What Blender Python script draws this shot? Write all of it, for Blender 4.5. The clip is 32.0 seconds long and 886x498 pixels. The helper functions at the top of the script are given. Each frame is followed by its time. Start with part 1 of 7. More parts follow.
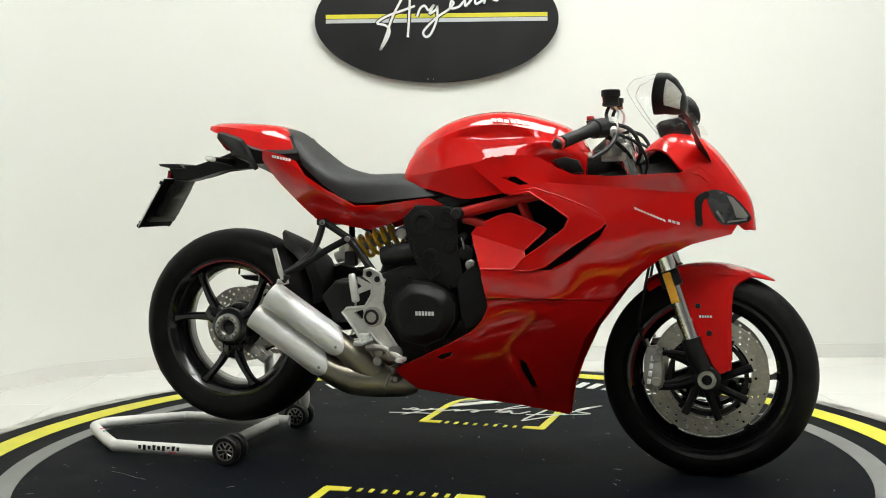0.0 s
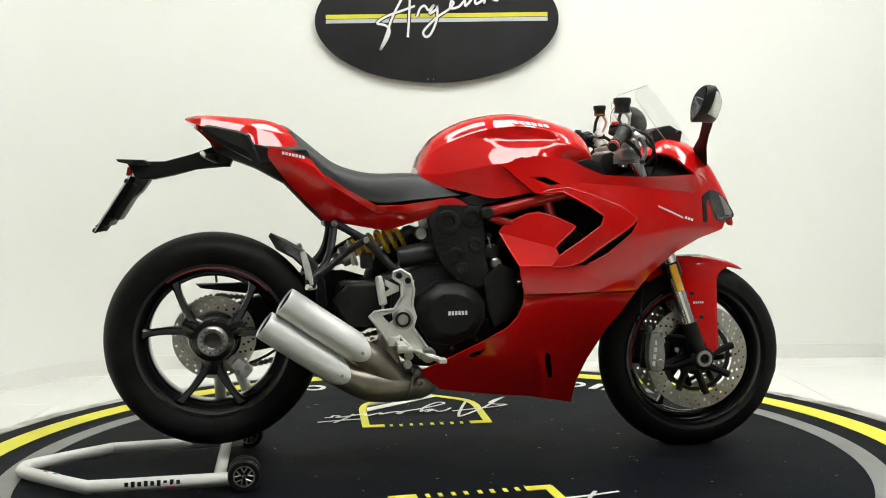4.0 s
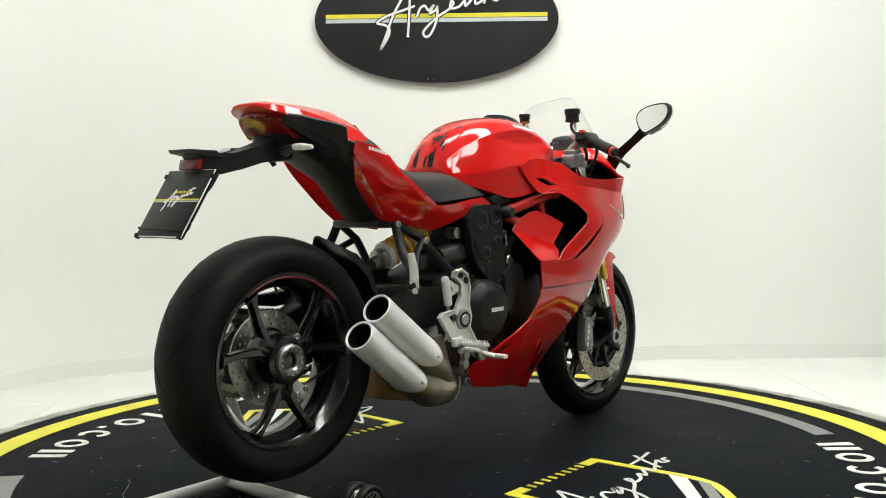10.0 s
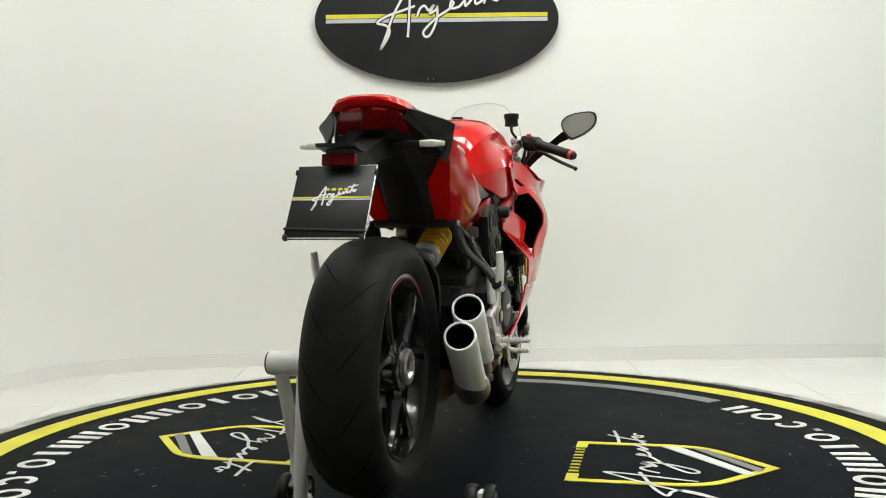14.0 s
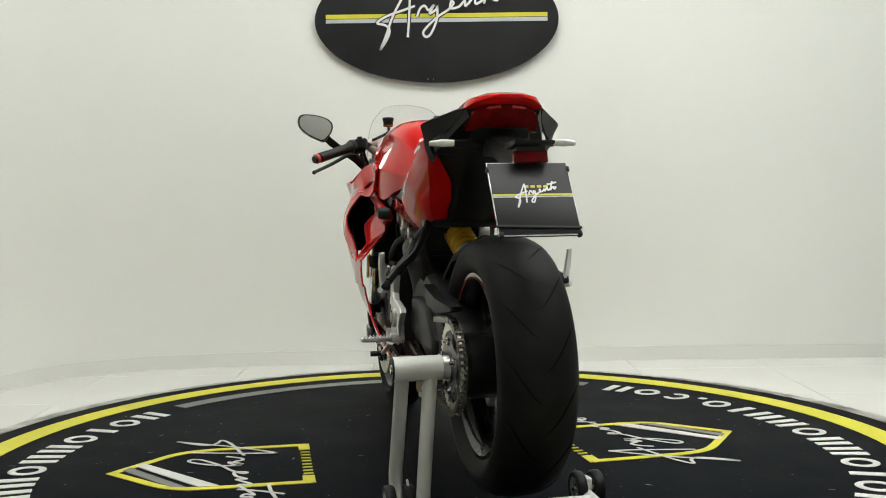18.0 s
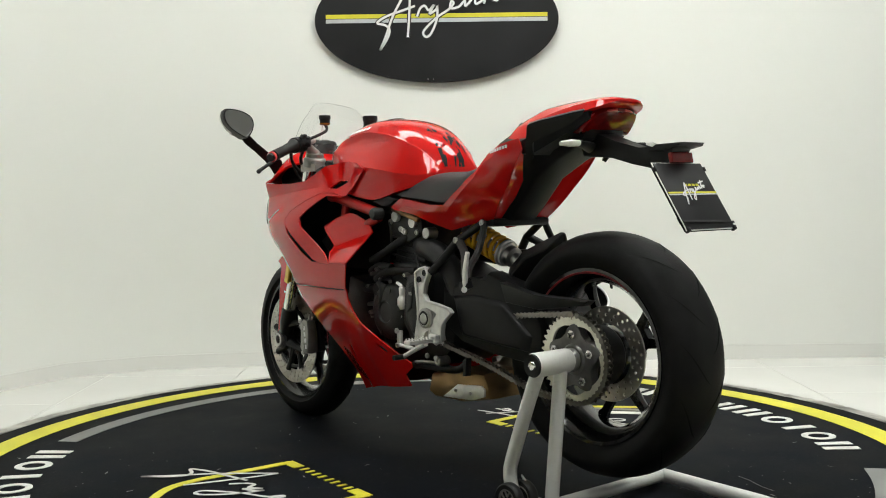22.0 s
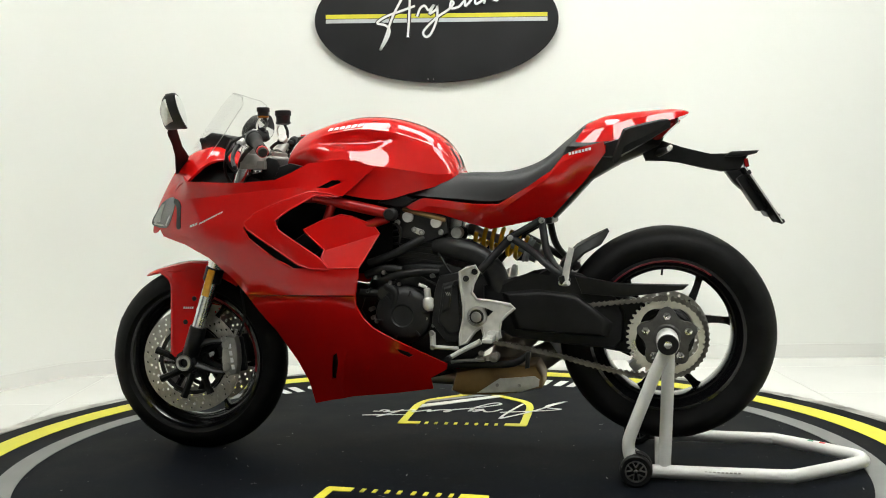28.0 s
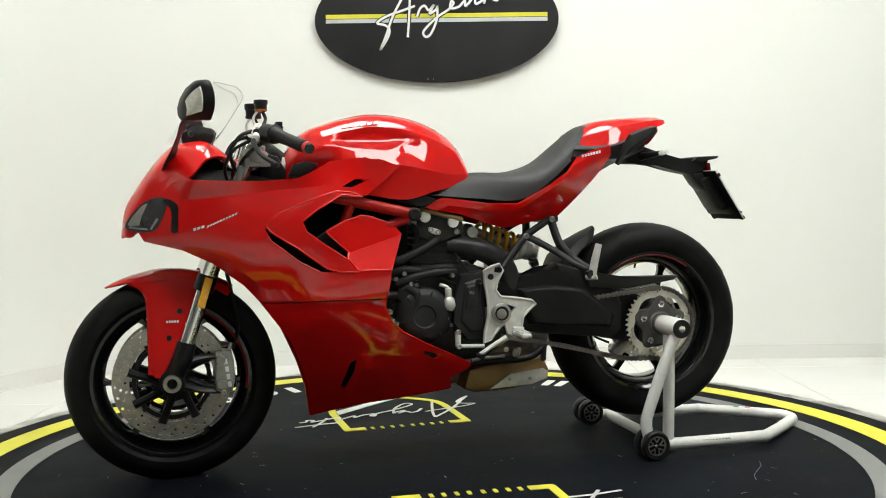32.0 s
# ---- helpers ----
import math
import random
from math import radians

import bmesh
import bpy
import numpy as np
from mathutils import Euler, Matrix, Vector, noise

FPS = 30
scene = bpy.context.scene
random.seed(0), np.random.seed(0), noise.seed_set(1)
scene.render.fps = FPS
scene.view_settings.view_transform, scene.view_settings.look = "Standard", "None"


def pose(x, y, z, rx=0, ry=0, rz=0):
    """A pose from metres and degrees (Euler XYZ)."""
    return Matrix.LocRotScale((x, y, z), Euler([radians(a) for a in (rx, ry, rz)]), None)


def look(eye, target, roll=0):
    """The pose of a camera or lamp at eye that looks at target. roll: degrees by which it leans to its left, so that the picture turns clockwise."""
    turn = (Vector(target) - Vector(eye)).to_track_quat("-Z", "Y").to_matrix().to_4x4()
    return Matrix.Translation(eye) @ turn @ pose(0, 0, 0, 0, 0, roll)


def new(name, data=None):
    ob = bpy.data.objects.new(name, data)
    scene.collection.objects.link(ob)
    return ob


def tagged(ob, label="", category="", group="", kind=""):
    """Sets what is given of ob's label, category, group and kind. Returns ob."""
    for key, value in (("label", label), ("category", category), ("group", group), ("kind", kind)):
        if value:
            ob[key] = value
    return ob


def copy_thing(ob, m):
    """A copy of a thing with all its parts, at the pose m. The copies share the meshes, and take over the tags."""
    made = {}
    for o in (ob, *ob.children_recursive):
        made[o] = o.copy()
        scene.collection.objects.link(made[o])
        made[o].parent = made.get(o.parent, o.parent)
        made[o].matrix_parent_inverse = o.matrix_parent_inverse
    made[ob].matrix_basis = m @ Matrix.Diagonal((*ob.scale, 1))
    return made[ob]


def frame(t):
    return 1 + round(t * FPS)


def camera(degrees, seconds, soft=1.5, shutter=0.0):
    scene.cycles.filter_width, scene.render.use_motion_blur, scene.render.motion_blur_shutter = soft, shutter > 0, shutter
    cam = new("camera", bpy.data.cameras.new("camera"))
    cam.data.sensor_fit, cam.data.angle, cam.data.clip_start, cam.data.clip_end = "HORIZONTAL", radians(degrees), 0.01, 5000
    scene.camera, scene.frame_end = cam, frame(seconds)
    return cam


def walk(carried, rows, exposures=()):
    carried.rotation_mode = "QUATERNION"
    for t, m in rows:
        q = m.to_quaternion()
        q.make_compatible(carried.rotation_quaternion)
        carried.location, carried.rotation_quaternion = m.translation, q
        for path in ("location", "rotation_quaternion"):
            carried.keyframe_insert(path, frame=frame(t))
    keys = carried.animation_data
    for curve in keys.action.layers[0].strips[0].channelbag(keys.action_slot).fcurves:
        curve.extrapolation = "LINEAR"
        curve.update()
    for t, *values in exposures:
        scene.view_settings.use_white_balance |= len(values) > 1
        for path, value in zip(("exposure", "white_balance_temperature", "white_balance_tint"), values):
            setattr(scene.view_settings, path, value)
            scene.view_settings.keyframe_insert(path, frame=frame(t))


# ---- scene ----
from mathutils.geometry import delaunay_2d_cdt

cam = camera(47.47, 32.0, soft=1.0)
EYE = (0.0, -3.0787, 0.8004)
HOLD = look(EYE, (EYE[0] + 0.0114, EYE[1] + 2.9957, EYE[2] - 0.1595), -0.805)
walk(cam, [(0.0, HOLD), (32.0, HOLD)],
     exposures=[(0.0, 0.03), (3.0, 0.08), (6.0, 0.08), (9.0, 0.10), (11.0, 0.05), (13.0, -0.06), (14.0, -0.11), (17.0, -0.31), (18.0, -0.31),
                (20.0, -0.36), (22.0, -0.18), (24.0, -0.03), (25.0, -0.04), (28.0, 0.07), (30.0, 0.09), (32.0, 0.08)])

# ---- world and light ----
world = bpy.data.worlds.new("world")
scene.world = world
world.use_nodes = True
sky = world.node_tree.nodes.new("ShaderNodeTexSky")
sky.sky_type, sky.sun_disc = "NISHITA", False
sky.sun_elevation, sky.sun_rotation = radians(45), radians(30)
world.node_tree.links.new(sky.outputs[0], world.node_tree.nodes["Background"].inputs[0])
world.node_tree.nodes["Background"].inputs[1].default_value = 0.05
LAMP = 14.9          # strength of the ceiling diffusers

# ---- materials ----
def mat(name, colour, rough=0.5, metal=0.0, coat=0.0, vary=0.1, scale=12.0, bump=0.0, bump_scale=200.0,
        rough_vary=0.1, glass=0.0, emit=0.0, alpha=1.0, detail=6.0, fleck=0.0, spec=0.5, coat_rough=0.02, coat_ior=1.5):
    m = bpy.data.materials.new(name)
    m.use_nodes = True
    nt = m.node_tree
    n, lk = nt.nodes, nt.links
    b = n["Principled BSDF"]
    tc = n.new("ShaderNodeTexCoord")
    nz = n.new("ShaderNodeTexNoise")
    nz.inputs["Scale"].default_value, nz.inputs["Detail"].default_value = scale, detail
    lk.new(tc.outputs["Object"], nz.inputs["Vector"])
    ramp = n.new("ShaderNodeValToRGB")
    lo = [max(0.0, c * (1 - vary)) for c in colour]
    hi = [min(1.0, c * (1 + vary)) for c in colour]
    ramp.color_ramp.elements[0].position, ramp.color_ramp.elements[1].position = 0.3, 0.7
    ramp.color_ramp.elements[0].color, ramp.color_ramp.elements[1].color = (*lo, 1), (*hi, 1)
    lk.new(nz.outputs["Fac"], ramp.inputs["Fac"])
    out = ramp.outputs["Color"]
    if fleck:
        fn = n.new("ShaderNodeTexNoise")
        fn.inputs["Scale"].default_value, fn.inputs["Detail"].default_value = scale * 9, 4
        lk.new(tc.outputs["Object"], fn.inputs["Vector"])
        fr = n.new("ShaderNodeValToRGB")
        fr.color_ramp.elements[0].position, fr.color_ramp.elements[1].position = 0.62, 0.78
        fr.color_ramp.elements[0].color = (0, 0, 0, 1)
        fr.color_ramp.elements[1].color = (fleck, fleck, fleck, 1)
        lk.new(fn.outputs["Fac"], fr.inputs["Fac"])
        mx = n.new("ShaderNodeMixRGB")
        mx.blend_type = "MIX"
        mx.inputs[2].default_value = (0.35, 0.34, 0.32, 1)
        lk.new(fr.outputs["Color"], mx.inputs[0])
        lk.new(out, mx.inputs[1])
        out = mx.outputs[0]
    lk.new(out, b.inputs["Base Color"])
    rr = n.new("ShaderNodeMapRange")
    rr.inputs["To Min"].default_value = max(0.0, rough * (1 - rough_vary))
    rr.inputs["To Max"].default_value = min(1.0, rough * (1 + rough_vary))
    lk.new(nz.outputs["Fac"], rr.inputs["Value"])
    lk.new(rr.outputs[0], b.inputs["Roughness"])
    b.inputs["Metallic"].default_value = metal
    b.inputs["Coat Weight"].default_value, b.inputs["Coat Roughness"].default_value = coat, coat_rough
    b.inputs["Coat IOR"].default_value = coat_ior
    b.inputs["Transmission Weight"].default_value = glass
    b.inputs["Alpha"].default_value = alpha
    b.inputs["Specular IOR Level"].default_value = spec
    if emit:
        b.inputs["Emission Color"].default_value = (*colour, 1)
        b.inputs["Emission Strength"].default_value = emit
    if bump:
        bn = n.new("ShaderNodeTexNoise")
        bn.inputs["Scale"].default_value, bn.inputs["Detail"].default_value = bump_scale, 3
        lk.new(tc.outputs["Object"], bn.inputs["Vector"])
        bp = n.new("ShaderNodeBump")
        bp.inputs["Strength"].default_value, bp.inputs["Distance"].default_value = bump, 0.002
        lk.new(bn.outputs["Fac"], bp.inputs["Height"])
        lk.new(bp.outputs[0], b.inputs["Normal"])
    return m


RED = mat("red_paint", (0.55, 0.0042, 0.0034), 0.48, coat=1.0, vary=0.03, scale=3, rough_vary=0.05, spec=0.02, coat_ior=1.5, coat_rough=0.012)
RED_FRAME = mat("red_frame_paint", (0.36, 0.004, 0.003), 0.4, coat=0.4, vary=0.06, spec=0.2)
PLASTIC = mat("black_plastic", (0.0085, 0.0085, 0.0088), 0.44, vary=0.3, scale=30, bump=0.12, bump_scale=900, spec=0.24)
BLACK = mat("black_metal", (0.008, 0.008, 0.0085), 0.38, vary=0.3, scale=25, bump=0.1, bump_scale=500, spec=0.28)
ENGINE = mat("engine_black", (0.0145, 0.0145, 0.015), 0.40, vary=0.35, scale=40, bump=0.25, bump_scale=700, spec=0.34)
GLOSS = mat("gloss_black", (0.006, 0.006, 0.007), 0.2, coat=0.5, vary=0.2, spec=0.4)
RUBBER = mat("tyre_rubber", (0.0075, 0.0075, 0.0076), 0.55, vary=0.4, scale=18, bump=0.25, bump_scale=400, rough_vary=0.2, spec=0.13)
# Near-black, also used where colour stands in for shade in recesses.
GROOVE = mat("groove_black", (0.003, 0.003, 0.003), 0.8, vary=0.1, spec=0.1)
CALIPER = mat("caliper_grey", (0.33, 0.325, 0.30), 0.36, metal=0.6, vary=0.15, scale=40, bump=0.1, bump_scale=500)
DARK_STEEL = mat("dark_steel", (0.11, 0.107, 0.103), 0.35, metal=0.6, vary=0.2, scale=40)
FLUID = mat("brake_fluid_glass", (0.30, 0.10, 0.012), 0.2, coat=0.6, vary=0.15)
HOSE = mat("rubber_hose", (0.008, 0.008, 0.008), 0.5, vary=0.2, spec=0.3)
LEATHER = mat("seat_vinyl", (0.014, 0.014, 0.015), 0.5, vary=0.2, scale=20, bump=0.4, bump_scale=700, spec=0.4)
ALU = mat("cast_aluminium", (0.70, 0.69, 0.66), 0.38, metal=0.5, vary=0.12, scale=40, bump=0.12, bump_scale=600)
SATIN = mat("satin_aluminium", (0.87, 0.87, 0.86), 0.46, metal=0.28, vary=0.04, scale=6, rough_vary=0.15, bump=0.05, bump_scale=900)
CHROME = mat("polished_steel", (0.75, 0.74, 0.72), 0.15, metal=1.0, vary=0.06)
STEEL = mat("brushed_steel", (0.42, 0.41, 0.39), 0.34, metal=1.0, vary=0.15, scale=50)
DISC = mat("brake_disc_steel", (0.44, 0.42, 0.38), 0.36, metal=0.9, vary=0.15, scale=60)
PIPE = mat("heat_stained_steel", (0.40, 0.365, 0.30), 0.38, metal=0.9, vary=0.30, scale=9, rough_vary=0.3)
PIPE_GOLD = mat("heat_browned_box", (0.30, 0.19, 0.085), 0.40, metal=0.8, vary=0.4, scale=8, rough_vary=0.25)
YELLOW = mat("yellow_spring_paint", (0.92, 0.52, 0.012), 0.35, coat=0.4, vary=0.08)
GOLD = mat("anodised_sprocket", (0.66, 0.64, 0.55), 0.28, metal=0.8, vary=0.12, scale=30)
CHAIN = mat("chain_steel", (0.20, 0.185, 0.165), 0.30, metal=0.9, vary=0.3, scale=80)
AMBER = mat("amber_reflector", (1.0, 0.44, 0.025), 0.22, coat=0.8, vary=0.15, scale=60)
LENS_RED = mat("red_lens", (0.17, 0.003, 0.003), 0.25, coat=0.8, vary=0.35, scale=40, spec=0.15)
LENS_CLEAR = mat("clear_lens", (0.78, 0.78, 0.74), 0.12, coat=1.0, vary=0.12, scale=90)
LAMP_GLASS = mat("headlamp_glass", (0.03, 0.03, 0.032), 0.05, metal=0.0, coat=1.0, vary=0.4, scale=25)
MIRROR = mat("mirror_glass", (0.85, 0.85, 0.85), 0.02, metal=1.0, vary=0.01)
SCREEN = mat("screen_acrylic", (0.95, 0.97, 0.97), 0.02, vary=0.0, glass=1.0, alpha=0.045)
WHITE = mat("white_decal", (0.80, 0.80, 0.80), 0.4, vary=0.03)
DECAL_RED = mat("red_decal", (0.55, 0.02, 0.02), 0.4, vary=0.03)
STRIPE_RED = mat("rim_stripe_red", (0.26, 0.010, 0.016), 0.4, vary=0.1)
DECAL_GREEN = mat("green_decal", (0.02, 0.25, 0.12), 0.4, vary=0.03)
STAND_WHITE = mat("stand_white_paint", (0.74, 0.73, 0.70), 0.38, coat=0.25, vary=0.06, scale=9, fleck=0.25)
MAT_RUBBER = mat("mat_rubber", (0.0036, 0.0047, 0.0070), 0.68, vary=0.55, scale=5, bump=0.2, bump_scale=300, fleck=0.05, rough_vary=0.2, spec=0.05)
MAT_YELLOW = mat("mat_yellow", (0.64, 0.60, 0.030), 0.5, vary=0.08, scale=8, fleck=0.12)
MAT_GREY = mat("mat_grey", (0.18, 0.18, 0.175), 0.55, vary=0.12, scale=8, fleck=0.15)
MAT_WHITE = mat("mat_white", (0.66, 0.66, 0.63), 0.5, vary=0.08, scale=10, fleck=0.12)
RIM_WORN = mat("worn_rim", (0.30, 0.29, 0.265), 0.65, vary=0.65, scale=7, bump=0.4, bump_scale=60, detail=10)
WALL = mat("wall_paint", (0.795, 0.80, 0.76), 0.75, vary=0.012, scale=1.5, bump=0.06, bump_scale=60)
# Greys of the unseen walls, set by the fill and reflections they give the bike.
WALL_UNSEEN = mat("unseen_wall_grey", (0.20, 0.20, 0.195), 0.75, vary=0.03, scale=1.5)
WALL_UNSEEN_DARK = mat("unseen_wall_dark", (0.16, 0.16, 0.157), 0.75, vary=0.03, scale=1.5)
SKIRT = mat("skirting_tile", (0.76, 0.755, 0.72), 0.3, vary=0.02, scale=2)
TILE = mat("floor_tile", (0.74, 0.735, 0.70), 0.13, vary=0.025, scale=2, rough_vary=0.3)
GROUT = mat("tile_grout", (0.45, 0.44, 0.42), 0.8, vary=0.1)
CEIL = mat("ceiling_paint", (0.80, 0.80, 0.78), 0.8, vary=0.01, scale=2)
SIGN_BLACK = mat("sign_black", (0.010, 0.010, 0.011), 0.4, vary=0.3, scale=4, rough_vary=0.25, spec=0.3)
SIGN_EDGE = mat("sign_edge", (0.03, 0.03, 0.03), 0.5, vary=0.2)
GREY_BAR = mat("sign_grey", (0.52, 0.54, 0.57), 0.5, vary=0.03)
LIGHT = mat("diffuser_glow", (0.975, 1.0, 0.955), 0.5, vary=0.0, emit=LAMP)
FRAME_WHITE = mat("lamp_frame_white", (0.78, 0.78, 0.76), 0.5, vary=0.03)
SPLASH = mat("tank_pad_black", (0.010, 0.010, 0.010), 0.6, vary=0.2, bump=0.2, spec=0.15)
MARK = mat("wall_scuff", (0.50, 0.48, 0.44), 0.8, vary=0.2)


# ---- mesh helpers ----
def part(name, bm, material, parent=None, label="", smooth=40.0, m=None):
    """Links a bmesh as one mesh object under a thing or part."""
    me = bpy.data.meshes.new(name)
    bmesh.ops.recalc_face_normals(bm, faces=bm.faces)
    bm.to_mesh(me)
    bm.free()
    me.materials.append(material)
    ob = new(name, me)
    if smooth:
        me.shade_smooth()
        me.set_sharp_from_angle(angle=radians(smooth))
    if parent is not None:
        ob.parent = parent
    if m is not None:
        ob.matrix_basis = m
    if label:
        ob["label"] = label
    return ob


def empty(name):
    ob = new(name)
    ob.empty_display_size = 0.1
    return ob


def box(c, s, bevel=0.004, rot=None, bm=None):
    bm = bm or bmesh.new()
    g = bmesh.ops.create_cube(bm, size=1.0)["verts"]
    bmesh.ops.scale(bm, vec=s, verts=g)
    if bevel:
        es = list({e for v in g for e in v.link_edges})
        r = bmesh.ops.bevel(bm, geom=es, offset=bevel, segments=2, profile=0.5, affect="EDGES")
        g = list({v for f in r["faces"] for v in f.verts} | {v for v in g if v.is_valid})
    if rot:
        bmesh.ops.rotate(bm, cent=(0, 0, 0), matrix=Euler([radians(a) for a in rot]).to_matrix(), verts=g)
    bmesh.ops.translate(bm, vec=c, verts=g)
    return bm


def spline(pts, n=6, closed=False):
    """Points of a Catmull-Rom curve through pts."""
    P = [Vector(p) for p in pts]
    k = len(P)
    out = []
    for i in range(k if closed else k - 1):
        if closed:
            a, b, c, d = P[i - 1], P[i], P[(i + 1) % k], P[(i + 2) % k]
        else:
            a, b, c, d = P[max(i - 1, 0)], P[i], P[i + 1], P[min(i + 2, k - 1)]
        for j in range(n):
            u = j / n
            out.append(0.5 * (2 * b + (c - a) * u + (2 * a - 5 * b + 4 * c - d) * u * u + (3 * b - a - 3 * c + d) * u ** 3))
    if not closed:
        out.append(P[-1])
    return out


def tube(pts, r, segs=12, n=6, bm=None, smooth=True, closed=False, flat=1.0):
    """A swept round bar through pts; r is one radius or one for each point."""
    bm = bm or bmesh.new()
    path = spline(pts, n, closed) if smooth and len(pts) > 2 else [Vector(p) for p in pts]
    rs = r if isinstance(r, (list, tuple)) else [r] * len(pts)
    K = len(path)
    rr = list(np.interp(np.linspace(0, len(rs) - 1, K), range(len(rs)), rs))
    rings = []
    up = None
    for i, p in enumerate(path):
        d = (path[(i + 1) % K] - path[i - 1]) if closed else (path[min(i + 1, K - 1)] - path[max(i - 1, 0)])
        d.normalize()
        if up is None:
            up = d.orthogonal().normalized()
        up = (up - d * up.dot(d)).normalized()
        side = d.cross(up)
        rings.append([bm.verts.new(p + (up * math.cos(a) * flat + side * math.sin(a)) * rr[i])
                      for a in (2 * math.pi * j / segs for j in range(segs))])
    for i in range(K if closed else K - 1):
        A, B = rings[i], rings[(i + 1) % K]
        for j in range(segs):
            bm.faces.new((A[j], A[(j + 1) % segs], B[(j + 1) % segs], B[j]))
    if not closed:
        bm.faces.new(rings[0][::-1])
        bm.faces.new(rings[-1])
    return bm


def lathe(profile, c=(0, 0, 0), axis="Y", segs=48, bm=None, closed=False, caps=True):
    """Turns a profile of (radius, place along the axis) round the axis."""
    bm = bm or bmesh.new()
    rings = []
    for r, h in profile:
        ring = []
        for j in range(segs):
            a = 2 * math.pi * j / segs
            u, v = r * math.cos(a), r * math.sin(a)
            p = {"Y": (u, h, v), "Z": (u, v, h), "X": (h, u, v)}[axis]
            ring.append(bm.verts.new(Vector(c) + Vector(p)))
        rings.append(ring)
    for A, B in zip(rings, rings[1:] + (rings[:1] if closed else [])):
        for j in range(segs):
            bm.faces.new((A[j], A[(j + 1) % segs], B[(j + 1) % segs], B[j]))
    if not closed and caps:
        for ring, (r, h) in ((rings[0], profile[0]), (rings[-1], profile[-1])):
            if r > 1e-5:
                bm.faces.new(ring)
    bmesh.ops.remove_doubles(bm, verts=bm.verts, dist=1e-6)
    return bm


def slab(outline, y0, y1, bevel=0.003, bm=None, taper=1.0):
    """An outline in the X-Z plane, given thickness from y0 to y1."""
    own = bm is None
    bm = bm or bmesh.new()
    A = [bm.verts.new((x, y0, z)) for x, z in outline]
    cx, cz = (sum(p[k] for p in outline) / len(outline) for k in (0, 1))
    B = [bm.verts.new((cx + (x - cx) * taper, y1, cz + (z - cz) * taper)) for x, z in outline]
    k = len(outline)
    fs = [bm.faces.new(A), bm.faces.new(B[::-1])]
    for i in range(k):
        fs.append(bm.faces.new((A[i], B[i], B[(i + 1) % k], A[(i + 1) % k])))
    if bevel:
        bmesh.ops.bevel(bm, geom=list(fs[0].edges) + list(fs[1].edges), offset=bevel, segments=2, profile=0.5, affect="EDGES")
    return bm


def sheet(outline, z0, z1, bm=None):
    """An outline in the X-Y plane, given thickness from z0 to z1."""
    bm = bm or bmesh.new()
    A = [bm.verts.new((x, y, z0)) for x, y in outline]
    B = [bm.verts.new((x, y, z1)) for x, y in outline]
    k = len(outline)
    bm.faces.new(A[::-1])
    bm.faces.new(B)
    for i in range(k):
        bm.faces.new((A[i], A[(i + 1) % k], B[(i + 1) % k], B[i]))
    return bm


def loft(sections, caps=True, bm=None, closed=True):
    """Skins rings of points."""
    bm = bm or bmesh.new()
    R = [[bm.verts.new(p) for p in s] for s in sections]
    k = len(R[0])
    for A, B in zip(R, R[1:]):
        for j in range(k if closed else k - 1):
            bm.faces.new((A[j], A[(j + 1) % k], B[(j + 1) % k], B[j]))
    if caps:
        bm.faces.new(R[0])
        bm.faces.new(R[-1][::-1])
    return bm


def saddle(rows, n=5, across=6, creases=(), hollow=0.0):
    """A body lofted along X. Each row: x, crown height, then (half width, height) down the flank; mirrored about the middle."""
    k = len(rows[0])
    A = np.array(rows, float)
    xs = [v[0] for v in spline([(a, 0, 0) for a in A[:, 0]], n)]
    cols = [[p[0] for p in spline([(v, 0, 0) for v in A[:, i]], n)] for i in range(1, k)]
    secs = []
    for i, x in enumerate(xs):
        half = [(0.0, cols[0][i])] + [(cols[j][i], cols[j + 1][i]) for j in range(1, k - 1, 2)]
        mirrored = [(-y, z) for y, z in half[:0:-1]] + half
        cuts = sorted({0, len(mirrored) - 1} | {q for c in creases for q in (len(half) - 1 - c, len(half) - 1 + c)})
        curve = []
        for a, b in zip(cuts, cuts[1:]):
            curve += spline([(x, y, z) for y, z in mirrored[a:b + 1]], across)[:-1]
        curve.append(Vector((x, *mirrored[-1])))
        if hollow:
            curve = curve + [Vector((p.x - hollow * 0.3, p.y * (1 - hollow * 8), p.z - hollow)) for p in curve[::-1]]
        secs.append(curve)
    return loft(secs)


def inside(p, poly):
    x, y = p
    hit = False
    for (x1, y1), (x2, y2) in zip(poly, poly[1:] + poly[:1]):
        if (y1 > y) != (y2 > y) and x < (x2 - x1) * (y - y1) / (y2 - y1) + x1:
            hit = not hit
    return hit


def resample(poly, step):
    out = []
    for (x1, y1), (x2, y2) in zip(poly, poly[1:] + poly[:1]):
        d = math.hypot(x2 - x1, y2 - y1)
        k = max(1, round(d / step))
        out += [(x1 + (x2 - x1) * i / k, y1 + (y2 - y1) * i / k) for i in range(k)]
    return out


def rounded(poly, n=3):
    return [(p[0], p[1]) for p in spline([(x, y, 0) for x, y in poly], n, closed=True)]


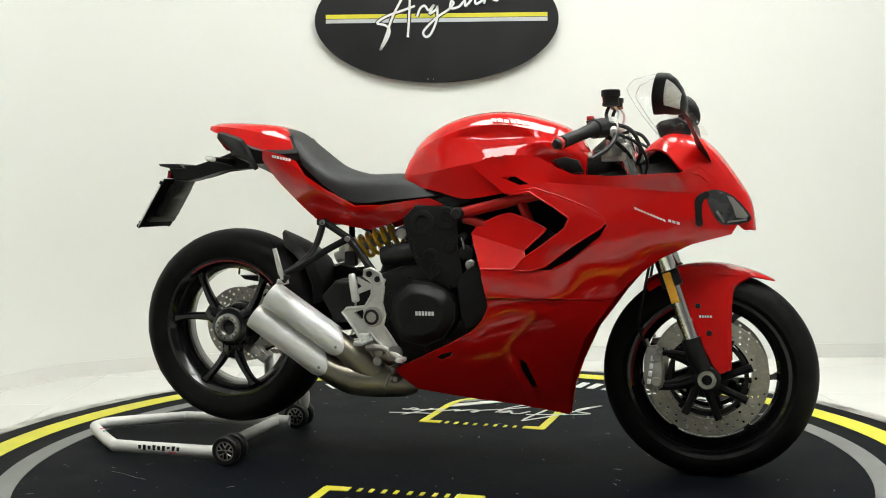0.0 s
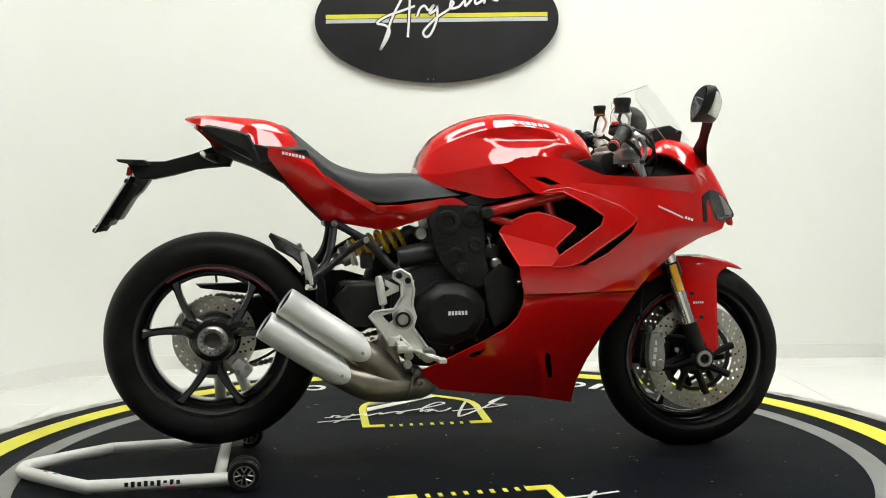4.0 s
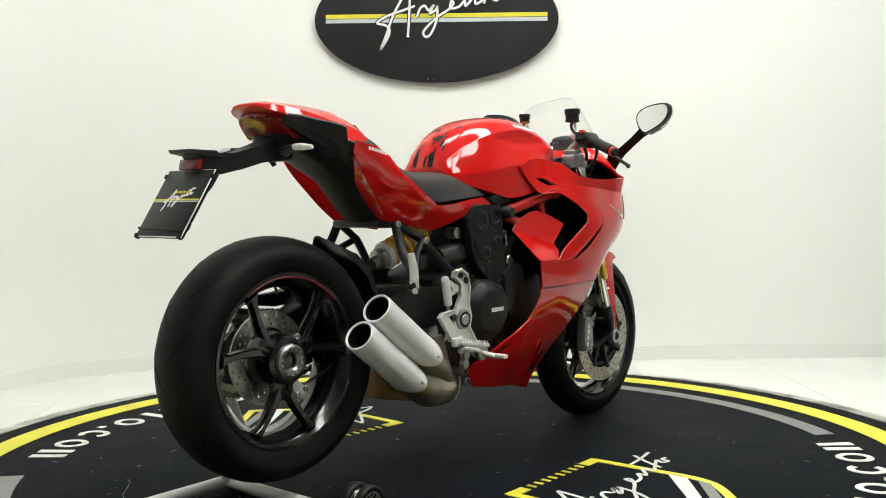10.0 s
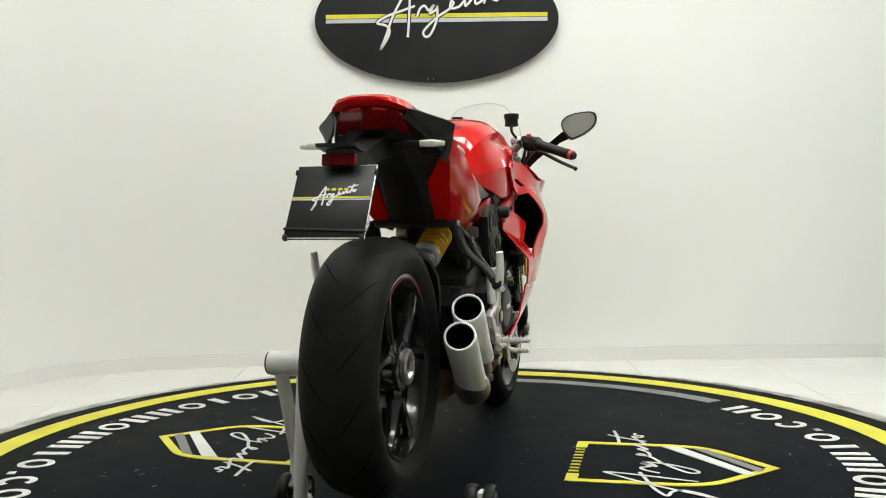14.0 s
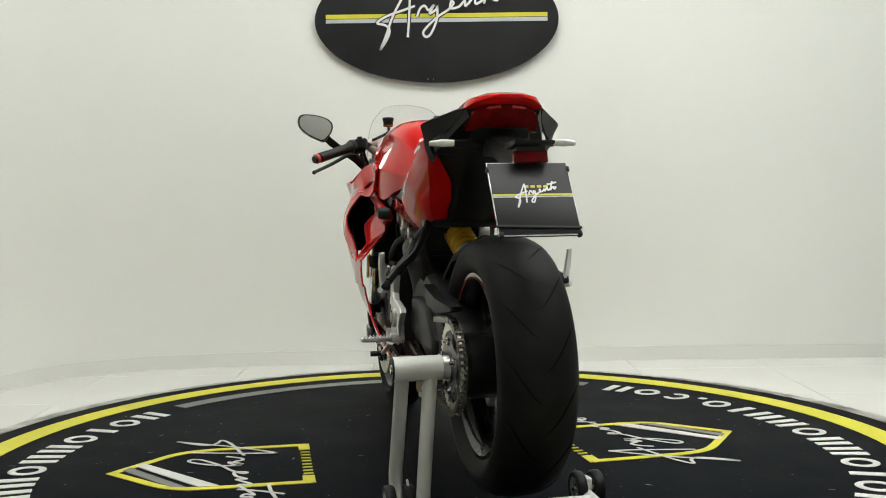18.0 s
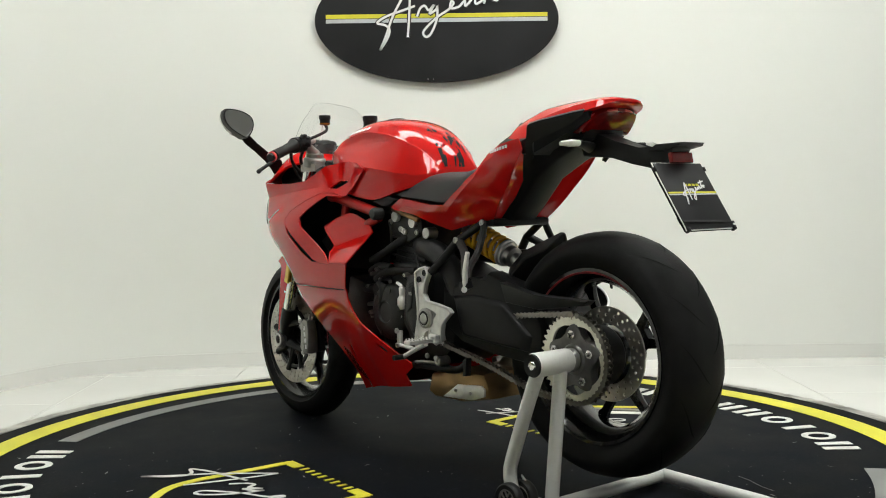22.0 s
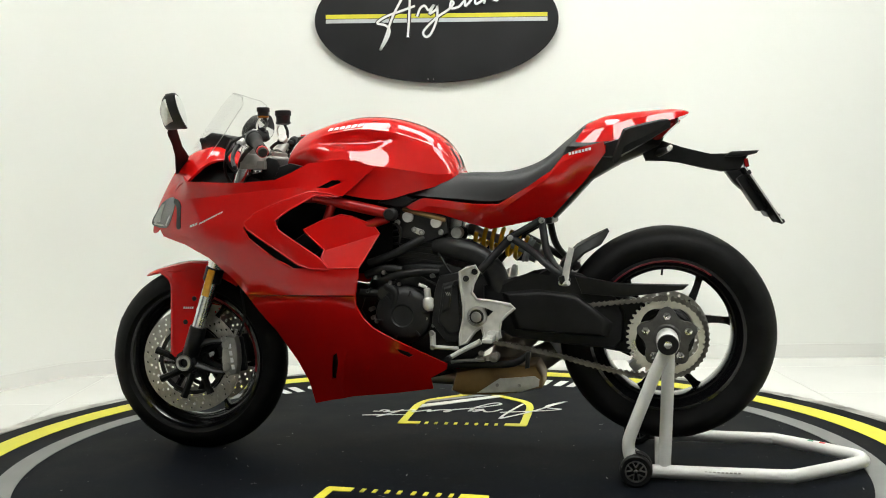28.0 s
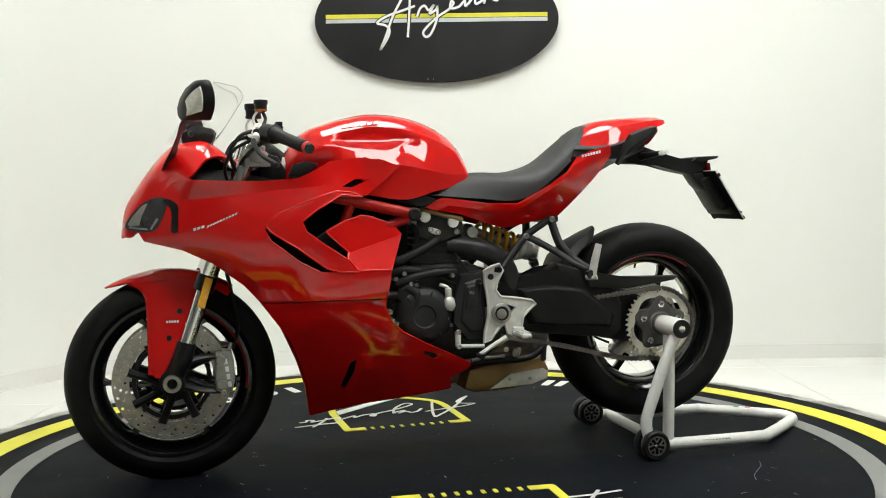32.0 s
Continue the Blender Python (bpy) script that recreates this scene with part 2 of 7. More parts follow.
def surface(knots, soft=0.06, ease=0.0):
    """A smooth function of (x, z) through knots (x, z, value), by radial functions and a plane."""
    K = np.array(knots, float)
    P, v = K[:, :2], K[:, 2]
    n = len(P)
    def phi(d):
        return np.sqrt(d * d + soft * soft)
    A = np.zeros((n + 3, n + 3))
    A[:n, :n] = phi(np.linalg.norm(P[:, None] - P[None], axis=2)) - ease * np.eye(n)
    A[:n, n:] = np.c_[np.ones(n), P]
    A[n:, :n] = A[:n, n:].T
    w = np.linalg.solve(A + 1e-9 * np.eye(n + 3), np.r_[v, 0, 0, 0])
    def f(x, z):
        d = np.hypot(P[:, 0] - x, P[:, 1] - z)
        return float(phi(d) @ w[:n] + w[n] + w[n + 1] * x + w[n + 2] * z)
    return f


def panel(outline, depth, side=1, holes=(), step=0.014, thick=0.004, lines=()):
    """A curved shell: an outline in X-Z, with holes, laid on the surface y = side * depth(x, z) and thickened inwards."""
    outer = resample(outline, step)
    rings = [outer] + [resample(h, step) for h in holes]
    pts, cons = [], []
    for ring in rings:
        s = len(pts)
        pts += ring
        cons += [(s + i, s + (i + 1) % len(ring)) for i in range(len(ring))]
    for line in lines:
        for (x1, z1), (x2, z2) in zip(line, line[1:]):
            k = max(1, round(math.hypot(x2 - x1, z2 - z1) / step))
            row = [(x1 + (x2 - x1) * i / k, z1 + (z2 - z1) * i / k) for i in range(k + 1)]
            row = [p for p in row if inside(p, outline) and not any(inside(p, h) for h in holes)]
            s = len(pts)
            pts += row
            cons += [(s + i, s + i + 1) for i in range(len(row) - 1)]
    border = np.array(pts)
    xs = [p[0] for p in outline]
    zs = [p[1] for p in outline]
    x = min(xs)
    row = 0
    while x < max(xs):
        z = min(zs) + (row % 2) * step / 2
        while z < max(zs):
            if inside((x, z), outline) and not any(inside((x, z), h) for h in holes) and \
                    np.min(np.hypot(border[:, 0] - x, border[:, 1] - z)) > step * 0.55:
                pts.append((x, z))
            z += step
        x += step * 0.87
        row += 1
    vs, _, fs, *_ = delaunay_2d_cdt([Vector(p) for p in pts], cons, [], 0, 1e-6)
    bm = bmesh.new()
    front = [bm.verts.new((v.x, side * depth(v.x, v.y), v.y)) for v in vs]
    for f in fs:
        c = (sum(vs[i].x for i in f) / len(f), sum(vs[i].y for i in f) / len(f))
        if inside(c, outer) and not any(inside(c, h) for h in rings[1:]):
            bm.faces.new([front[i] for i in f])
    for v in [v for v in bm.verts if not v.link_faces]:
        bm.verts.remove(v)
    bmesh.ops.recalc_face_normals(bm, faces=bm.faces)
    bm.normal_update()
    fs = list(bm.faces)
    mean = sum(f.normal.y * f.calc_area() for f in fs)
    if mean * side < 0:
        bmesh.ops.reverse_faces(bm, faces=fs)
        bm.normal_update()
    if thick:
        rim = [e for e in bm.edges if e.is_boundary]
        inner = {v: bm.verts.new(v.co - v.normal * thick) for v in list(bm.verts)}
        for f in fs:
            bm.faces.new([inner[v] for v in reversed(f.verts)])
        for e in rim:
            a, b = e.verts
            l = e.link_loops[0]
            if l.vert != a:
                a, b = b, a
            bm.faces.new((b, a, inner[a], inner[b]))
    return bm


def bolt(c, r=0.007, h=0.006, axis="Y", sign=1, bm=None):
    """A small socket-head bolt."""
    return lathe([(r * 0.01, 0), (r, 0), (r, sign * h * 0.8), (r * 0.85, sign * h), (r * 0.5, sign * h), (r * 0.45, sign * h * 0.5), (0.0, sign * h * 0.5)],
                 c, axis, 12, bm)


# ---- the room ----
FLOOR_Z = -0.012
PLAN = [(3.6, 1.74), (1.2, 1.79), (-0.9, 1.775), (-1.38, 1.70), (-1.72, 1.52), (-1.90, 1.20), (-2.9, -0.9), (-2.9, -5.2), (3.6, -5.2)]


def offset_plan(d):
    """The plan's corners, moved d metres outwards."""
    out = []
    k = len(PLAN)
    for i in range(k):
        a, b, c = Vector(PLAN[i - 1]), Vector(PLAN[i]), Vector(PLAN[(i + 1) % k])
        n1 = Vector((-(b - a).y, (b - a).x)).normalized() * -1
        n2 = Vector((-(c - b).y, (c - b).x)).normalized() * -1
        n = (n1 + n2).normalized()
        out.append(b + n * d / max(0.3, n.dot(n1)))
    return out


def wall_run(name, i, j, d0, d1, z0, z1, material):
    """Wall or skirting along the plan from corner i to corner j, from d0 to d1 outwards."""
    A, B = offset_plan(d0), offset_plan(d1)
    k = len(PLAN)
    ids = [q % k for q in range(i, j + 1)]
    secs = [[(A[q].x, A[q].y, z0), (A[q].x, A[q].y, z1), (B[q].x, B[q].y, z1), (B[q].x, B[q].y, z0)] for q in ids]
    return part(name, loft(secs), material, smooth=50)


tagged(wall_run("wall_north", 0, 6, 0.0, 0.12, FLOOR_Z, 3.3, WALL), "smooth off-white painted wall bending round one corner", "wall", kind="structure")
# West, south and east walls are out of view, added to shape the light.
tagged(wall_run("wall_west", 6, 7, 0.0, 0.12, FLOOR_Z, 3.3, WALL_UNSEEN_DARK), "unseen side wall, made dark to cut reflections on the bike", "wall", kind="structure")
tagged(wall_run("wall_south", 7, 8, 0.0, 0.12, FLOOR_Z, 3.3, WALL_UNSEEN), "unseen grey wall behind the camera, closing the room", "wall", kind="structure")
tagged(wall_run("wall_east", 8, 9, 0.0, 0.12, FLOOR_Z, 3.3, WALL_UNSEEN), "unseen grey side wall closing the room", "wall", kind="structure")
tagged(wall_run("baseboard", 0, 7, -0.011, -0.0005, FLOOR_Z, FLOOR_Z + 0.068, SKIRT), "low white tiled skirting along the wall", "skirting", kind="structure")

base = part("ground", box((0.3, -1.7, FLOOR_Z - 0.06), (7.4, 7.8, 0.1), 0), GROUT, smooth=0)
tagged(base, "pale grout bed under the floor tiles", "floor", kind="structure")
floor = empty("floor")
tagged(floor, "glossy white porcelain floor tiles with thin joints", "floor", kind="structure")
RIM_R = 1.636


def floor_tiles():
    size, gap = 0.61, 0.0025
    top, low = FLOOR_Z, FLOOR_Z - 0.009
    shared = bpy.data.meshes.new("tile")
    bm = box((0, 0, low / 2 - low / 2 - 0.0045), (size - gap, size - gap, 0.009), 0.0008)
    bm.to_mesh(shared)
    bm.free()
    shared.materials.append(TILE)
    x0, y0 = 0.90, 1.53
    for i in range(-7, 6):
        for j in range(-11, 2):
            cx, cy = x0 + (i + 0.5) * size, y0 + (j - 0.5) * size
            near = math.hypot(max(abs(cx) - size / 2, 0), max(abs(cy) - size / 2, 0))
            far = math.hypot(abs(cx) + size / 2, abs(cy) + size / 2)
            if far < RIM_R - 0.02:
                continue
            if near > RIM_R - 0.02:
                ob = new("tile", shared)
            else:
                # a tile cut to the round pit
                sq = resample([(cx - size / 2 + gap / 2, cy - size / 2 + gap / 2), (cx + size / 2 - gap / 2, cy - size / 2 + gap / 2),
                               (cx + size / 2 - gap / 2, cy + size / 2 - gap / 2), (cx - size / 2 + gap / 2, cy + size / 2 - gap / 2)], 0.03)
                pts = []
                for k, p in enumerate(sq):
                    r = math.hypot(*p)
                    if r >= RIM_R:
                        pts.append(p)
                    else:
                        pts.append((p[0] / r * RIM_R, p[1] / r * RIM_R))
                keep = [p for k, p in enumerate(pts) if math.hypot(p[0] - pts[k - 1][0], p[1] - pts[k - 1][1]) > 1e-4]
                out = [p for p in keep if math.hypot(*p) > RIM_R + 1e-6]
                if len(out) < 3:
                    continue
                a0 = [(p[0] - cx, p[1] - cy) for p in keep if abs(p[0] - cx) <= size / 2 and abs(p[1] - cy) <= size / 2]
                if len(a0) < 3:
                    continue
                cut = part("tile", sheet(a0, -0.009, 0.0), TILE, smooth=0)
                cut.parent, cut.location = floor, (cx, cy, top)
                continue
            ob.parent, ob.location = floor, (cx, cy, top)


ceiling = part("ceiling", box((0.3, -1.7, 3.36), (7.4, 7.8, 0.1), 0), CEIL, smooth=0)
tagged(ceiling, "plain white ceiling above the turntable", "ceiling", kind="structure")


def ceiling_light():
    root = empty("ceiling_light")
    bm = bmesh.new()
    for c, s in (((0, 0.31, 0), (1.24, 0.02, 0.03)), ((0, -0.31, 0), (1.24, 0.02, 0.03)), ((0.61, 0, 0), (0.02, 0.60, 0.03)), ((-0.61, 0, 0), (0.02, 0.60, 0.03))):
        box(c, s, 0.002, bm=bm)
    part("frame", bm, FRAME_WHITE, root)
    part("diffuser", box((0, 0, 0.002), (1.2, 0.6, 0.012), 0), LIGHT, root, "glowing white diffuser", smooth=0)
    return tagged(root, "flat rectangular white ceiling light panel, switched on", "ceiling light", "ceiling lights")


LAMPS = [(-0.65, 0.30), (0.75, 0.30), (2.15, 0.30), (-0.65, -1.5), (0.75, -1.5), (2.15, -1.5)]
first = ceiling_light()
first.matrix_basis = pose(LAMPS[0][0], LAMPS[0][1], 3.295)
for x, y in LAMPS[1:]:
    copy_thing(first, pose(x, y, 3.295))


# ---- small scuffs on the wall ----
def wall_scuffs():
    root = empty("wall_scuffs")
    for x, z, w, h, t in ((1.845, 0.665, 0.008, 0.012, 0), (-0.615, 0.665, 0.016, 0.005, -25), (-0.918, 0.470, 0.010, 0.022, 20), (-0.945, 0.455, 0.004, 0.030, 8)):
        part("scuff", box((0, 0, 0), (w, 0.0012, h), 0), MARK, root, smooth=0, m=pose(x, 1.7790 + (0.0045 if x > 1.2 else 0.0) - (0.0 if x > -0.9 else 0.004), z, 0, t, 0))
    tagged(root, "faint grey scuff marks on the wall", "scuff marks", kind="stuff")


wall_scuffs()


# ---- the wall sign ----
def ribbon(path, w, z0, z1, bm=None, taper=None):
    """A flat stroke along a path in X-Y."""
    bm = bm or bmesh.new()
    P = [Vector((p[0], p[1])) for p in path]
    K = len(P)
    A, B = [], []
    for i, p in enumerate(P):
        d = P[min(i + 1, K - 1)] - P[max(i - 1, 0)]
        n = Vector((-d.y, d.x)).normalized() * (w[i] if isinstance(w, list) else w) / 2
        A.append(p + n)
        B.append(p - n)
    secs = [[(a.x, a.y, z0), (a.x, a.y, z1), (b.x, b.y, z1), (b.x, b.y, z0)] for a, b in zip(A, B)]
    return loft(secs, bm=bm)


def swash():
    """A plain ornamental flourish, about one unit wide, as a few strokes."""
    s = [[(-0.437, -0.229), (-0.39, -0.12), (-0.337, 0.024), (-0.27, 0.15), (-0.209, 0.25)],
         [(-0.209, 0.25), (-0.204, 0.16), (-0.212, 0.0), (-0.223, -0.13)],
         [(-0.437, -0.229), (-0.380, -0.14), (-0.362, -0.075), (-0.395, -0.038), (-0.455, -0.020), (-0.38, 0.030), (-0.25, 0.075), (-0.165, 0.105)],
         [(-0.150, 0.025), (-0.125, 0.085), (-0.090, 0.105), (-0.060, 0.070), (-0.020, 0.110), (-0.055, 0.045), (-0.005, 0.075), (0.005, 0.10), (0.000, 0.0), (-0.045, -0.105),
          (-0.085, -0.130), (-0.100, -0.085), (0.00, 0.015), (0.085, 0.070), (0.130, 0.120), (0.112, 0.135), (0.108, 0.085), (0.170, 0.095), (0.215, 0.140), (0.222, 0.100),
          (0.290, 0.165), (0.300, 0.115), (0.370, 0.150), (0.440, 0.185), (0.430, 0.150), (0.465, 0.140), (0.470, 0.175), (0.504, 0.178)],
         [(0.30, 0.235), (0.40, 0.250), (0.52, 0.280)],
         [(0.430, 0.30), (0.390, 0.21), (0.362, 0.115)]]
    return [[(p.x, p.y) for p in spline([(x, y, 0) for x, y in c], 6)] for c in s]


SWASH = swash()


def wall_sign():
    root = empty("wall_sign")
    a, b = 0.578, 0.293
    ring = [(a * math.cos(t), b * math.sin(t)) for t in (2 * math.pi * i / 96 for i in range(96))]
    bm = sheet(ring, 0.0, 0.030)
    top = [f for f in bm.faces if f.normal.z > 0.9 or abs(f.calc_center_median().z - 0.030) < 1e-5]
    bmesh.ops.bevel(bm, geom=[e for f in top for e in f.edges], offset=0.002, segments=1, affect="EDGES")
    part("board", bm, SIGN_BLACK, root, "black oval board")
    part("stripe", sheet([(-0.525, 0.010), (0.525, 0.010), (0.525, 0.029), (-0.525, 0.029)], 0.0305, 0.0335), MAT_YELLOW, root, "yellow stripe", 0)
    part("stripe", sheet([(-0.525, -0.011), (0.525, -0.011), (0.525, 0.007), (-0.525, 0.007)], 0.0305, 0.0330), GREY_BAR, root, "pale grey stripe", 0)
    for c in SWASH:
        p = [(x * 0.62 + 0.0, y * 0.62 + 0.0) for x, y in c]
        part("flourish", ribbon(p, 0.0200, 0.031, 0.0345), SIGN_BLACK, root, "black edge of the flourish", 0)
        part("flourish", ribbon(p, 0.0105, 0.035, 0.0385), WHITE, root, "white flourish stroke", 0)
    for x in (-0.045, -0.02):
        part("chip", lathe([(0.0, 0.0306), (0.002, 0.0309), (0.0, 0.0312)], (x, -0.279, 0), "Z", 8), WHITE, root)
    root.matrix_basis = pose(0.004, 1.778, 1.632, 90, 0, 0)
    return tagged(root, "black oval wall sign with yellow stripe and white flourish", "wall sign")


wall_sign()


# ---- the turntable ----
def arc_band(r0, r1, a0, a1, z0, z1, bm=None, n=None):
    bm = bm or bmesh.new()
    n = n or max(2, round(abs(a1 - a0) / 2.5))
    secs = []
    for i in range(n + 1):
        t = radians(a0 + (a1 - a0) * i / n)
        c, s = math.cos(t), math.sin(t)
        secs.append([(r0 * c, r0 * s, z0), (r0 * c, r0 * s, z1), (r1 * c, r1 * s, z1), (r1 * c, r1 * s, z0)])
    full = abs(a1 - a0) > 359.9
    if full:
        secs = secs[:-1]
        R = [[bm.verts.new(p) for p in q] for q in secs]
        for A, B in zip(R, R[1:] + R[:1]):
            for j in range(4):
                bm.faces.new((A[j], A[(j + 1) % 4], B[(j + 1) % 4], B[j]))
        return bm
    return loft(secs, bm=bm)


def ring_block(kind, a, up, root):
    """One block of the lettering band, drawn as a plain shape at azimuth a; up is +1 where its top points inwards."""
    r0, r1 = 1.182, 1.294
    w = {"O": 4.6, "C": 4.3, "B": 4.2, "I": 1.6, "D": 1.0}[kind]
    z0, z1 = 0.0005, 0.0022
    bm = bmesh.new()
    if kind == "D":
        arc_band(r1 - 0.028, r1 - 0.004, a - 0.6, a + 0.6, z0, z1, bm)
    elif kind == "I":
        arc_band(r0, r1, a - 0.75, a + 0.75, z0, z1, bm)
    elif kind == "B":
        for k in (-1.35, 1.35):
            arc_band(r0, r1, a + k - 0.75, a + k + 0.75, z0, z1, bm)
    else:
        rm = (r0 + r1) / 2
        n = 24
        span = (0, 360) if kind == "O" else (40, 320)
        secs = []
        for i in range(n + 1):
            t = radians(span[0] + (span[1] - span[0]) * i / n)
            o, q = (radians(w / 2) * rm, 0.055), (radians(w / 2) * rm - 0.021, 0.034)
            sec = []
            for (u, v), z in ((o, z0), (o, z1), (q, z1), (q, z0)):
                rr, aa = rm + v * math.sin(t), radians(a) + u * math.cos(t) / rm
                sec.append((rr * math.cos(aa), rr * math.sin(aa), z))
            secs.append(sec)
        if kind == "O":
            R = [[bm.verts.new(p) for p in s] for s in secs[:-1]]
            for A, B in zip(R, R[1:] + R[:1]):
                for j in range(4):
                    bm.faces.new((A[j], A[(j + 1) % 4], B[(j + 1) % 4], B[j]))
        else:
            loft(secs, bm=bm)
    part("block", bm, MAT_WHITE, root, smooth=0)


def shield(root, turn):
    """A yellow shield mark with stripes and a flourish, on the mat."""
    m = Matrix.Rotation(radians(turn), 4, "Z")
    z0, z1 = 0.0006, 0.0026
    half = [(0.407, 0.228), (0.60, 0.229), (0.70, 0.229)] + [(p.x, p.y) for p in spline([(0.70, 0.229, 0), (0.77, 0.217, 0), (0.83, 0.185, 0), (0.905, 0.105, 0), (0.998, 0.0, 0)], 6)][1:]
    outer = half + [(x, -y) for x, y in half[-2::-1]]
    w = 0.027
    inner = []
    for i, (x, y) in enumerate(outer):
        a, b = Vector(outer[max(i - 1, 0)]), Vector(outer[min(i + 1, len(outer) - 1)])
        d = (b - a).normalized()
        n = Vector((d.y, -d.x)) * w
        inner.append((x + n.x * (1.0 if abs(y) > 1e-6 else 1.35), y + n.y))
    secs = [[(p[0], p[1], z0), (p[0], p[1], z1), (q[0], q[1], z1), (q[0], q[1], z0)] for p, q in zip(outer, inner)]
    part("shield_outline", loft(secs), MAT_YELLOW, root, "yellow shield outline", 0, m)
    for k in (-1, 1):
        part("shield_corner", sheet([(0.399, k * 0.226), (0.434, k * 0.200), (0.434, k * 0.150), (0.399, k * 0.150)][::k], z0, z1 + 0.0002), MAT_YELLOW, root, "yellow shield corner block", 0, m)
    part("stripe", sheet([(0.898, -0.090), (0.925, -0.070), (0.722, 0.198), (0.664, 0.200)], z0, z1 + 0.0003), MAT_WHITE, root, "white slanting stripe", 0, m)
    part("stripe", sheet([(0.934, -0.052), (0.955, -0.026), (0.800, 0.182), (0.752, 0.198)], z0, z1 + 0.0003), MAT_GREY, root, "grey slanting stripe", 0, m)
    for y in (0.108, 0.038, -0.035, -0.105):
        for k in (0.024, -0.010):
            part("bar", sheet([(0.401, y + k), (0.401, y + k - 0.011), (0.430, y + k - 0.011), (0.430, y + k)], z0, z1), MAT_YELLOW, root, "yellow bar", 0, m)
    for c in SWASH:
        p = [(0.681 + 0.036 * x - 0.691 * y, -0.014 + 0.688 * x + 0.137 * y) for x, y in c]
        part("flourish", ribbon(p, 0.0105, z1 + 0.0006, z1 + 0.0016), MAT_WHITE, root, "white flourish stroke", 0, m)


def turntable():
    root = empty("turntable")
    part("deck", lathe([(0.0, -0.05), (1.562, -0.05), (1.562, -0.004), (1.557, 0.0), (0.0, 0.0)], (0, 0, 0), "Z", 128), MAT_RUBBER, root, "round black rubber-covered deck")
    part("yellow_ring", arc_band(1.390, 1.480, 0, 360, 0.0004, 0.0020), MAT_YELLOW, root, "yellow painted ring", 0)
    for a in (88.7, 268.7):
        part("grey_band", arc_band(1.232, 1.300, a - 40.7, a + 40.7, 0.0004, 0.0020), MAT_GREY, root, "grey painted arc", 0)
    row = "BOIOBBOBBIODCOB"
    for mid in (1.2, 176.6):
        a = mid - 42.6
        widths = {"O": 6.3, "C": 5.9, "B": 5.7, "I": 4.9, "D": 2.6}
        total = sum(widths[k] for k in row)
        f = 85.2 / total
        for k in row:
            a += widths[k] * f / 2
            ring_block(k, a, 1, root)
            a += widths[k] * f / 2
    shield(root, 0.6)
    shield(root, 176.5)
    for k, (x, y, L, t) in enumerate(((-0.55, -0.75, 0.20, -35), (0.4, -0.9, 0.16, 70))):
        p = [(x + s * L * math.cos(radians(t)), y + s * L * math.sin(radians(t)) + 0.01 * math.sin(6 * s)) for s in (0, 0.25, 0.5, 0.75, 1)]
        part("scratch", ribbon(p, 0.0014, 0.0004, 0.0008), MAT_GREY, root, "pale scratch", 0)
    rnd = random.Random(11)
    bm = bmesh.new()
    for _ in range(320):
        r, a, w = 1.36 * math.sqrt(rnd.random()), rnd.uniform(0, 2 * math.pi), rnd.uniform(0.0008, 0.0022)
        L, t = w * rnd.choice((1.0, 1.3, 2.0, 6.0)), rnd.uniform(0, math.pi)
        c, s = math.cos(t), math.sin(t)
        x, y = r * math.cos(a), r * math.sin(a)
        bm.faces.new([bm.verts.new((x + u * L * c - v * w * s, y + u * L * s + v * w * c, 0.0007 + 0.0001 * k)) for k, (u, v) in enumerate(((-1, -0.6), (0.6, -1), (1, 0.5), (-0.4, 1)))])
    tagged(part("dust_specks", bm, MAT_GREY, root, "pale specks of dust", 0), kind="stuff")
    return tagged(root, "round black turntable mat with yellow ring, white blocks and shield marks", "turntable")


table = turntable()
rim = empty("turntable_rim")
tagged(rim, "worn pale concrete rim round the turntable pit", "rim", kind="structure")


def rim_pieces():
    rnd = random.Random(4)
    a = 0.0
    while a < 359.0:
        w = min(rnd.uniform(5, 11), 360 - a)
        bm = bmesh.new()
        n = max(2, round(w / 1.0))
        secs = []
        for i in range(n + 1):
            t = radians(a + 0.03 + (w - 0.06) * i / n)
            r0, r1 = 1.566 + 0.003 * rnd.random(), RIM_R + 0.012 * rnd.random() + 0.006
            c, s = math.cos(t), math.sin(t)
            z = FLOOR_Z + 0.006 + 0.003 * rnd.random()
            secs.append([(r0 * c, r0 * s, FLOOR_Z - 0.03), (r0 * c, r0 * s, z + 0.003), (r1 * c, r1 * s, FLOOR_Z + 0.002), (r1 * c, r1 * s, FLOOR_Z - 0.03)])
        part("rim_piece", loft(secs, bm=bm), RIM_WORN, rim, smooth=0)
        a += w


# ---- the motorcycle: X forward, Y to its left, Z up ----
HEAD = radians(1.2)
ON_TABLE = Matrix(((math.sin(HEAD), -math.cos(HEAD), 0, 0.0135), (math.cos(HEAD), math.sin(HEAD), 0, 0), (0, 0, 1, 0), (0, 0, 0, 1)))
bike = empty("motorcycle")
tagged(bike, "glossy red sports motorcycle with black engine and silver twin exhausts", "motorcycle")


def on_bike(name, bm, material, label="", parent=None, smooth=40.0):
    return part(name, bm, material, parent or bike, label, smooth, None if parent else ON_TABLE)


RX, RZ, FX, FZ = -0.678, 0.391, 0.798, 0.288


def crown(R, half, bead, y):
    """The tyre's radius at the place y across it."""
    base = 0.42 if half > 0.08 else 0.24
    s = math.sqrt(max(0.0, 1 - (y / half) ** 2))
    return bead + (R - bead) * (base + (1 - base) * s ** (0.85 if half > 0.08 else 1.0))


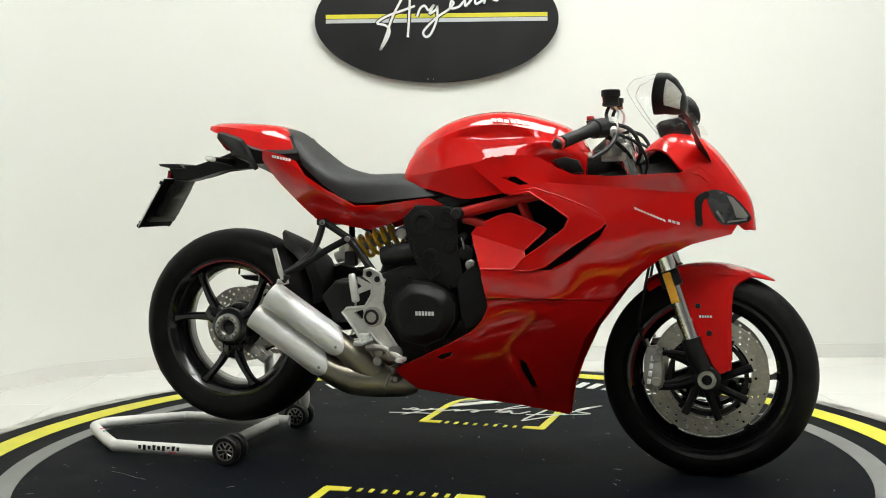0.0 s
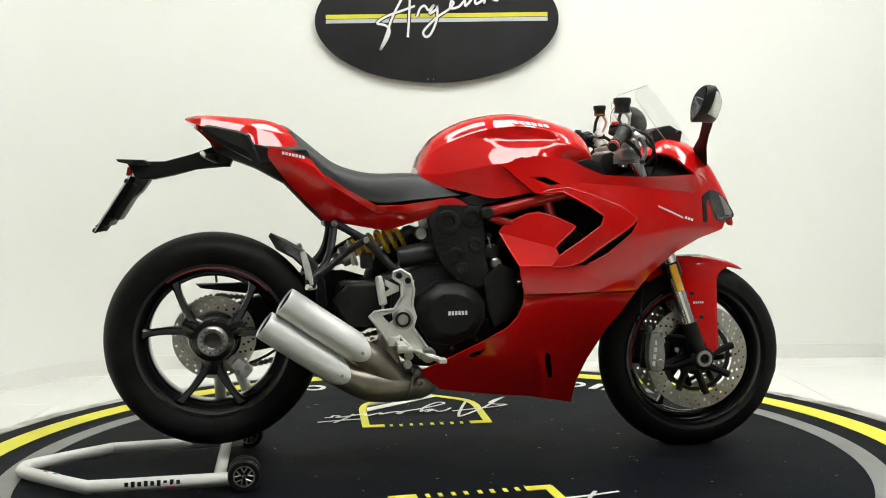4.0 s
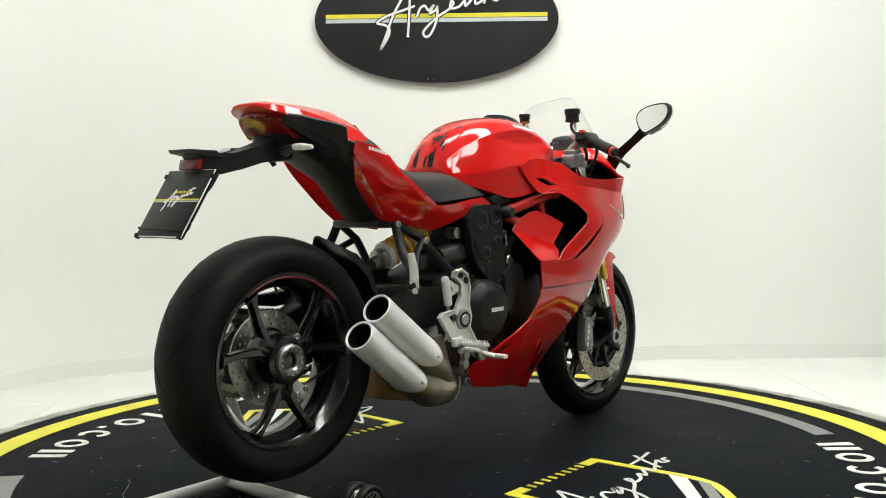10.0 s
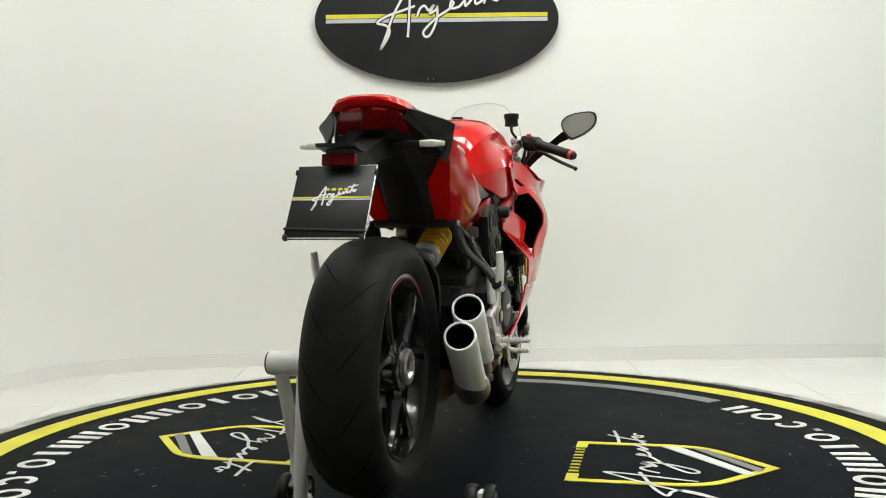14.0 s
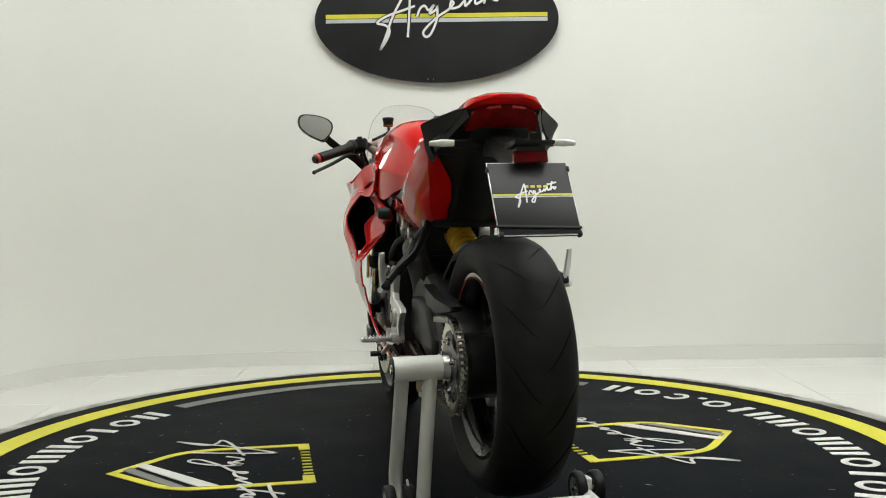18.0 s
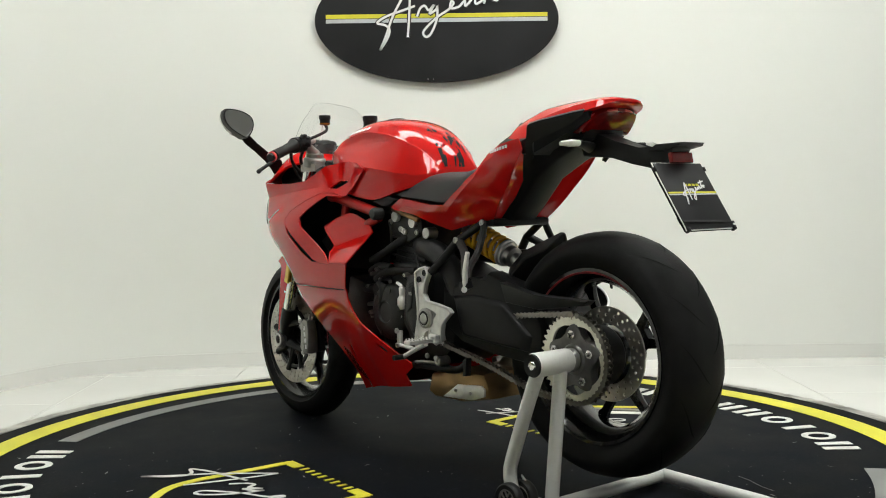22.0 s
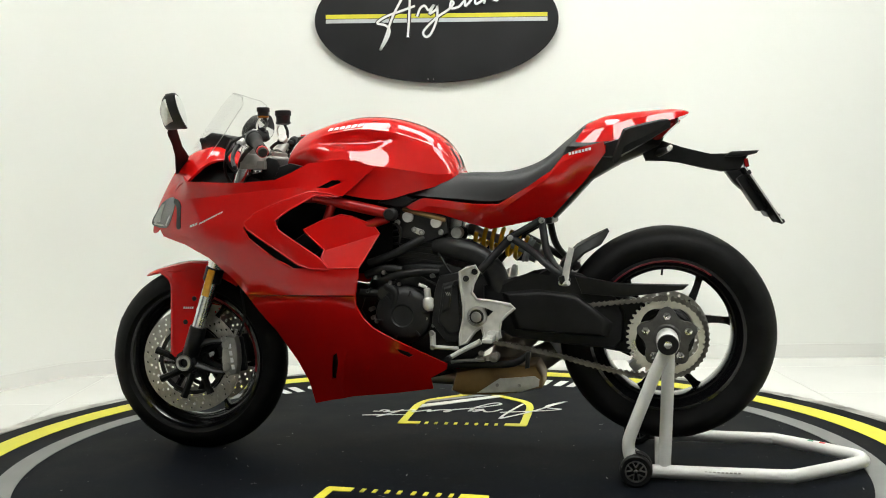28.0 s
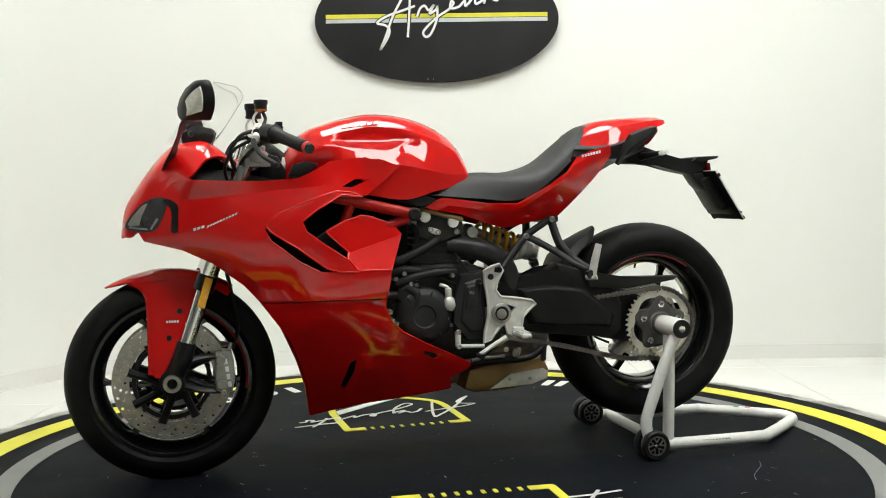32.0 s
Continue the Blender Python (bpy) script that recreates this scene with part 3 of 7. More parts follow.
def tyre_profile(R, half, bead, n=16):
    """Tyre section from bead to bead: (radius, place across)."""
    pts = [(bead, -half * 0.72), (bead + 0.012, -half * 0.80)]
    for i in range(n + 1):
        y = -half * math.cos(math.pi * i / n)
        pts.append((crown(R, half, bead, y), y))
    return pts + [(bead + 0.012, half * 0.80), (bead, half * 0.72)]


def tread_strips(parent, c, R, half, n, flip):
    """Narrow strips just above the tread, coloured dark for the shade in its grooves."""
    bm = bmesh.new()
    for i in range(n):
        for sgn in (-1, 1):
            base = 2 * math.pi * (i + (0.5 if sgn > 0 else 0)) / n
            path = []
            for k in range(7):
                u = k / 6
                y = sgn * half * (0.06 + 0.80 * u)
                a = base + flip * (0.10 + 0.34 * u ** 1.3)
                rr = crown(R, half, 0.216, y) + 0.0006
                path.append((c[0] + rr * math.cos(a), c[1] + y, c[2] + rr * math.sin(a)))
            P = [Vector(p) for p in path]
            A, B = [], []
            for k, p in enumerate(P):
                d = (P[min(k + 1, 6)] - P[max(k - 1, 0)]).normalized()
                nrm = Vector((p.x - c[0], 0, p.z - c[2])).normalized()
                s = d.cross(nrm).normalized() * 0.0016 * (0.35 + math.sin(math.pi * k / 6))
                A.append(p + s)
                B.append(p - s)
            va = [bm.verts.new(p) for p in A]
            vb = [bm.verts.new(p) for p in B]
            for k in range(6):
                bm.faces.new((va[k], va[k + 1], vb[k + 1], vb[k]))
    ob = part("tread_groove_shade", bm, GROOVE, parent, "dark strips standing in for shaded tread grooves", 0)
    tagged(ob, kind="stuff")


def rim_shell(c, bead, half, material, parent):
    """The barrel of a wheel."""
    p = [(bead - 0.002, -half), (bead + 0.007, -half), (bead + 0.007, -half + 0.004), (bead - 0.004, -half + 0.012), (bead - 0.022, -half + 0.030),
         (bead - 0.024, 0), (bead - 0.022, half - 0.030), (bead - 0.004, half - 0.012), (bead + 0.007, half - 0.004), (bead + 0.007, half),
         (bead - 0.002, half), (bead - 0.012, half - 0.010), (bead - 0.030, half - 0.034), (bead - 0.032, 0), (bead - 0.030, -half + 0.034), (bead - 0.012, -half + 0.010)]
    return part("rim", lathe(p, c, "Y", 72, closed=True), material, parent, "gloss black wheel rim")


def forked_spoke(c, a, stem, r1, y, w, spread, side):
    """A short broad stem on the hub that splits into two tapering arms."""
    bm = bmesh.new()
    def at(r, t, off, yy):
        return Vector(c) + Vector((r * math.cos(t) - off * math.sin(t), yy, r * math.sin(t) + off * math.cos(t)))
    def bar(rows):
        secs = []
        for r, t, half, yy, th in rows:
            secs.append([at(r, t, half, yy - side * th), at(r, t, half, yy + side * th * 0.3), at(r, t, half * 0.55, yy + side * th), at(r, t, -half * 0.55, yy + side * th), at(r, t, -half, yy + side * th * 0.3), at(r, t, -half, yy - side * th)])
        loft(secs, bm=bm)
    bar([(0.025, a, w * 1.15, y, 0.016), (stem * 0.7, a, w, y, 0.017), (stem, a, w * 0.98, y, 0.016), (stem + 0.018, a, w * 0.75, y, 0.012)])
    for k in (-1, 1):
        rows = []
        for i in range(7):
            u = i / 6
            half = w * 0.48 * (1 - 0.45 * u) + (0.010 * (u - 0.8) / 0.2 if u > 0.8 else 0.0)
            rows.append((stem - 0.012 + (r1 - stem + 0.012) * u, a + k * (0.17 + (spread - 0.17) * u ** 0.8), half, y + side * 0.010 * u, 0.014 - 0.004 * u))
        bar(rows)
    return bm


def brake_disc(name, c, r0, r1, y, parent, holes, label):
    """A drilled steel disc with a wavy row of holes, as one ring of cells."""
    ring = [(r1 * math.cos(t), r1 * math.sin(t)) for t in (2 * math.pi * i / 96 for i in range(96))]
    hub = [(r0 * math.cos(t), r0 * math.sin(t)) for t in (2 * math.pi * i / 64 for i in range(64))]
    cuts = [hub]
    for i in range(holes):
        t = 2 * math.pi * i / holes
        for k, f in enumerate((0.22, 0.5, 0.78)):
            rr = r0 + (r1 - r0) * f
            tt = t + 0.055 * k * 3.0 * (24 / holes) * 0.55
            cuts.append([(rr * math.cos(tt) + 0.0043 * math.cos(q), rr * math.sin(tt) + 0.0043 * math.sin(q)) for q in (2 * math.pi * j / 7 for j in range(7))])
    bm = panel(ring, lambda x, z: 0.0, 1, cuts, step=0.03, thick=0.005)
    bmesh.ops.translate(bm, vec=(c[0], c[1] + y, c[2]), verts=bm.verts)
    return part(name, bm, DISC, parent, label, 30)


# rear wheel
def rear_wheel():
    c = (RX, 0, RZ)
    wheel = on_bike("wheel", lathe([(0.030, -0.070), (0.052, -0.066), (0.066, -0.045), (0.072, 0.0), (0.066, 0.05), (0.050, 0.09), (0.030, 0.095)], c, "Y", 40), GLOSS, "rear wheel with five forked black spokes")
    R, half, bead = 0.313, 0.092, 0.216
    part("tyre", lathe(tyre_profile(R, half, bead), c, "Y", 96, closed=True), RUBBER, wheel, "wide black grooved rear tyre")
    tread_strips(wheel, c, R, half, 14, -1)
    rim_shell(c, bead, 0.074, GLOSS, wheel)
    bm = bmesh.new()
    for s in (-1, 1):
        n = 18
        secs = []
        for i in range(n + 1):
            t = radians(42 + 84 * i / n)
            for_r = bead - 0.010
            secs.append([(c[0] + r * math.cos(t), s * y, c[2] + r * math.sin(t)) for r, y in ((bead - 0.006, 0.0735), (bead - 0.002, 0.0762), (bead - 0.003, 0.0768), (bead - 0.007, 0.0740))])
        loft(secs, bm=bm)
    part("rim_stripe", bm, STRIPE_RED, wheel, "thin red rim stripe")
    for i in range(3):
        a = radians(27 + 120 * i)
        sp = part("spoke", forked_spoke(c, a, 0.082, 0.198, -0.050, 0.031, 0.46, -1), GLOSS, wheel)
        # No slot is cut: a near-black bar on the spoke stands for its shade.
        part("spoke_slot_shade", tube([(c[0] + r * math.cos(a), -0.0672, c[2] + r * math.sin(a)) for r in (0.058, 0.066, 0.076)], 0.0055, 8, 3, flat=0.5), GROOVE, sp, "dark bar standing in for the shaded spoke slot")
    part("hub_flange", lathe([(0.030, -0.058), (0.062, -0.060), (0.060, -0.070), (0.050, -0.074), (0.036, -0.074)], c, "Y", 40, caps=False), GLOSS, wheel)
    nut = part("axle_nut", lathe([(0.0215, -0.058), (0.0215, -0.076), (0.027, -0.080), (0.0285, -0.086), (0.036, -0.088), (0.043, -0.084), (0.044, -0.070)], c, "Y", 40, caps=False), STEEL, wheel, "large notched steel axle nut")
    part("axle_bore", lathe([(0.0, -0.062), (0.0235, -0.062), (0.0235, -0.078), (0.0220, -0.078)], c, "Y", 28, caps=False), GROOVE, wheel, "dark axle bore")
    for i in range(14):
        a = 2 * math.pi * i / 14
        part("notch", lathe([(0.0, -0.0885), (0.0032, -0.0885), (0.0036, -0.086), (0.0, -0.086)], (c[0] + 0.0335 * math.cos(a), 0, c[2] + 0.0335 * math.sin(a)), "Y", 8), DARK_STEEL, nut)
    part("valve", tube([(RX + 0.01, -0.01, RZ + 0.188), (RX + 0.012, -0.02, RZ + 0.165)], 0.0035, 8), HOSE, wheel)
    return wheel


rear_wheel()


def front_wheel():
    c = (FX, 0, FZ)
    wheel = on_bike("wheel", lathe([(0.020, -0.062), (0.036, -0.058), (0.042, 0.0), (0.036, 0.058), (0.020, 0.062)], c, "Y", 36), GLOSS, "front wheel with black spokes")
    R, half, bead = 0.296, 0.059, 0.216
    part("tyre", lathe(tyre_profile(R, half, bead), c, "Y", 96, closed=True), RUBBER, wheel, "black grooved front tyre")
    tread_strips(wheel, c, R, half, 14, 1)
    rim_shell(c, bead, 0.048, GLOSS, wheel)
    for i in range(3):
        part("spoke", forked_spoke(c, radians(92 + 120 * i), 0.060, 0.198, 0.0, 0.020, 0.50, 1), GLOSS, wheel)
    for s in (-1, 1):
        d = brake_disc("brake_disc", c, 0.117, 0.164, s * 0.066, wheel, 30, "drilled floating brake disc")
        for i in range(8):
            a = 2 * math.pi * i / 8
            p0 = Vector((c[0] + 0.040 * math.cos(a), s * 0.060, c[2] + 0.040 * math.sin(a)))
            p1 = Vector((c[0] + 0.123 * math.cos(a + 0.25), s * 0.066, c[2] + 0.123 * math.sin(a + 0.25)))
            part("disc_carrier", tube([p0, (p0 + p1) / 2, p1], [0.015, 0.011, 0.013], 8, 2), BLACK, d)
        part("disc_carrier", lathe([(0.098, s * 0.060), (0.110, s * 0.060), (0.110, s * 0.067), (0.098, s * 0.067)], c, "Y", 40, closed=True), BLACK, d)
        part("disc_hub", lathe([(0.030, s * 0.056), (0.056, s * 0.056), (0.060, s * 0.062), (0.056, s * 0.066), (0.030, s * 0.066)], c, "Y", 32, closed=True), BLACK, d)
        for i in range(8):
            a = 2 * math.pi * i / 8 + 0.25
            part("bobbin", lathe([(0.0, s * 0.061), (0.0085, s * 0.061), (0.0085, s * 0.072), (0.004, s * 0.0725), (0.0, s * 0.070)],
                                 (c[0] + 0.118 * math.cos(a), 0, c[2] + 0.118 * math.sin(a)), "Y", 12), STEEL, d)
    bm = bmesh.new()
    for s in (-1, 1):
        secs = []
        for i in range(15):
            t = radians(110 + 80 * i / 14)
            secs.append([(c[0] + r * math.cos(t), s * y, c[2] + r * math.sin(t)) for r, y in ((bead - 0.009, 0.0455), (bead - 0.002, 0.0502), (bead - 0.003, 0.0508), (bead - 0.010, 0.0460))])
        loft(secs, bm=bm)
    part("rim_stripe", bm, STRIPE_RED, wheel, "thin red rim stripe")
    return wheel


front_wheel()

# tank
TANK_A = [(-0.076, 0.884, 0.030, 0.882, 0.055, 0.878, 0.070, 0.874, 0.080, 0.868, 0.085, 0.860),
          (-0.062, 0.925, 0.045, 0.918, 0.075, 0.902, 0.092, 0.884, 0.106, 0.865, 0.110, 0.845),
          (-0.020, 0.976, 0.058, 0.966, 0.094, 0.938, 0.110, 0.905, 0.124, 0.862, 0.122, 0.828),
          (0.050, 1.016, 0.072, 1.005, 0.114, 0.970, 0.130, 0.930, 0.151, 0.872, 0.144, 0.810),
          (0.130, 1.038, 0.080, 1.028, 0.126, 0.992, 0.138, 0.948, 0.169, 0.886, 0.160, 0.790)]
TANK_B = [(0.220, 1.044, 0.085, 1.034, 0.132, 1.000, 0.142, 0.955, 0.172, 0.896, 0.166, 0.800),
          (0.300, 1.030, 0.086, 1.021, 0.134, 0.988, 0.147, 0.950, 0.168, 0.898, 0.164, 0.820),
          (0.350, 1.015, 0.082, 1.007, 0.130, 0.976, 0.155, 0.944, 0.148, 0.895, 0.155, 0.825),
          (0.400, 0.996, 0.070, 0.990, 0.112, 0.962, 0.136, 0.930, 0.124, 0.885, 0.140, 0.830),
          (0.442, 0.964, 0.050, 0.960, 0.085, 0.940, 0.104, 0.914, 0.100, 0.880, 0.115, 0.840),
          (0.466, 0.920, 0.030, 0.918, 0.055, 0.905, 0.068, 0.890, 0.072, 0.870, 0.080, 0.850)]
TANK = TANK_A + TANK_B
FACET = [(0.085, 0.966), (0.150, 0.990), (0.220, 1.008), (0.345, 0.976), (0.385, 0.955), (0.345, 0.938), (0.180, 0.937)]


def tank_body():
    """The tank with a flat sunk facet on each flank."""
    bm = saddle(TANK, 12, 10, (2, 4))
    for v in bm.verts:
        p = (v.co.x, v.co.z)
        if abs(v.co.y) > 0.06 and inside(p, FACET):
            near = 1.0
            for (x1, z1), (x2, z2) in zip(FACET, FACET[1:] + FACET[:1]):
                u = max(0.0, min(1.0, ((p[0] - x1) * (x2 - x1) + (p[1] - z1) * (z2 - z1)) / ((x2 - x1) ** 2 + (z2 - z1) ** 2)))
                near = min(near, math.hypot(p[0] - x1 - u * (x2 - x1), p[1] - z1 - u * (z2 - z1)))
            v.co.y -= math.copysign(min(0.006, near * 0.26), v.co.y)
    return bm


tank = on_bike("fuel_tank", tank_body(), RED, "sculpted glossy red fuel tank", smooth=20)

SEAT = [(-0.500, 1.018, 0.05, 1.010, 0.085, 0.985, 0.100, 0.945),
        (-0.458, 1.009, 0.06, 1.003, 0.096, 0.975, 0.112, 0.935),
        (-0.399, 0.963, 0.064, 0.958, 0.108, 0.938, 0.122, 0.905),
        (-0.330, 0.907, 0.07, 0.903, 0.124, 0.884, 0.138, 0.850),
        (-0.268, 0.880, 0.08, 0.876, 0.134, 0.852, 0.148, 0.808),
        (-0.198, 0.868, 0.08, 0.865, 0.132, 0.845, 0.150, 0.782),
        (-0.090, 0.868, 0.08, 0.864, 0.120, 0.845, 0.146, 0.790),
        (0.000, 0.848, 0.07, 0.846, 0.115, 0.832, 0.142, 0.797),
        (0.070, 0.816, 0.06, 0.816, 0.105, 0.812, 0.130, 0.804)]
on_bike("seat", saddle(SEAT), LEATHER, "smooth black vinyl rider seat")

TAIL = [(-0.742, 1.033, 0.020, 1.033, 0.034, 1.031, 0.040, 1.026),
        (-0.730, 1.037, 0.034, 1.036, 0.060, 1.030, 0.068, 1.019),
        (-0.700, 1.041, 0.043, 1.039, 0.080, 1.028, 0.092, 1.008),
        (-0.650, 1.040, 0.048, 1.037, 0.086, 1.022, 0.102, 0.993),
        (-0.590, 1.036, 0.050, 1.032, 0.088, 1.012, 0.112, 0.970),
        (-0.540, 1.031, 0.053, 1.026, 0.090, 1.000, 0.118, 0.943),
        (-0.500, 1.024, 0.056, 1.019, 0.094, 0.988, 0.120, 0.938),
        (-0.462, 1.008, 0.058, 1.003, 0.096, 0.975, 0.118, 0.936)]


def smooth_step(v):
    v = max(0.0, min(1.0, v))
    return v * v * (3 - 2 * v)


def tail_cowl():
    """The cowl behind the seat; its front edge leans forward down the flanks."""
    bm = saddle(TAIL, 6, 8, (2,))
    for v in bm.verts:
        v.co.x += 0.62 * smooth_step((v.co.x + 0.54) / 0.07) * max(0.0, 1.012 - v.co.z)
    return bm


on_bike("tail_cowl", tail_cowl(), RED, "pointed glossy red tail cowl", smooth=24)
light = on_bike("tail_light", saddle([(-0.717, 1.010, 0.015, 1.010, 0.026, 1.009, 0.030, 1.003), (-0.709, 1.016, 0.035, 1.014, 0.056, 1.009, 0.064, 0.997), (-0.690, 1.018, 0.045, 1.014, 0.073, 1.003, 0.082, 0.980),
                                      (-0.658, 1.012, 0.05, 1.008, 0.080, 0.992, 0.089, 0.950), (-0.630, 1.002, 0.05, 0.998, 0.082, 0.985, 0.091, 0.957)]), LENS_RED, "glossy dark red tail light lens")
for s in (-1, 1):
    part("light_strip", tube([(-0.7165, s * 0.014, 1.007), (-0.711, s * 0.046, 1.003), (-0.692, s * 0.0755, 0.993), (-0.662, s * 0.088, 0.973)], 0.0035, 8, 5), DECAL_RED, light, "brighter red light strip")


def undertail():
    """The black tray under the tail, wide below the cowl and tapering down to the subframe."""
    rows = [(0.990, -0.650, -0.440, 0.070, 0.085), (0.958, -0.672, -0.420, 0.072, 0.105), (0.936, -0.660, -0.400, 0.070, 0.128), (0.912, -0.610, -0.390, 0.066, 0.132), (0.888, -0.550, -0.380, 0.062, 0.118),
            (0.842, -0.467, -0.350, 0.056, 0.086), (0.770, -0.400, -0.320, 0.055, 0.080), (0.730, -0.360, -0.298, 0.052, 0.072)]
    secs = []
    for z, x0, x1, w0, w1 in rows:
        xm = x0 + (x1 - x0) * 0.55
        secs.append([(x0, -w0 * 0.8, z), (x0 + 0.008, -w0, z), (xm, -w1, z), (x1, -w1 * 0.96, z), (x1, w1 * 0.96, z), (xm, w1, z), (x0 + 0.008, w0, z), (x0, w0 * 0.8, z)])
    return loft(secs)


under = on_bike("undertail", undertail(), PLASTIC, "black plastic undertail", smooth=30)
ear_depth = surface([(-0.684, 1.004, 0.100), (-0.559, 0.976, 0.184), (-0.540, 0.955, 0.178), (-0.531, 0.890, 0.150), (-0.600, 0.984, 0.156), (-0.600, 0.955, 0.138), (-0.556, 0.930, 0.160), (-0.650, 0.982, 0.112)], 0.02)
for s in (-1, 1):
    on_bike("grab_handle", panel(rounded([(-0.686, 1.005), (-0.620, 0.990), (-0.574, 0.977), (-0.560, 0.965), (-0.543, 0.925), (-0.532, 0.892), (-0.537, 0.884), (-0.552, 0.898), (-0.562, 0.930), (-0.605, 0.952), (-0.655, 0.978)], 2), ear_depth, s, thick=0.011, step=0.009), PLASTIC, "black flared grab handle")
    on_bike("tail_trim", loft([[(-0.690, s * 0.092, 1.003), (-0.690, s * 0.084, 0.985), (-0.690, s * 0.060, 0.985), (-0.690, s * 0.060, 1.003)],
                               [(-0.610, s * 0.122, 0.978), (-0.615, s * 0.118, 0.940), (-0.610, s * 0.070, 0.935), (-0.610, s * 0.070, 0.985)],
                               [(-0.545, s * 0.140, 0.950), (-0.548, s * 0.140, 0.905), (-0.545, s * 0.080, 0.900), (-0.545, s * 0.080, 0.960)],
                               [(-0.490, s * 0.136, 0.936), (-0.500, s * 0.132, 0.905), (-0.490, s * 0.080, 0.900), (-0.490, s * 0.080, 0.945)],
                               [(-0.400, s * 0.124, 0.932), (-0.400, s * 0.120, 0.905), (-0.400, s * 0.080, 0.900), (-0.400, s * 0.080, 0.932)]]), PLASTIC, "black trim below the tail cowl", smooth=30)

# red panel under the seat
SIDE_OUT = [(-0.505, 0.944), (-0.440, 0.930), (-0.392, 0.908), (-0.358, 0.866), (-0.294, 0.823), (-0.229, 0.786), (-0.205, 0.772), (-0.132, 0.773), (-0.033, 0.788),
            (0.016, 0.793), (0.073, 0.768), (0.057, 0.760), (-0.034, 0.745), (-0.100, 0.722), (-0.175, 0.700), (-0.206, 0.705), (-0.296, 0.723), (-0.352, 0.732), (-0.455, 0.841), (-0.510, 0.915)]
side_depth = surface([(-0.505, 0.93, 0.150), (-0.44, 0.88, 0.160), (-0.39, 0.91, 0.163), (-0.34, 0.865, 0.178), (-0.30, 0.82, 0.176), (-0.20, 0.77, 0.166), (-0.03, 0.788, 0.152), (0.07, 0.768, 0.148),
                      (-0.03, 0.745, 0.135), (-0.17, 0.70, 0.108), (-0.2, 0.74, 0.142), (-0.30, 0.725, 0.112), (-0.355, 0.735, 0.104), (-0.455, 0.84, 0.134), (-0.35, 0.80, 0.156)], 0.07)
SIDE_TOP = [(-0.505, 0.944), (-0.440, 0.930), (-0.392, 0.908), (-0.358, 0.866), (-0.294, 0.823), (-0.205, 0.772), (-0.132, 0.773), (-0.033, 0.788), (0.016, 0.793), (0.073, 0.768)]
SIDE_FOLD = [(x + (0.010 if x < -0.25 else 0.0) + (-0.012 if x > 0 else 0.0), z - 0.022) for x, z in SIDE_TOP[1:]]


def panel_depth(x, z):
    """The side panel with the folded strip along its upper edge."""
    line = float(np.interp(x, [p[0] for p in SIDE_FOLD], [p[1] for p in SIDE_FOLD]))
    return side_depth(x, z) - 0.30 * max(0.0, min(0.03, z - line)) * smooth_step((x + 0.48) / 0.10)


for s in (-1, 1):
    on_bike("side_panel", panel(SIDE_OUT, panel_depth, s, step=0.010, lines=[SIDE_FOLD]), RED, "red panel below the seat", smooth=14)
    edge = [(-0.512, 0.936), (-0.510, 0.915), (-0.483, 0.878), (-0.455, 0.841), (-0.404, 0.786), (-0.352, 0.732), (-0.300, 0.724)]
    reach = [float(np.interp(z, [0.724, 0.82, 0.885, 0.936], [0.066, 0.058, 0.108, 0.136])) for x, z in edge]
    rear = [[(x + 0.001, s * (panel_depth(x, z) - 0.001), z), (x + 0.006, s * (panel_depth(x, z) - 0.003), z - 0.002), (x + 0.014 + 0.02 * (0.94 - z), s * q, z - 0.004), (x + 0.018, s * (q - 0.002), z)] for (x, z), q in zip(edge, reach)]
    flange = on_bike("side_panel_rear", loft(rear), RED, "red inward flange of the side panel", smooth=30)
    part("screw", lathe([(0.0, -0.010), (0.006, -0.009), (0.009, -0.006), (0.009, 0.012), (0.0, 0.012)], (-0.424, s * 0.113, 0.831), "X", 14), HOSE, flange, "black panel screw")

# side fairings
F_TOP = [(0.154, 0.885), (0.208, 0.904), (0.27, 0.911), (0.355, 0.900), (0.400, 0.874), (0.45, 0.853), (0.55, 0.846), (0.65, 0.847), (0.735, 0.852), (0.775, 0.872)]
F_FRONT = [(0.830, 0.830), (0.865, 0.765), (0.880, 0.715), (0.862, 0.685), (0.762, 0.661), (0.679, 0.622), (0.597, 0.558), (0.555, 0.510), (0.514, 0.453), (0.472, 0.397), (0.450, 0.345), (0.431, 0.299)]
F_LOW = [(0.412, 0.230), (0.405, 0.150), (0.348, 0.165), (0.266, 0.185), (0.102, 0.210), (-0.027, 0.233), (-0.083, 0.281)]
F_REAR = [(-0.084, 0.295), (0.005, 0.336), (0.103, 0.383), (0.160, 0.414), (0.192, 0.446), (0.210, 0.486), (0.208, 0.518), (0.196, 0.575)]
F_NOTCH = [(0.192, 0.598), (0.250, 0.598), (0.340, 0.592), (0.396, 0.594), (0.450, 0.622), (0.527, 0.682), (0.545, 0.714), (0.513, 0.748), (0.424, 0.782), (0.345, 0.806), (0.252, 0.803)]
WING_VENT = [(0.238, 0.850), (0.284, 0.850), (0.326, 0.828), (0.296, 0.826)]
DUCT_A = [(0.046, 0.334), (0.062, 0.345), (0.099, 0.355), (0.086, 0.337), (0.062, 0.326)]
DUCT_B = [(0.287, 0.335), (0.303, 0.323), (0.325, 0.244), (0.311, 0.242), (0.289, 0.300)]
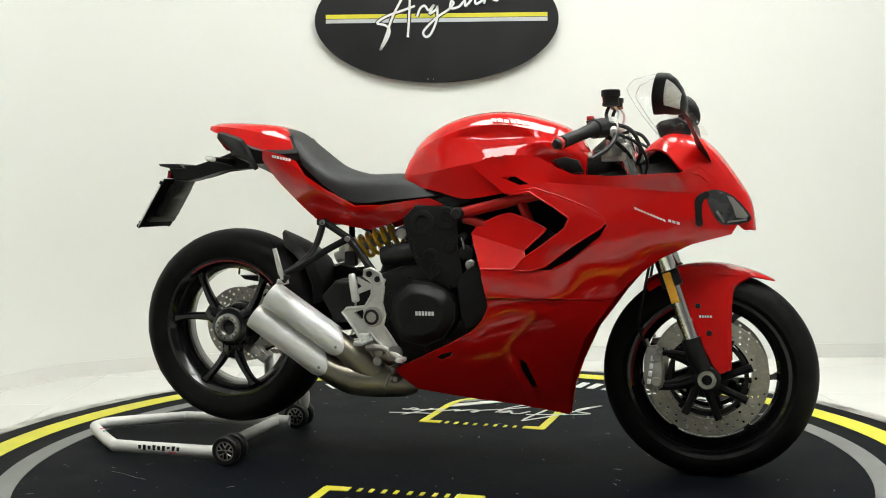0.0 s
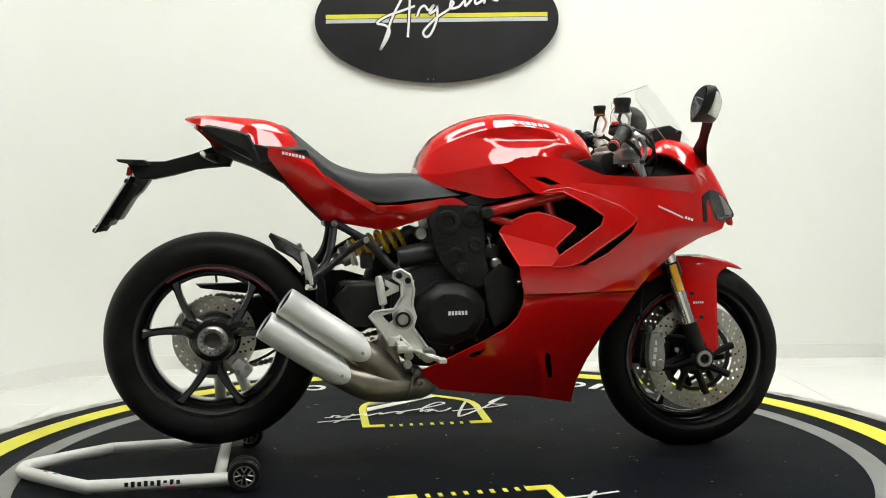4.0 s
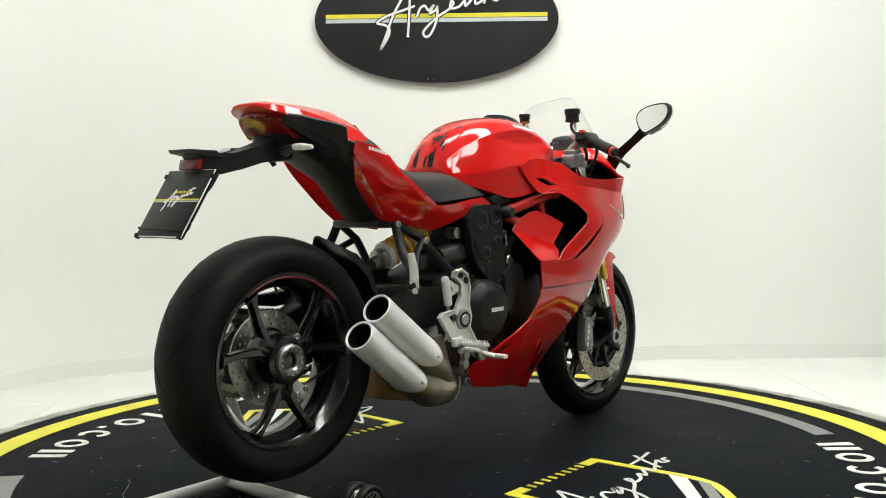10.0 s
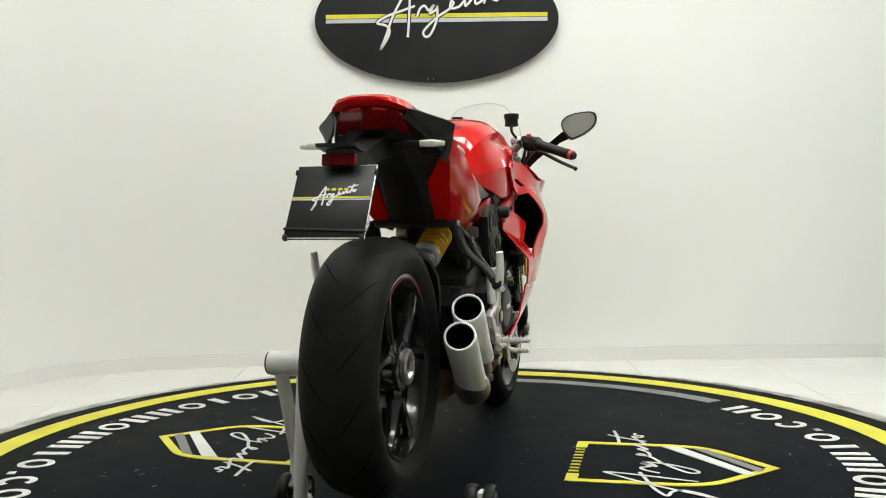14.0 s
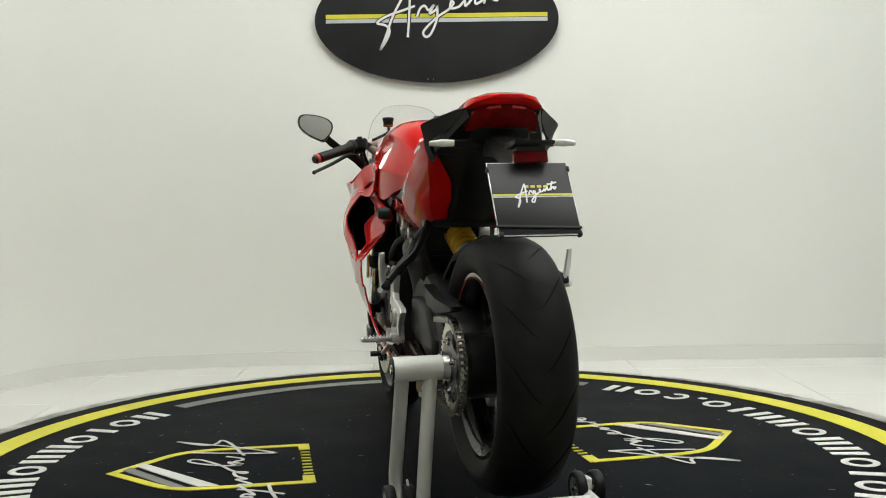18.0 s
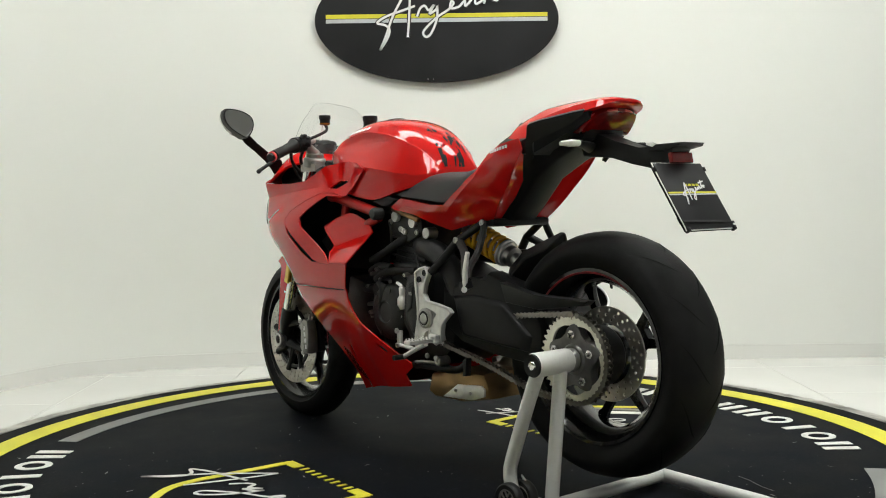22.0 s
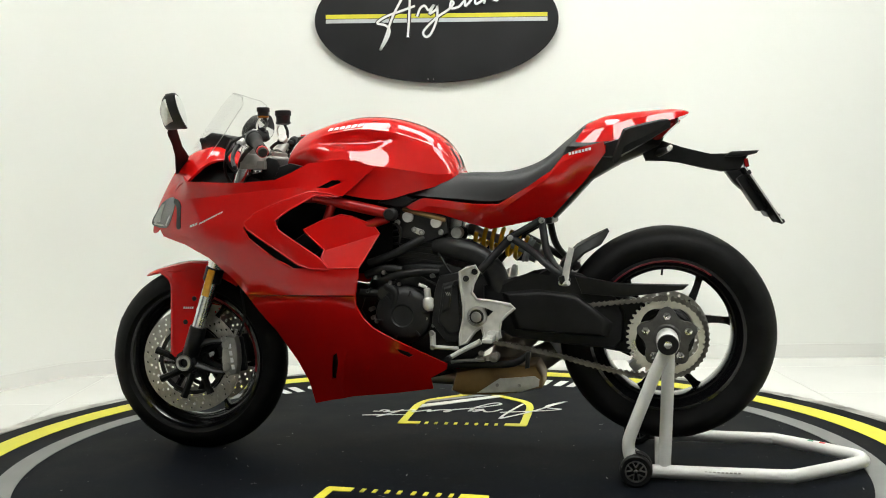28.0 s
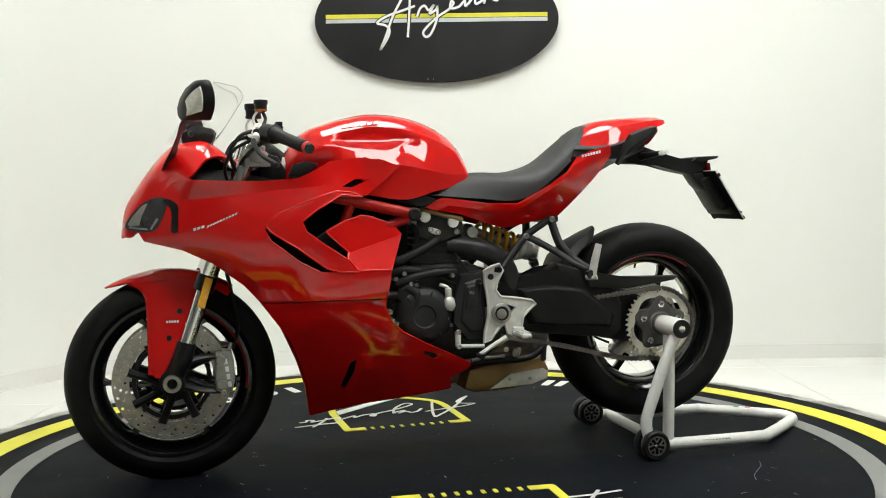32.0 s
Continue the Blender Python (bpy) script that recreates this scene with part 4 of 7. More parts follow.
KNOTS_A = [(0.14, 0.880, 0.184), (0.208, 0.904, 0.176), (0.27, 0.911, 0.171), (0.355, 0.900, 0.176), (0.45, 0.853, 0.200), (0.55, 0.846, 0.203), (0.65, 0.847, 0.205), (0.735, 0.850, 0.202),
           (0.775, 0.872, 0.150), (0.83, 0.83, 0.124), (0.88, 0.715, 0.096), (0.86, 0.69, 0.116), (0.80, 0.68, 0.152), (0.76, 0.66, 0.170), (0.68, 0.62, 0.186), (0.60, 0.56, 0.198), (0.514, 0.453, 0.188)]
KNOTS_B = [(0.54, 0.72, 0.236), (0.44, 0.72, 0.243), (0.34, 0.815, 0.208), (0.26, 0.81, 0.182), (0.22, 0.84, 0.178), (0.39, 0.60, 0.230), (0.30, 0.590, 0.231), (0.19, 0.592, 0.231),
           (0.65, 0.74, 0.218), (0.76, 0.76, 0.184), (0.68, 0.67, 0.207), (0.60, 0.80, 0.205), (0.70, 0.80, 0.195)]
KNOTS_C = [(0.21, 0.50, 0.221), (0.36, 0.50, 0.224), (0.46, 0.52, 0.215), (0.45, 0.40, 0.172), (0.30, 0.36, 0.172), (0.43, 0.30, 0.105), (0.41, 0.19, 0.035), (0.27, 0.19, 0.070), (0.10, 0.215, 0.110),
           (-0.02, 0.235, 0.135), (-0.084, 0.29, 0.160), (0.0, 0.335, 0.182), (0.10, 0.38, 0.196), (0.19, 0.445, 0.212), (0.15, 0.30, 0.160), (0.30, 0.26, 0.118)]
fair_base = surface(KNOTS_A + KNOTS_B + KNOTS_C, 0.06, 0.006)
VENT_FRAME = [(0.262, 0.800), (0.300, 0.812), (0.345, 0.816), (0.424, 0.790), (0.504, 0.757), (0.541, 0.727), (0.530, 0.709), (0.450, 0.657), (0.376, 0.603), (0.340, 0.592), (0.285, 0.590), (0.312, 0.622), (0.379, 0.667), (0.432, 0.706), (0.443, 0.734), (0.400, 0.765), (0.328, 0.806), (0.290, 0.802)]
SCOOP = [(0.150, 0.690), (0.170, 0.716), (0.234, 0.742), (0.266, 0.747), (0.323, 0.729), (0.372, 0.704), (0.360, 0.690), (0.309, 0.645), (0.314, 0.622), (0.285, 0.594), (0.194, 0.594), (0.168, 0.650)]
frame_lift = surface([(0.27, 0.805, 0.000), (0.345, 0.815, 0.003), (0.54, 0.727, 0.004), (0.43, 0.66, 0.006), (0.30, 0.595, 0.002), (0.443, 0.734, 0.002), (0.379, 0.667, 0.001)], 0.02)
SCOOP_FOLD = [(0.152, 0.6894), (0.23, 0.666), (0.312, 0.6414)]


def scoop_depth(x, z):
    """Two planes that meet at a fold: the leaning flank below, the flatter roof above."""
    fold = 0.690 - 0.30 * (x - 0.150)
    return 0.231 - 0.77 * (min(z, fold) - 0.594) - 0.22 * max(0.0, z - fold)


FOLDS = [[(0.30, 0.838), (0.466, 0.824), (0.60, 0.812), (0.76, 0.797)], [(0.47, 0.818), (0.56, 0.797), (0.667, 0.764), (0.77, 0.728)], [(0.545, 0.548), (0.60, 0.598), (0.66, 0.643), (0.745, 0.682), (0.84, 0.704)],
         [(0.20, 0.514), (0.54, 0.514)], [(0.20, 0.508), (0.54, 0.508)]]


def fair_depth(x, z):
    """The flank of the fairing, with its beak folds, lower step and fin."""
    y = fair_base(x, z)
    along = smooth_step((x - 0.28) / 0.16)
    y += 0.36 * max(0.0, z - (0.824 - 0.090 * (x - 0.466))) * along * smooth_step((0.785 - x) / 0.06)
    y -= 0.10 * max(0.0, z - float(np.interp(x, [0.47, 0.56, 0.667, 0.77], [0.818, 0.797, 0.764, 0.728]))) * smooth_step((x - 0.46) / 0.08)
    if x > 0.545:
        y -= 0.18 * max(0.0, float(np.interp(x, [0.545, 0.60, 0.66, 0.745, 0.84], [0.548, 0.598, 0.643, 0.682, 0.704])) - z) * smooth_step((x - 0.545) / 0.03)
    y -= 0.005 * smooth_step((0.514 - z) / 0.006) * smooth_step((x - 0.15) / 0.05)
    y += 0.007 * math.exp(-((x - (0.262 + 0.25 * (0.33 - z))) / 0.016) ** 2) * smooth_step((0.36 - z) / 0.05)
    return y


L_LOW = [(0.412, 0.230), (0.405, 0.150), (0.348, 0.165), (0.266, 0.185), (0.102, 0.210), (0.000, 0.228), (0.004, 0.262), (-0.048, 0.292)]
L_REAR = [(-0.052, 0.308), (0.005, 0.336)] + F_REAR[2:]
for s in (-1, 1):
    outline = F_TOP + F_FRONT + (F_LOW + F_REAR if s < 0 else L_LOW + L_REAR) + F_NOTCH
    on_bike("side_fairing", panel(outline, fair_depth, s, [DUCT_A, DUCT_B, WING_VENT], step=0.0095, thick=0.005, lines=FOLDS), RED, "glossy red side fairing with angular air vents", smooth=11)
    on_bike("vent_frame", panel(VENT_FRAME, lambda x, z: fair_depth(x, z) + frame_lift(x, z), s, step=0.009, thick=0.005), RED, "raised red frame round the vents")
    on_bike("scoop", panel(SCOOP, scoop_depth, s, step=0.008, thick=0.004, lines=[SCOOP_FOLD]), RED, "red scoop below the upper opening", smooth=12)
    for path, deep, shut in ((resample(VENT_FRAME, 0.012), lambda x, z: fair_depth(x, z) + frame_lift(x, z) - 0.0018, True), (resample(SCOOP, 0.012), lambda x, z: scoop_depth(x, z) - 0.0016, True),
                             (resample(F_NOTCH[3:8], 0.012)[:-15], lambda x, z: fair_depth(x, z) - 0.0018, False), (resample(F_REAR[2:], 0.012)[:-17], lambda x, z: fair_depth(x, z) - 0.0018, False)):
        on_bike("rolled_edge", tube([(x, s * deep(x, z), z) for x, z in path], 0.0028, 8, 1, smooth=False, closed=shut), RED, smooth=60)
    # Black sheets close behind the vents; their colour stands in for shaded depth.
    on_bike("vent_dark_backing", panel([(0.31, 0.818), (0.345, 0.832), (0.45, 0.815), (0.56, 0.775), (0.605, 0.71), (0.545, 0.655), (0.43, 0.600), (0.335, 0.597), (0.395, 0.665), (0.447, 0.708), (0.456, 0.736), (0.405, 0.772), (0.335, 0.812)],
                                lambda x, z: fair_depth(x, z) - 0.013, s, thick=0.002, step=0.012), GROOVE, "black sheet standing in for the dark depth of the vents")
    on_bike("vent_dark_backing", panel([(0.34, 0.575), (0.45, 0.595), (0.550, 0.665), (0.570, 0.725), (0.50, 0.735), (0.40, 0.67), (0.35, 0.615)], lambda x, z: fair_depth(x, z) - 0.010, s, thick=0.002), GROOVE, "black sheet standing in for the shaded inside of the vent")
    on_bike("vent_dark_backing", panel([(0.262, 0.355), (0.325, 0.345), (0.355, 0.23), (0.290, 0.222), (0.262, 0.30)], lambda x, z: fair_depth(x, z) - 0.014, s, thick=0.002), PLASTIC)
    on_bike("vent_dark_backing", panel(WING_VENT, lambda x, z: fair_depth(x, z) - 0.010, s, thick=0.002), GROOVE)
    on_bike("vent_dark_backing", panel([(0.03, 0.330), (0.055, 0.356), (0.115, 0.368), (0.10, 0.328), (0.06, 0.312)], lambda x, z: fair_depth(x, z) - 0.012, s, thick=0.002), PLASTIC)

NOSE = [(0.622, 0.914, 0.030, 0.914, 0.062, 0.913, 0.085, 0.908),
        (0.655, 0.946, 0.040, 0.945, 0.078, 0.938, 0.104, 0.920),
        (0.695, 0.966, 0.050, 0.964, 0.094, 0.952, 0.142, 0.906),
        (0.740, 0.963, 0.055, 0.959, 0.108, 0.936, 0.182, 0.856),
        (0.785, 0.948, 0.055, 0.942, 0.104, 0.914, 0.148, 0.842),
        (0.833, 0.902, 0.052, 0.894, 0.092, 0.866, 0.119, 0.785),
        (0.886, 0.826, 0.045, 0.818, 0.076, 0.785, 0.092, 0.708),
        (0.914, 0.775, 0.036, 0.768, 0.062, 0.735, 0.074, 0.700),
        (0.925, 0.718, 0.020, 0.716, 0.035, 0.706, 0.045, 0.697)]
on_bike("nose_cowl", saddle(NOSE, hollow=0.005), RED, "red nose cowl below the windscreen")


# ---- bodywork details ----
def decal_on(rows, test, offset, name, material, label="", parent=None, n=24, across=26):
    """A thin patch lying on a lofted body, kept where test(x, y, z) holds."""
    bm = saddle(rows, n, across)
    bmesh.ops.recalc_face_normals(bm, faces=bm.faces)
    bmesh.ops.delete(bm, geom=[f for f in bm.faces if len(f.verts) > 4 or not test(*f.calc_center_median())], context="FACES")
    bm.normal_update()
    for v in bm.verts:
        v.co += v.normal * offset
    return on_bike(name, bm, material, label, parent, 60)


def bar_row(x0, x1, gaps):
    """Edges of plain bars that fill x0..x1."""
    w = (x1 - x0) / gaps
    return [(x0 + i * w, x0 + i * w + w * 0.72) for i in range(gaps)]


def splat(x, y, z):
    if x > 0.11 or z < 0.885 or abs(y) > 0.052:
        return False
    v = noise.noise(Vector((x * 34, y * 40, 3.7))) + 0.8 * noise.noise(Vector((x * 95, y * 105, 1.2)))
    return v > 0.0 + 0.75 * max(0, x + 0.03) / 0.12


pad = decal_on(TANK, splat, 0.0010, "tank_pad", SPLASH, "black splashed rubber pad at the tank's rear", tank, 48, 60)
tagged(pad, kind="stuff")
for s in (-1, 1):
    for a, b in bar_row(0.205, 0.312, 6):
        decal_on(TANK, lambda x, y, z: a < x + 0.35 * (z - 1.01) < b and 1.002 < z + 0.12 * (x - 0.26) < 1.0105 and y * s > 0.05, 0.0008, "decal_bar", WHITE, "white lettering bar", tank, 64, 40)
    # text bars on the panels
    for a, b in bar_row(0.616, 0.698, 10):
        zz = 0.757 - (a - 0.616) * 0.44
        on_bike("decal_bar", panel([(a, zz), (b, zz - 0.003), (b - 0.002, zz + 0.003), (a - 0.002, zz + 0.006)], lambda x, z: fair_depth(x, z) + 0.0010, s, thick=0.0006, step=0.01), WHITE, "white lettering bar")
    for a, b in bar_row(0.702, 0.734, 3):
        zz = 0.722 - (a - 0.702) * 0.30
        on_bike("decal_bar", panel([(a, zz), (b, zz - 0.002), (b, zz + 0.005), (a, zz + 0.007)], lambda x, z: fair_depth(x, z) + 0.0010, s, thick=0.0006, step=0.01), WHITE)
    for a, b in bar_row(-0.470, -0.405, 7):
        zz = 0.9285 - (a + 0.470) * 0.22
        on_bike("decal_bar", panel([(a, zz - 0.007), (b, zz - 0.008), (b, zz), (a, zz + 0.001)], lambda x, z: side_depth(x, z) + 0.0012, s, thick=0.0008, step=0.01), WHITE)
    # headlamp, slash and seam
    lamp_depth = lambda x, z: fair_depth(x, z) + 0.0025
    lamp = on_bike("headlamp", panel(rounded([(0.797, 0.796), (0.824, 0.806), (0.866, 0.788), (0.896, 0.756), (0.912, 0.732), (0.904, 0.717), (0.842, 0.711), (0.815, 0.742)], 2), lamp_depth, s, thick=0.004, step=0.008), LAMP_GLASS, "clear smoked headlamp lens")
    for a, b in (((0.850, 0.716), (0.900, 0.721)), ((0.822, 0.745), (0.842, 0.716))):
        part("reflector", panel([(a[0], a[1]), (b[0], b[1]), (b[0] + 0.003, b[1] + 0.005), (a[0] + 0.004, a[1] + 0.005)], lambda x, z: lamp_depth(x, z) + 0.0012, s, thick=0.001, step=0.006), STEEL, lamp, "bright lamp reflector strip")
    part("reflector", panel([(0.850, 0.790), (0.866, 0.783), (0.893, 0.752), (0.905, 0.733), (0.898, 0.726), (0.874, 0.730), (0.866, 0.756)], lambda x, z: lamp_depth(x, z) + 0.001, s, thick=0.001, step=0.008), CALIPER, lamp, "pale grey reflector bowl behind the lens")
    on_bike("fairing_slash", panel(rounded([(0.772, 0.785), (0.798, 0.802), (0.806, 0.790), (0.790, 0.775), (0.787, 0.745), (0.789, 0.712), (0.773, 0.712), (0.771, 0.750)]), lambda x, z: fair_depth(x, z) + 0.003, s, thick=0.004, step=0.008), PLASTIC, "black slit beside the headlamp")
    on_bike("seam", tube([(x, s * (fair_depth(x, 0.512 - 0.03 * max(0, x - 0.4)) + 0.0002), 0.512 - 0.03 * max(0, x - 0.4)) for x in (0.214, 0.28, 0.35, 0.42, 0.48, 0.53)], 0.0013, 6, 4), GLOSS, "thin dark panel seam")
    # walls of the upper opening
    # The first is an added black sheet that stands in for the opening's shaded depth.
    on_bike("duct_wall", panel([(0.125, 0.57), (0.45, 0.57), (0.50, 0.63), (0.565, 0.72), (0.50, 0.82), (0.34, 0.85), (0.13, 0.85), (0.12, 0.70)], lambda x, z: 0.112 + 0.02 * smooth_step((x - 0.40) / 0.15), s, thick=0.003), GROOVE, "black sheet added to give the opening its dark depth")
    on_bike("duct_wall", loft([[(0.50, s * 0.100, 0.62), (0.565, s * 0.100, 0.70), (0.53, s * 0.100, 0.80), (0.46, s * 0.100, 0.83)], [(0.48, s * 0.226, 0.61), (0.565, s * 0.228, 0.70), (0.53, s * 0.220, 0.78), (0.42, s * 0.205, 0.815)]]), GROOVE, "black front wall of the opening")
    on_bike("duct_wall", slab([(0.30, 0.66), (0.385, 0.61), (0.44, 0.655), (0.37, 0.70)], s * 0.135, s * 0.160, 0.004), PLASTIC, "black duct below the opening")
    # black covers between tank and fairing
    on_bike("tank_cover", slab([(0.385, 0.893), (0.420, 0.902), (0.455, 0.892), (0.470, 0.860), (0.430, 0.855)], s * 0.130, s * 0.165, 0.004), PLASTIC, "black cover in front of the tank")
    on_bike("seat_corner", slab([(0.040, 0.790), (0.075, 0.802), (0.150, 0.789), (0.160, 0.781), (0.100, 0.769), (0.075, 0.766)], s * 0.110, s * 0.149, 0.004, taper=0.96), PLASTIC, "black corner cover below the tank")
    # inner cowl
    on_bike("inner_cowl", panel([(0.50, 0.848), (0.60, 0.842), (0.755, 0.850), (0.775, 0.870), (0.770, 0.905), (0.700, 0.915), (0.640, 0.880), (0.55, 0.862)], surface([(0.5, 0.85, 0.150), (0.75, 0.85, 0.120), (0.77, 0.90, 0.09), (0.64, 0.88, 0.07)], 0.05), s, thick=0.004), PLASTIC, "black inner cowl")
    # front mudguard flank
    FEND = [(0.690, 0.584), (0.725, 0.592), (0.800, 0.598), (0.868, 0.586), (0.905, 0.568), (0.895, 0.559), (0.872, 0.551), (0.859, 0.540), (0.852, 0.522), (0.849, 0.467), (0.849, 0.310), (0.840, 0.302), (0.824, 0.305), (0.774, 0.402), (0.728, 0.503), (0.708, 0.550)]
    fd = surface([(0.70, 0.58, 0.064), (0.80, 0.598, 0.061), (0.90, 0.565, 0.056), (0.85, 0.54, 0.074), (0.85, 0.46, 0.086), (0.845, 0.305, 0.098), (0.77, 0.41, 0.094), (0.73, 0.50, 0.086), (0.79, 0.53, 0.082), (0.71, 0.555, 0.072)], 0.03)
    leg = on_bike("mudguard_leg", panel(FEND, fd, s, thick=0.004, step=0.010), RED, "red flank of the front mudguard")
    front = [(0.905, 0.568), (0.872, 0.551), (0.859, 0.540), (0.852, 0.522), (0.849, 0.467), (0.849, 0.39), (0.849, 0.312)]
    part("front_edge", loft([[(x - 0.003, s * (fd(x, z) + 0.0005), z), (x + 0.004, s * (fd(x, z) - 0.001), z), (x + 0.013, s * (fd(x, z) - 0.013), z - 0.002), (x + 0.009, s * (fd(x, z) - 0.014), z - 0.002)] for x, z in front]), RED, leg, "rolled front edge of the mudguard", 50)
    for x, z in ((0.773, 0.487), (0.803, 0.413)):
        part("rubber_plug", lathe([(0.0, s * 0.004), (0.007, s * 0.003), (0.008, 0.0), (0.0, -s * 0.004)], (x, s * fd(x, z), z), "Y", 12), HOSE, leg)
    for a, b in bar_row(0.776, 0.812, 5):
        part("decal_bar", panel([(a, 0.456), (b, 0.455), (b, 0.461), (a, 0.462)], lambda x, z: fd(x, z) + 0.001, s, thick=0.0006, step=0.01), WHITE, leg)


def mudguard():
    secs = []
    for i in range(15):
        a = radians(56 + 68 * i / 14)
        w = 0.069 if i > 4 else 0.006 + 0.063 * math.sqrt(i / 5.0 if i else 0.0)
        r = 0.313 + 0.007 * max(0, (4 - i) / 4)
        prof = [(-w, -0.026), (-w * 0.86, -0.008), (-w * 0.5, 0.0), (0, 0.003), (w * 0.5, 0.0), (w * 0.86, -0.008), (w, -0.026)]
        k = (w / 0.069) ** 2
        ring = [(FX + (r + d * k) * math.cos(a), y, FZ + (r + d * k) * math.sin(a)) for y, d in prof]
        ring += [(FX + (r + d * k - 0.004) * math.cos(a), y * 0.96, FZ + (r + d * k - 0.004) * math.sin(a)) for y, d in prof[::-1]]
        secs.append(ring)
    return loft(secs)


on_bike("front_mudguard", mudguard(), RED, "pointed glossy red front mudguard")


def windscreen():
    rows = [((0.800, 0.962), (0.705, 0.918), 0.125), ((0.770, 1.003), (0.672, 0.955), 0.133), ((0.732, 1.052), (0.632, 1.005), 0.135), ((0.697, 1.097), (0.600, 1.055), 0.128), ((0.672, 1.124), (0.585, 1.085), 0.112), ((0.660, 1.134), (0.600, 1.112), 0.085)]
    secs_f, secs_b = [], []
    for (cx, cz), (sx, sz), w in rows:
        f = []
        for k in range(17):
            u = -1 + k / 8
            f.append((cx + (sx - cx) * u * u, w * u, cz + (sz - cz) * u * u))
        secs_f.append(f)
    bm = bmesh.new()
    F = [[bm.verts.new(p) for p in f] for f in secs_f]
    B = [[bm.verts.new((p[0] - 0.003, p[1] * 0.99, p[2] - 0.001)) for p in f] for f in secs_f]
    for A, s in ((F, 1), (B, -1)):
        for p, q in zip(A, A[1:]):
            for j in range(16):
                bm.faces.new((p[j], p[j + 1], q[j + 1], q[j]))
    m = len(F)
    for i in range(m - 1):
        for j in (0, 16):
            bm.faces.new((F[i][j], F[i + 1][j], B[i + 1][j], B[i][j]))
    for i in (0, m - 1):
        for j in range(16):
            bm.faces.new((F[i][j], F[i][j + 1], B[i][j + 1], B[i][j]))
    ob = on_bike("windscreen", bm, SCREEN, "clear curved acrylic windscreen")
    ob.visible_shadow = False
    edge = [secs_f[i][0] for i in range(m)] + secs_f[-1][1:16] + [secs_f[i][16] for i in range(m - 1, -1, -1)]
    part("screen_edge", tube(edge, 0.0009, 6, 2), STEEL, ob, "bright polished screen edge")
    for k in (-1, 1):
        part("screen_bolt", lathe([(0.0, k * 0.008), (0.006, k * 0.007), (0.008, k * 0.003), (0.008, -k * 0.010), (0.0, -k * 0.010)], (0.728, k * 0.097, 0.981), "Y", 14), HOSE, ob, "black rubber screen bolt")
    return ob


windscreen()
on_bike("dashboard", slab([(0.676, 0.940), (0.660, 0.990), (0.670, 0.999), (0.718, 1.008), (0.758, 0.984), (0.750, 0.945)], -0.056, 0.056, 0.008), PLASTIC, "black instrument housing")
on_bike("display", slab([(0.6735, 0.945), (0.6595, 0.988), (0.6570, 0.987), (0.6710, 0.944)], -0.047, 0.047, 0.001), LAMP_GLASS, "dark glossy display")
# Added block that fills the dark space of cables between tank and yoke.
on_bike("head_filler", slab([(0.43, 0.80), (0.445, 0.885), (0.52, 0.888), (0.60, 0.875), (0.60, 0.80)], -0.060, 0.060, 0.012), PLASTIC, "black filler block for the cables round the steering head")
# Added near-black block that keeps the hollow behind the nose dark.
on_bike("nose_filler", slab([(0.585, 0.80), (0.600, 0.872), (0.660, 0.915), (0.760, 0.935), (0.785, 0.89), (0.785, 0.80)], -0.070, 0.070, 0.012), GROOVE, "black filler block closing the gap behind the nose")
on_bike("headlamp_shell", slab([(0.70, 0.86), (0.80, 0.86), (0.87, 0.75), (0.86, 0.69), (0.74, 0.68), (0.66, 0.74)], -0.085, 0.085, 0.01), PLASTIC, "black inner headlamp shell")

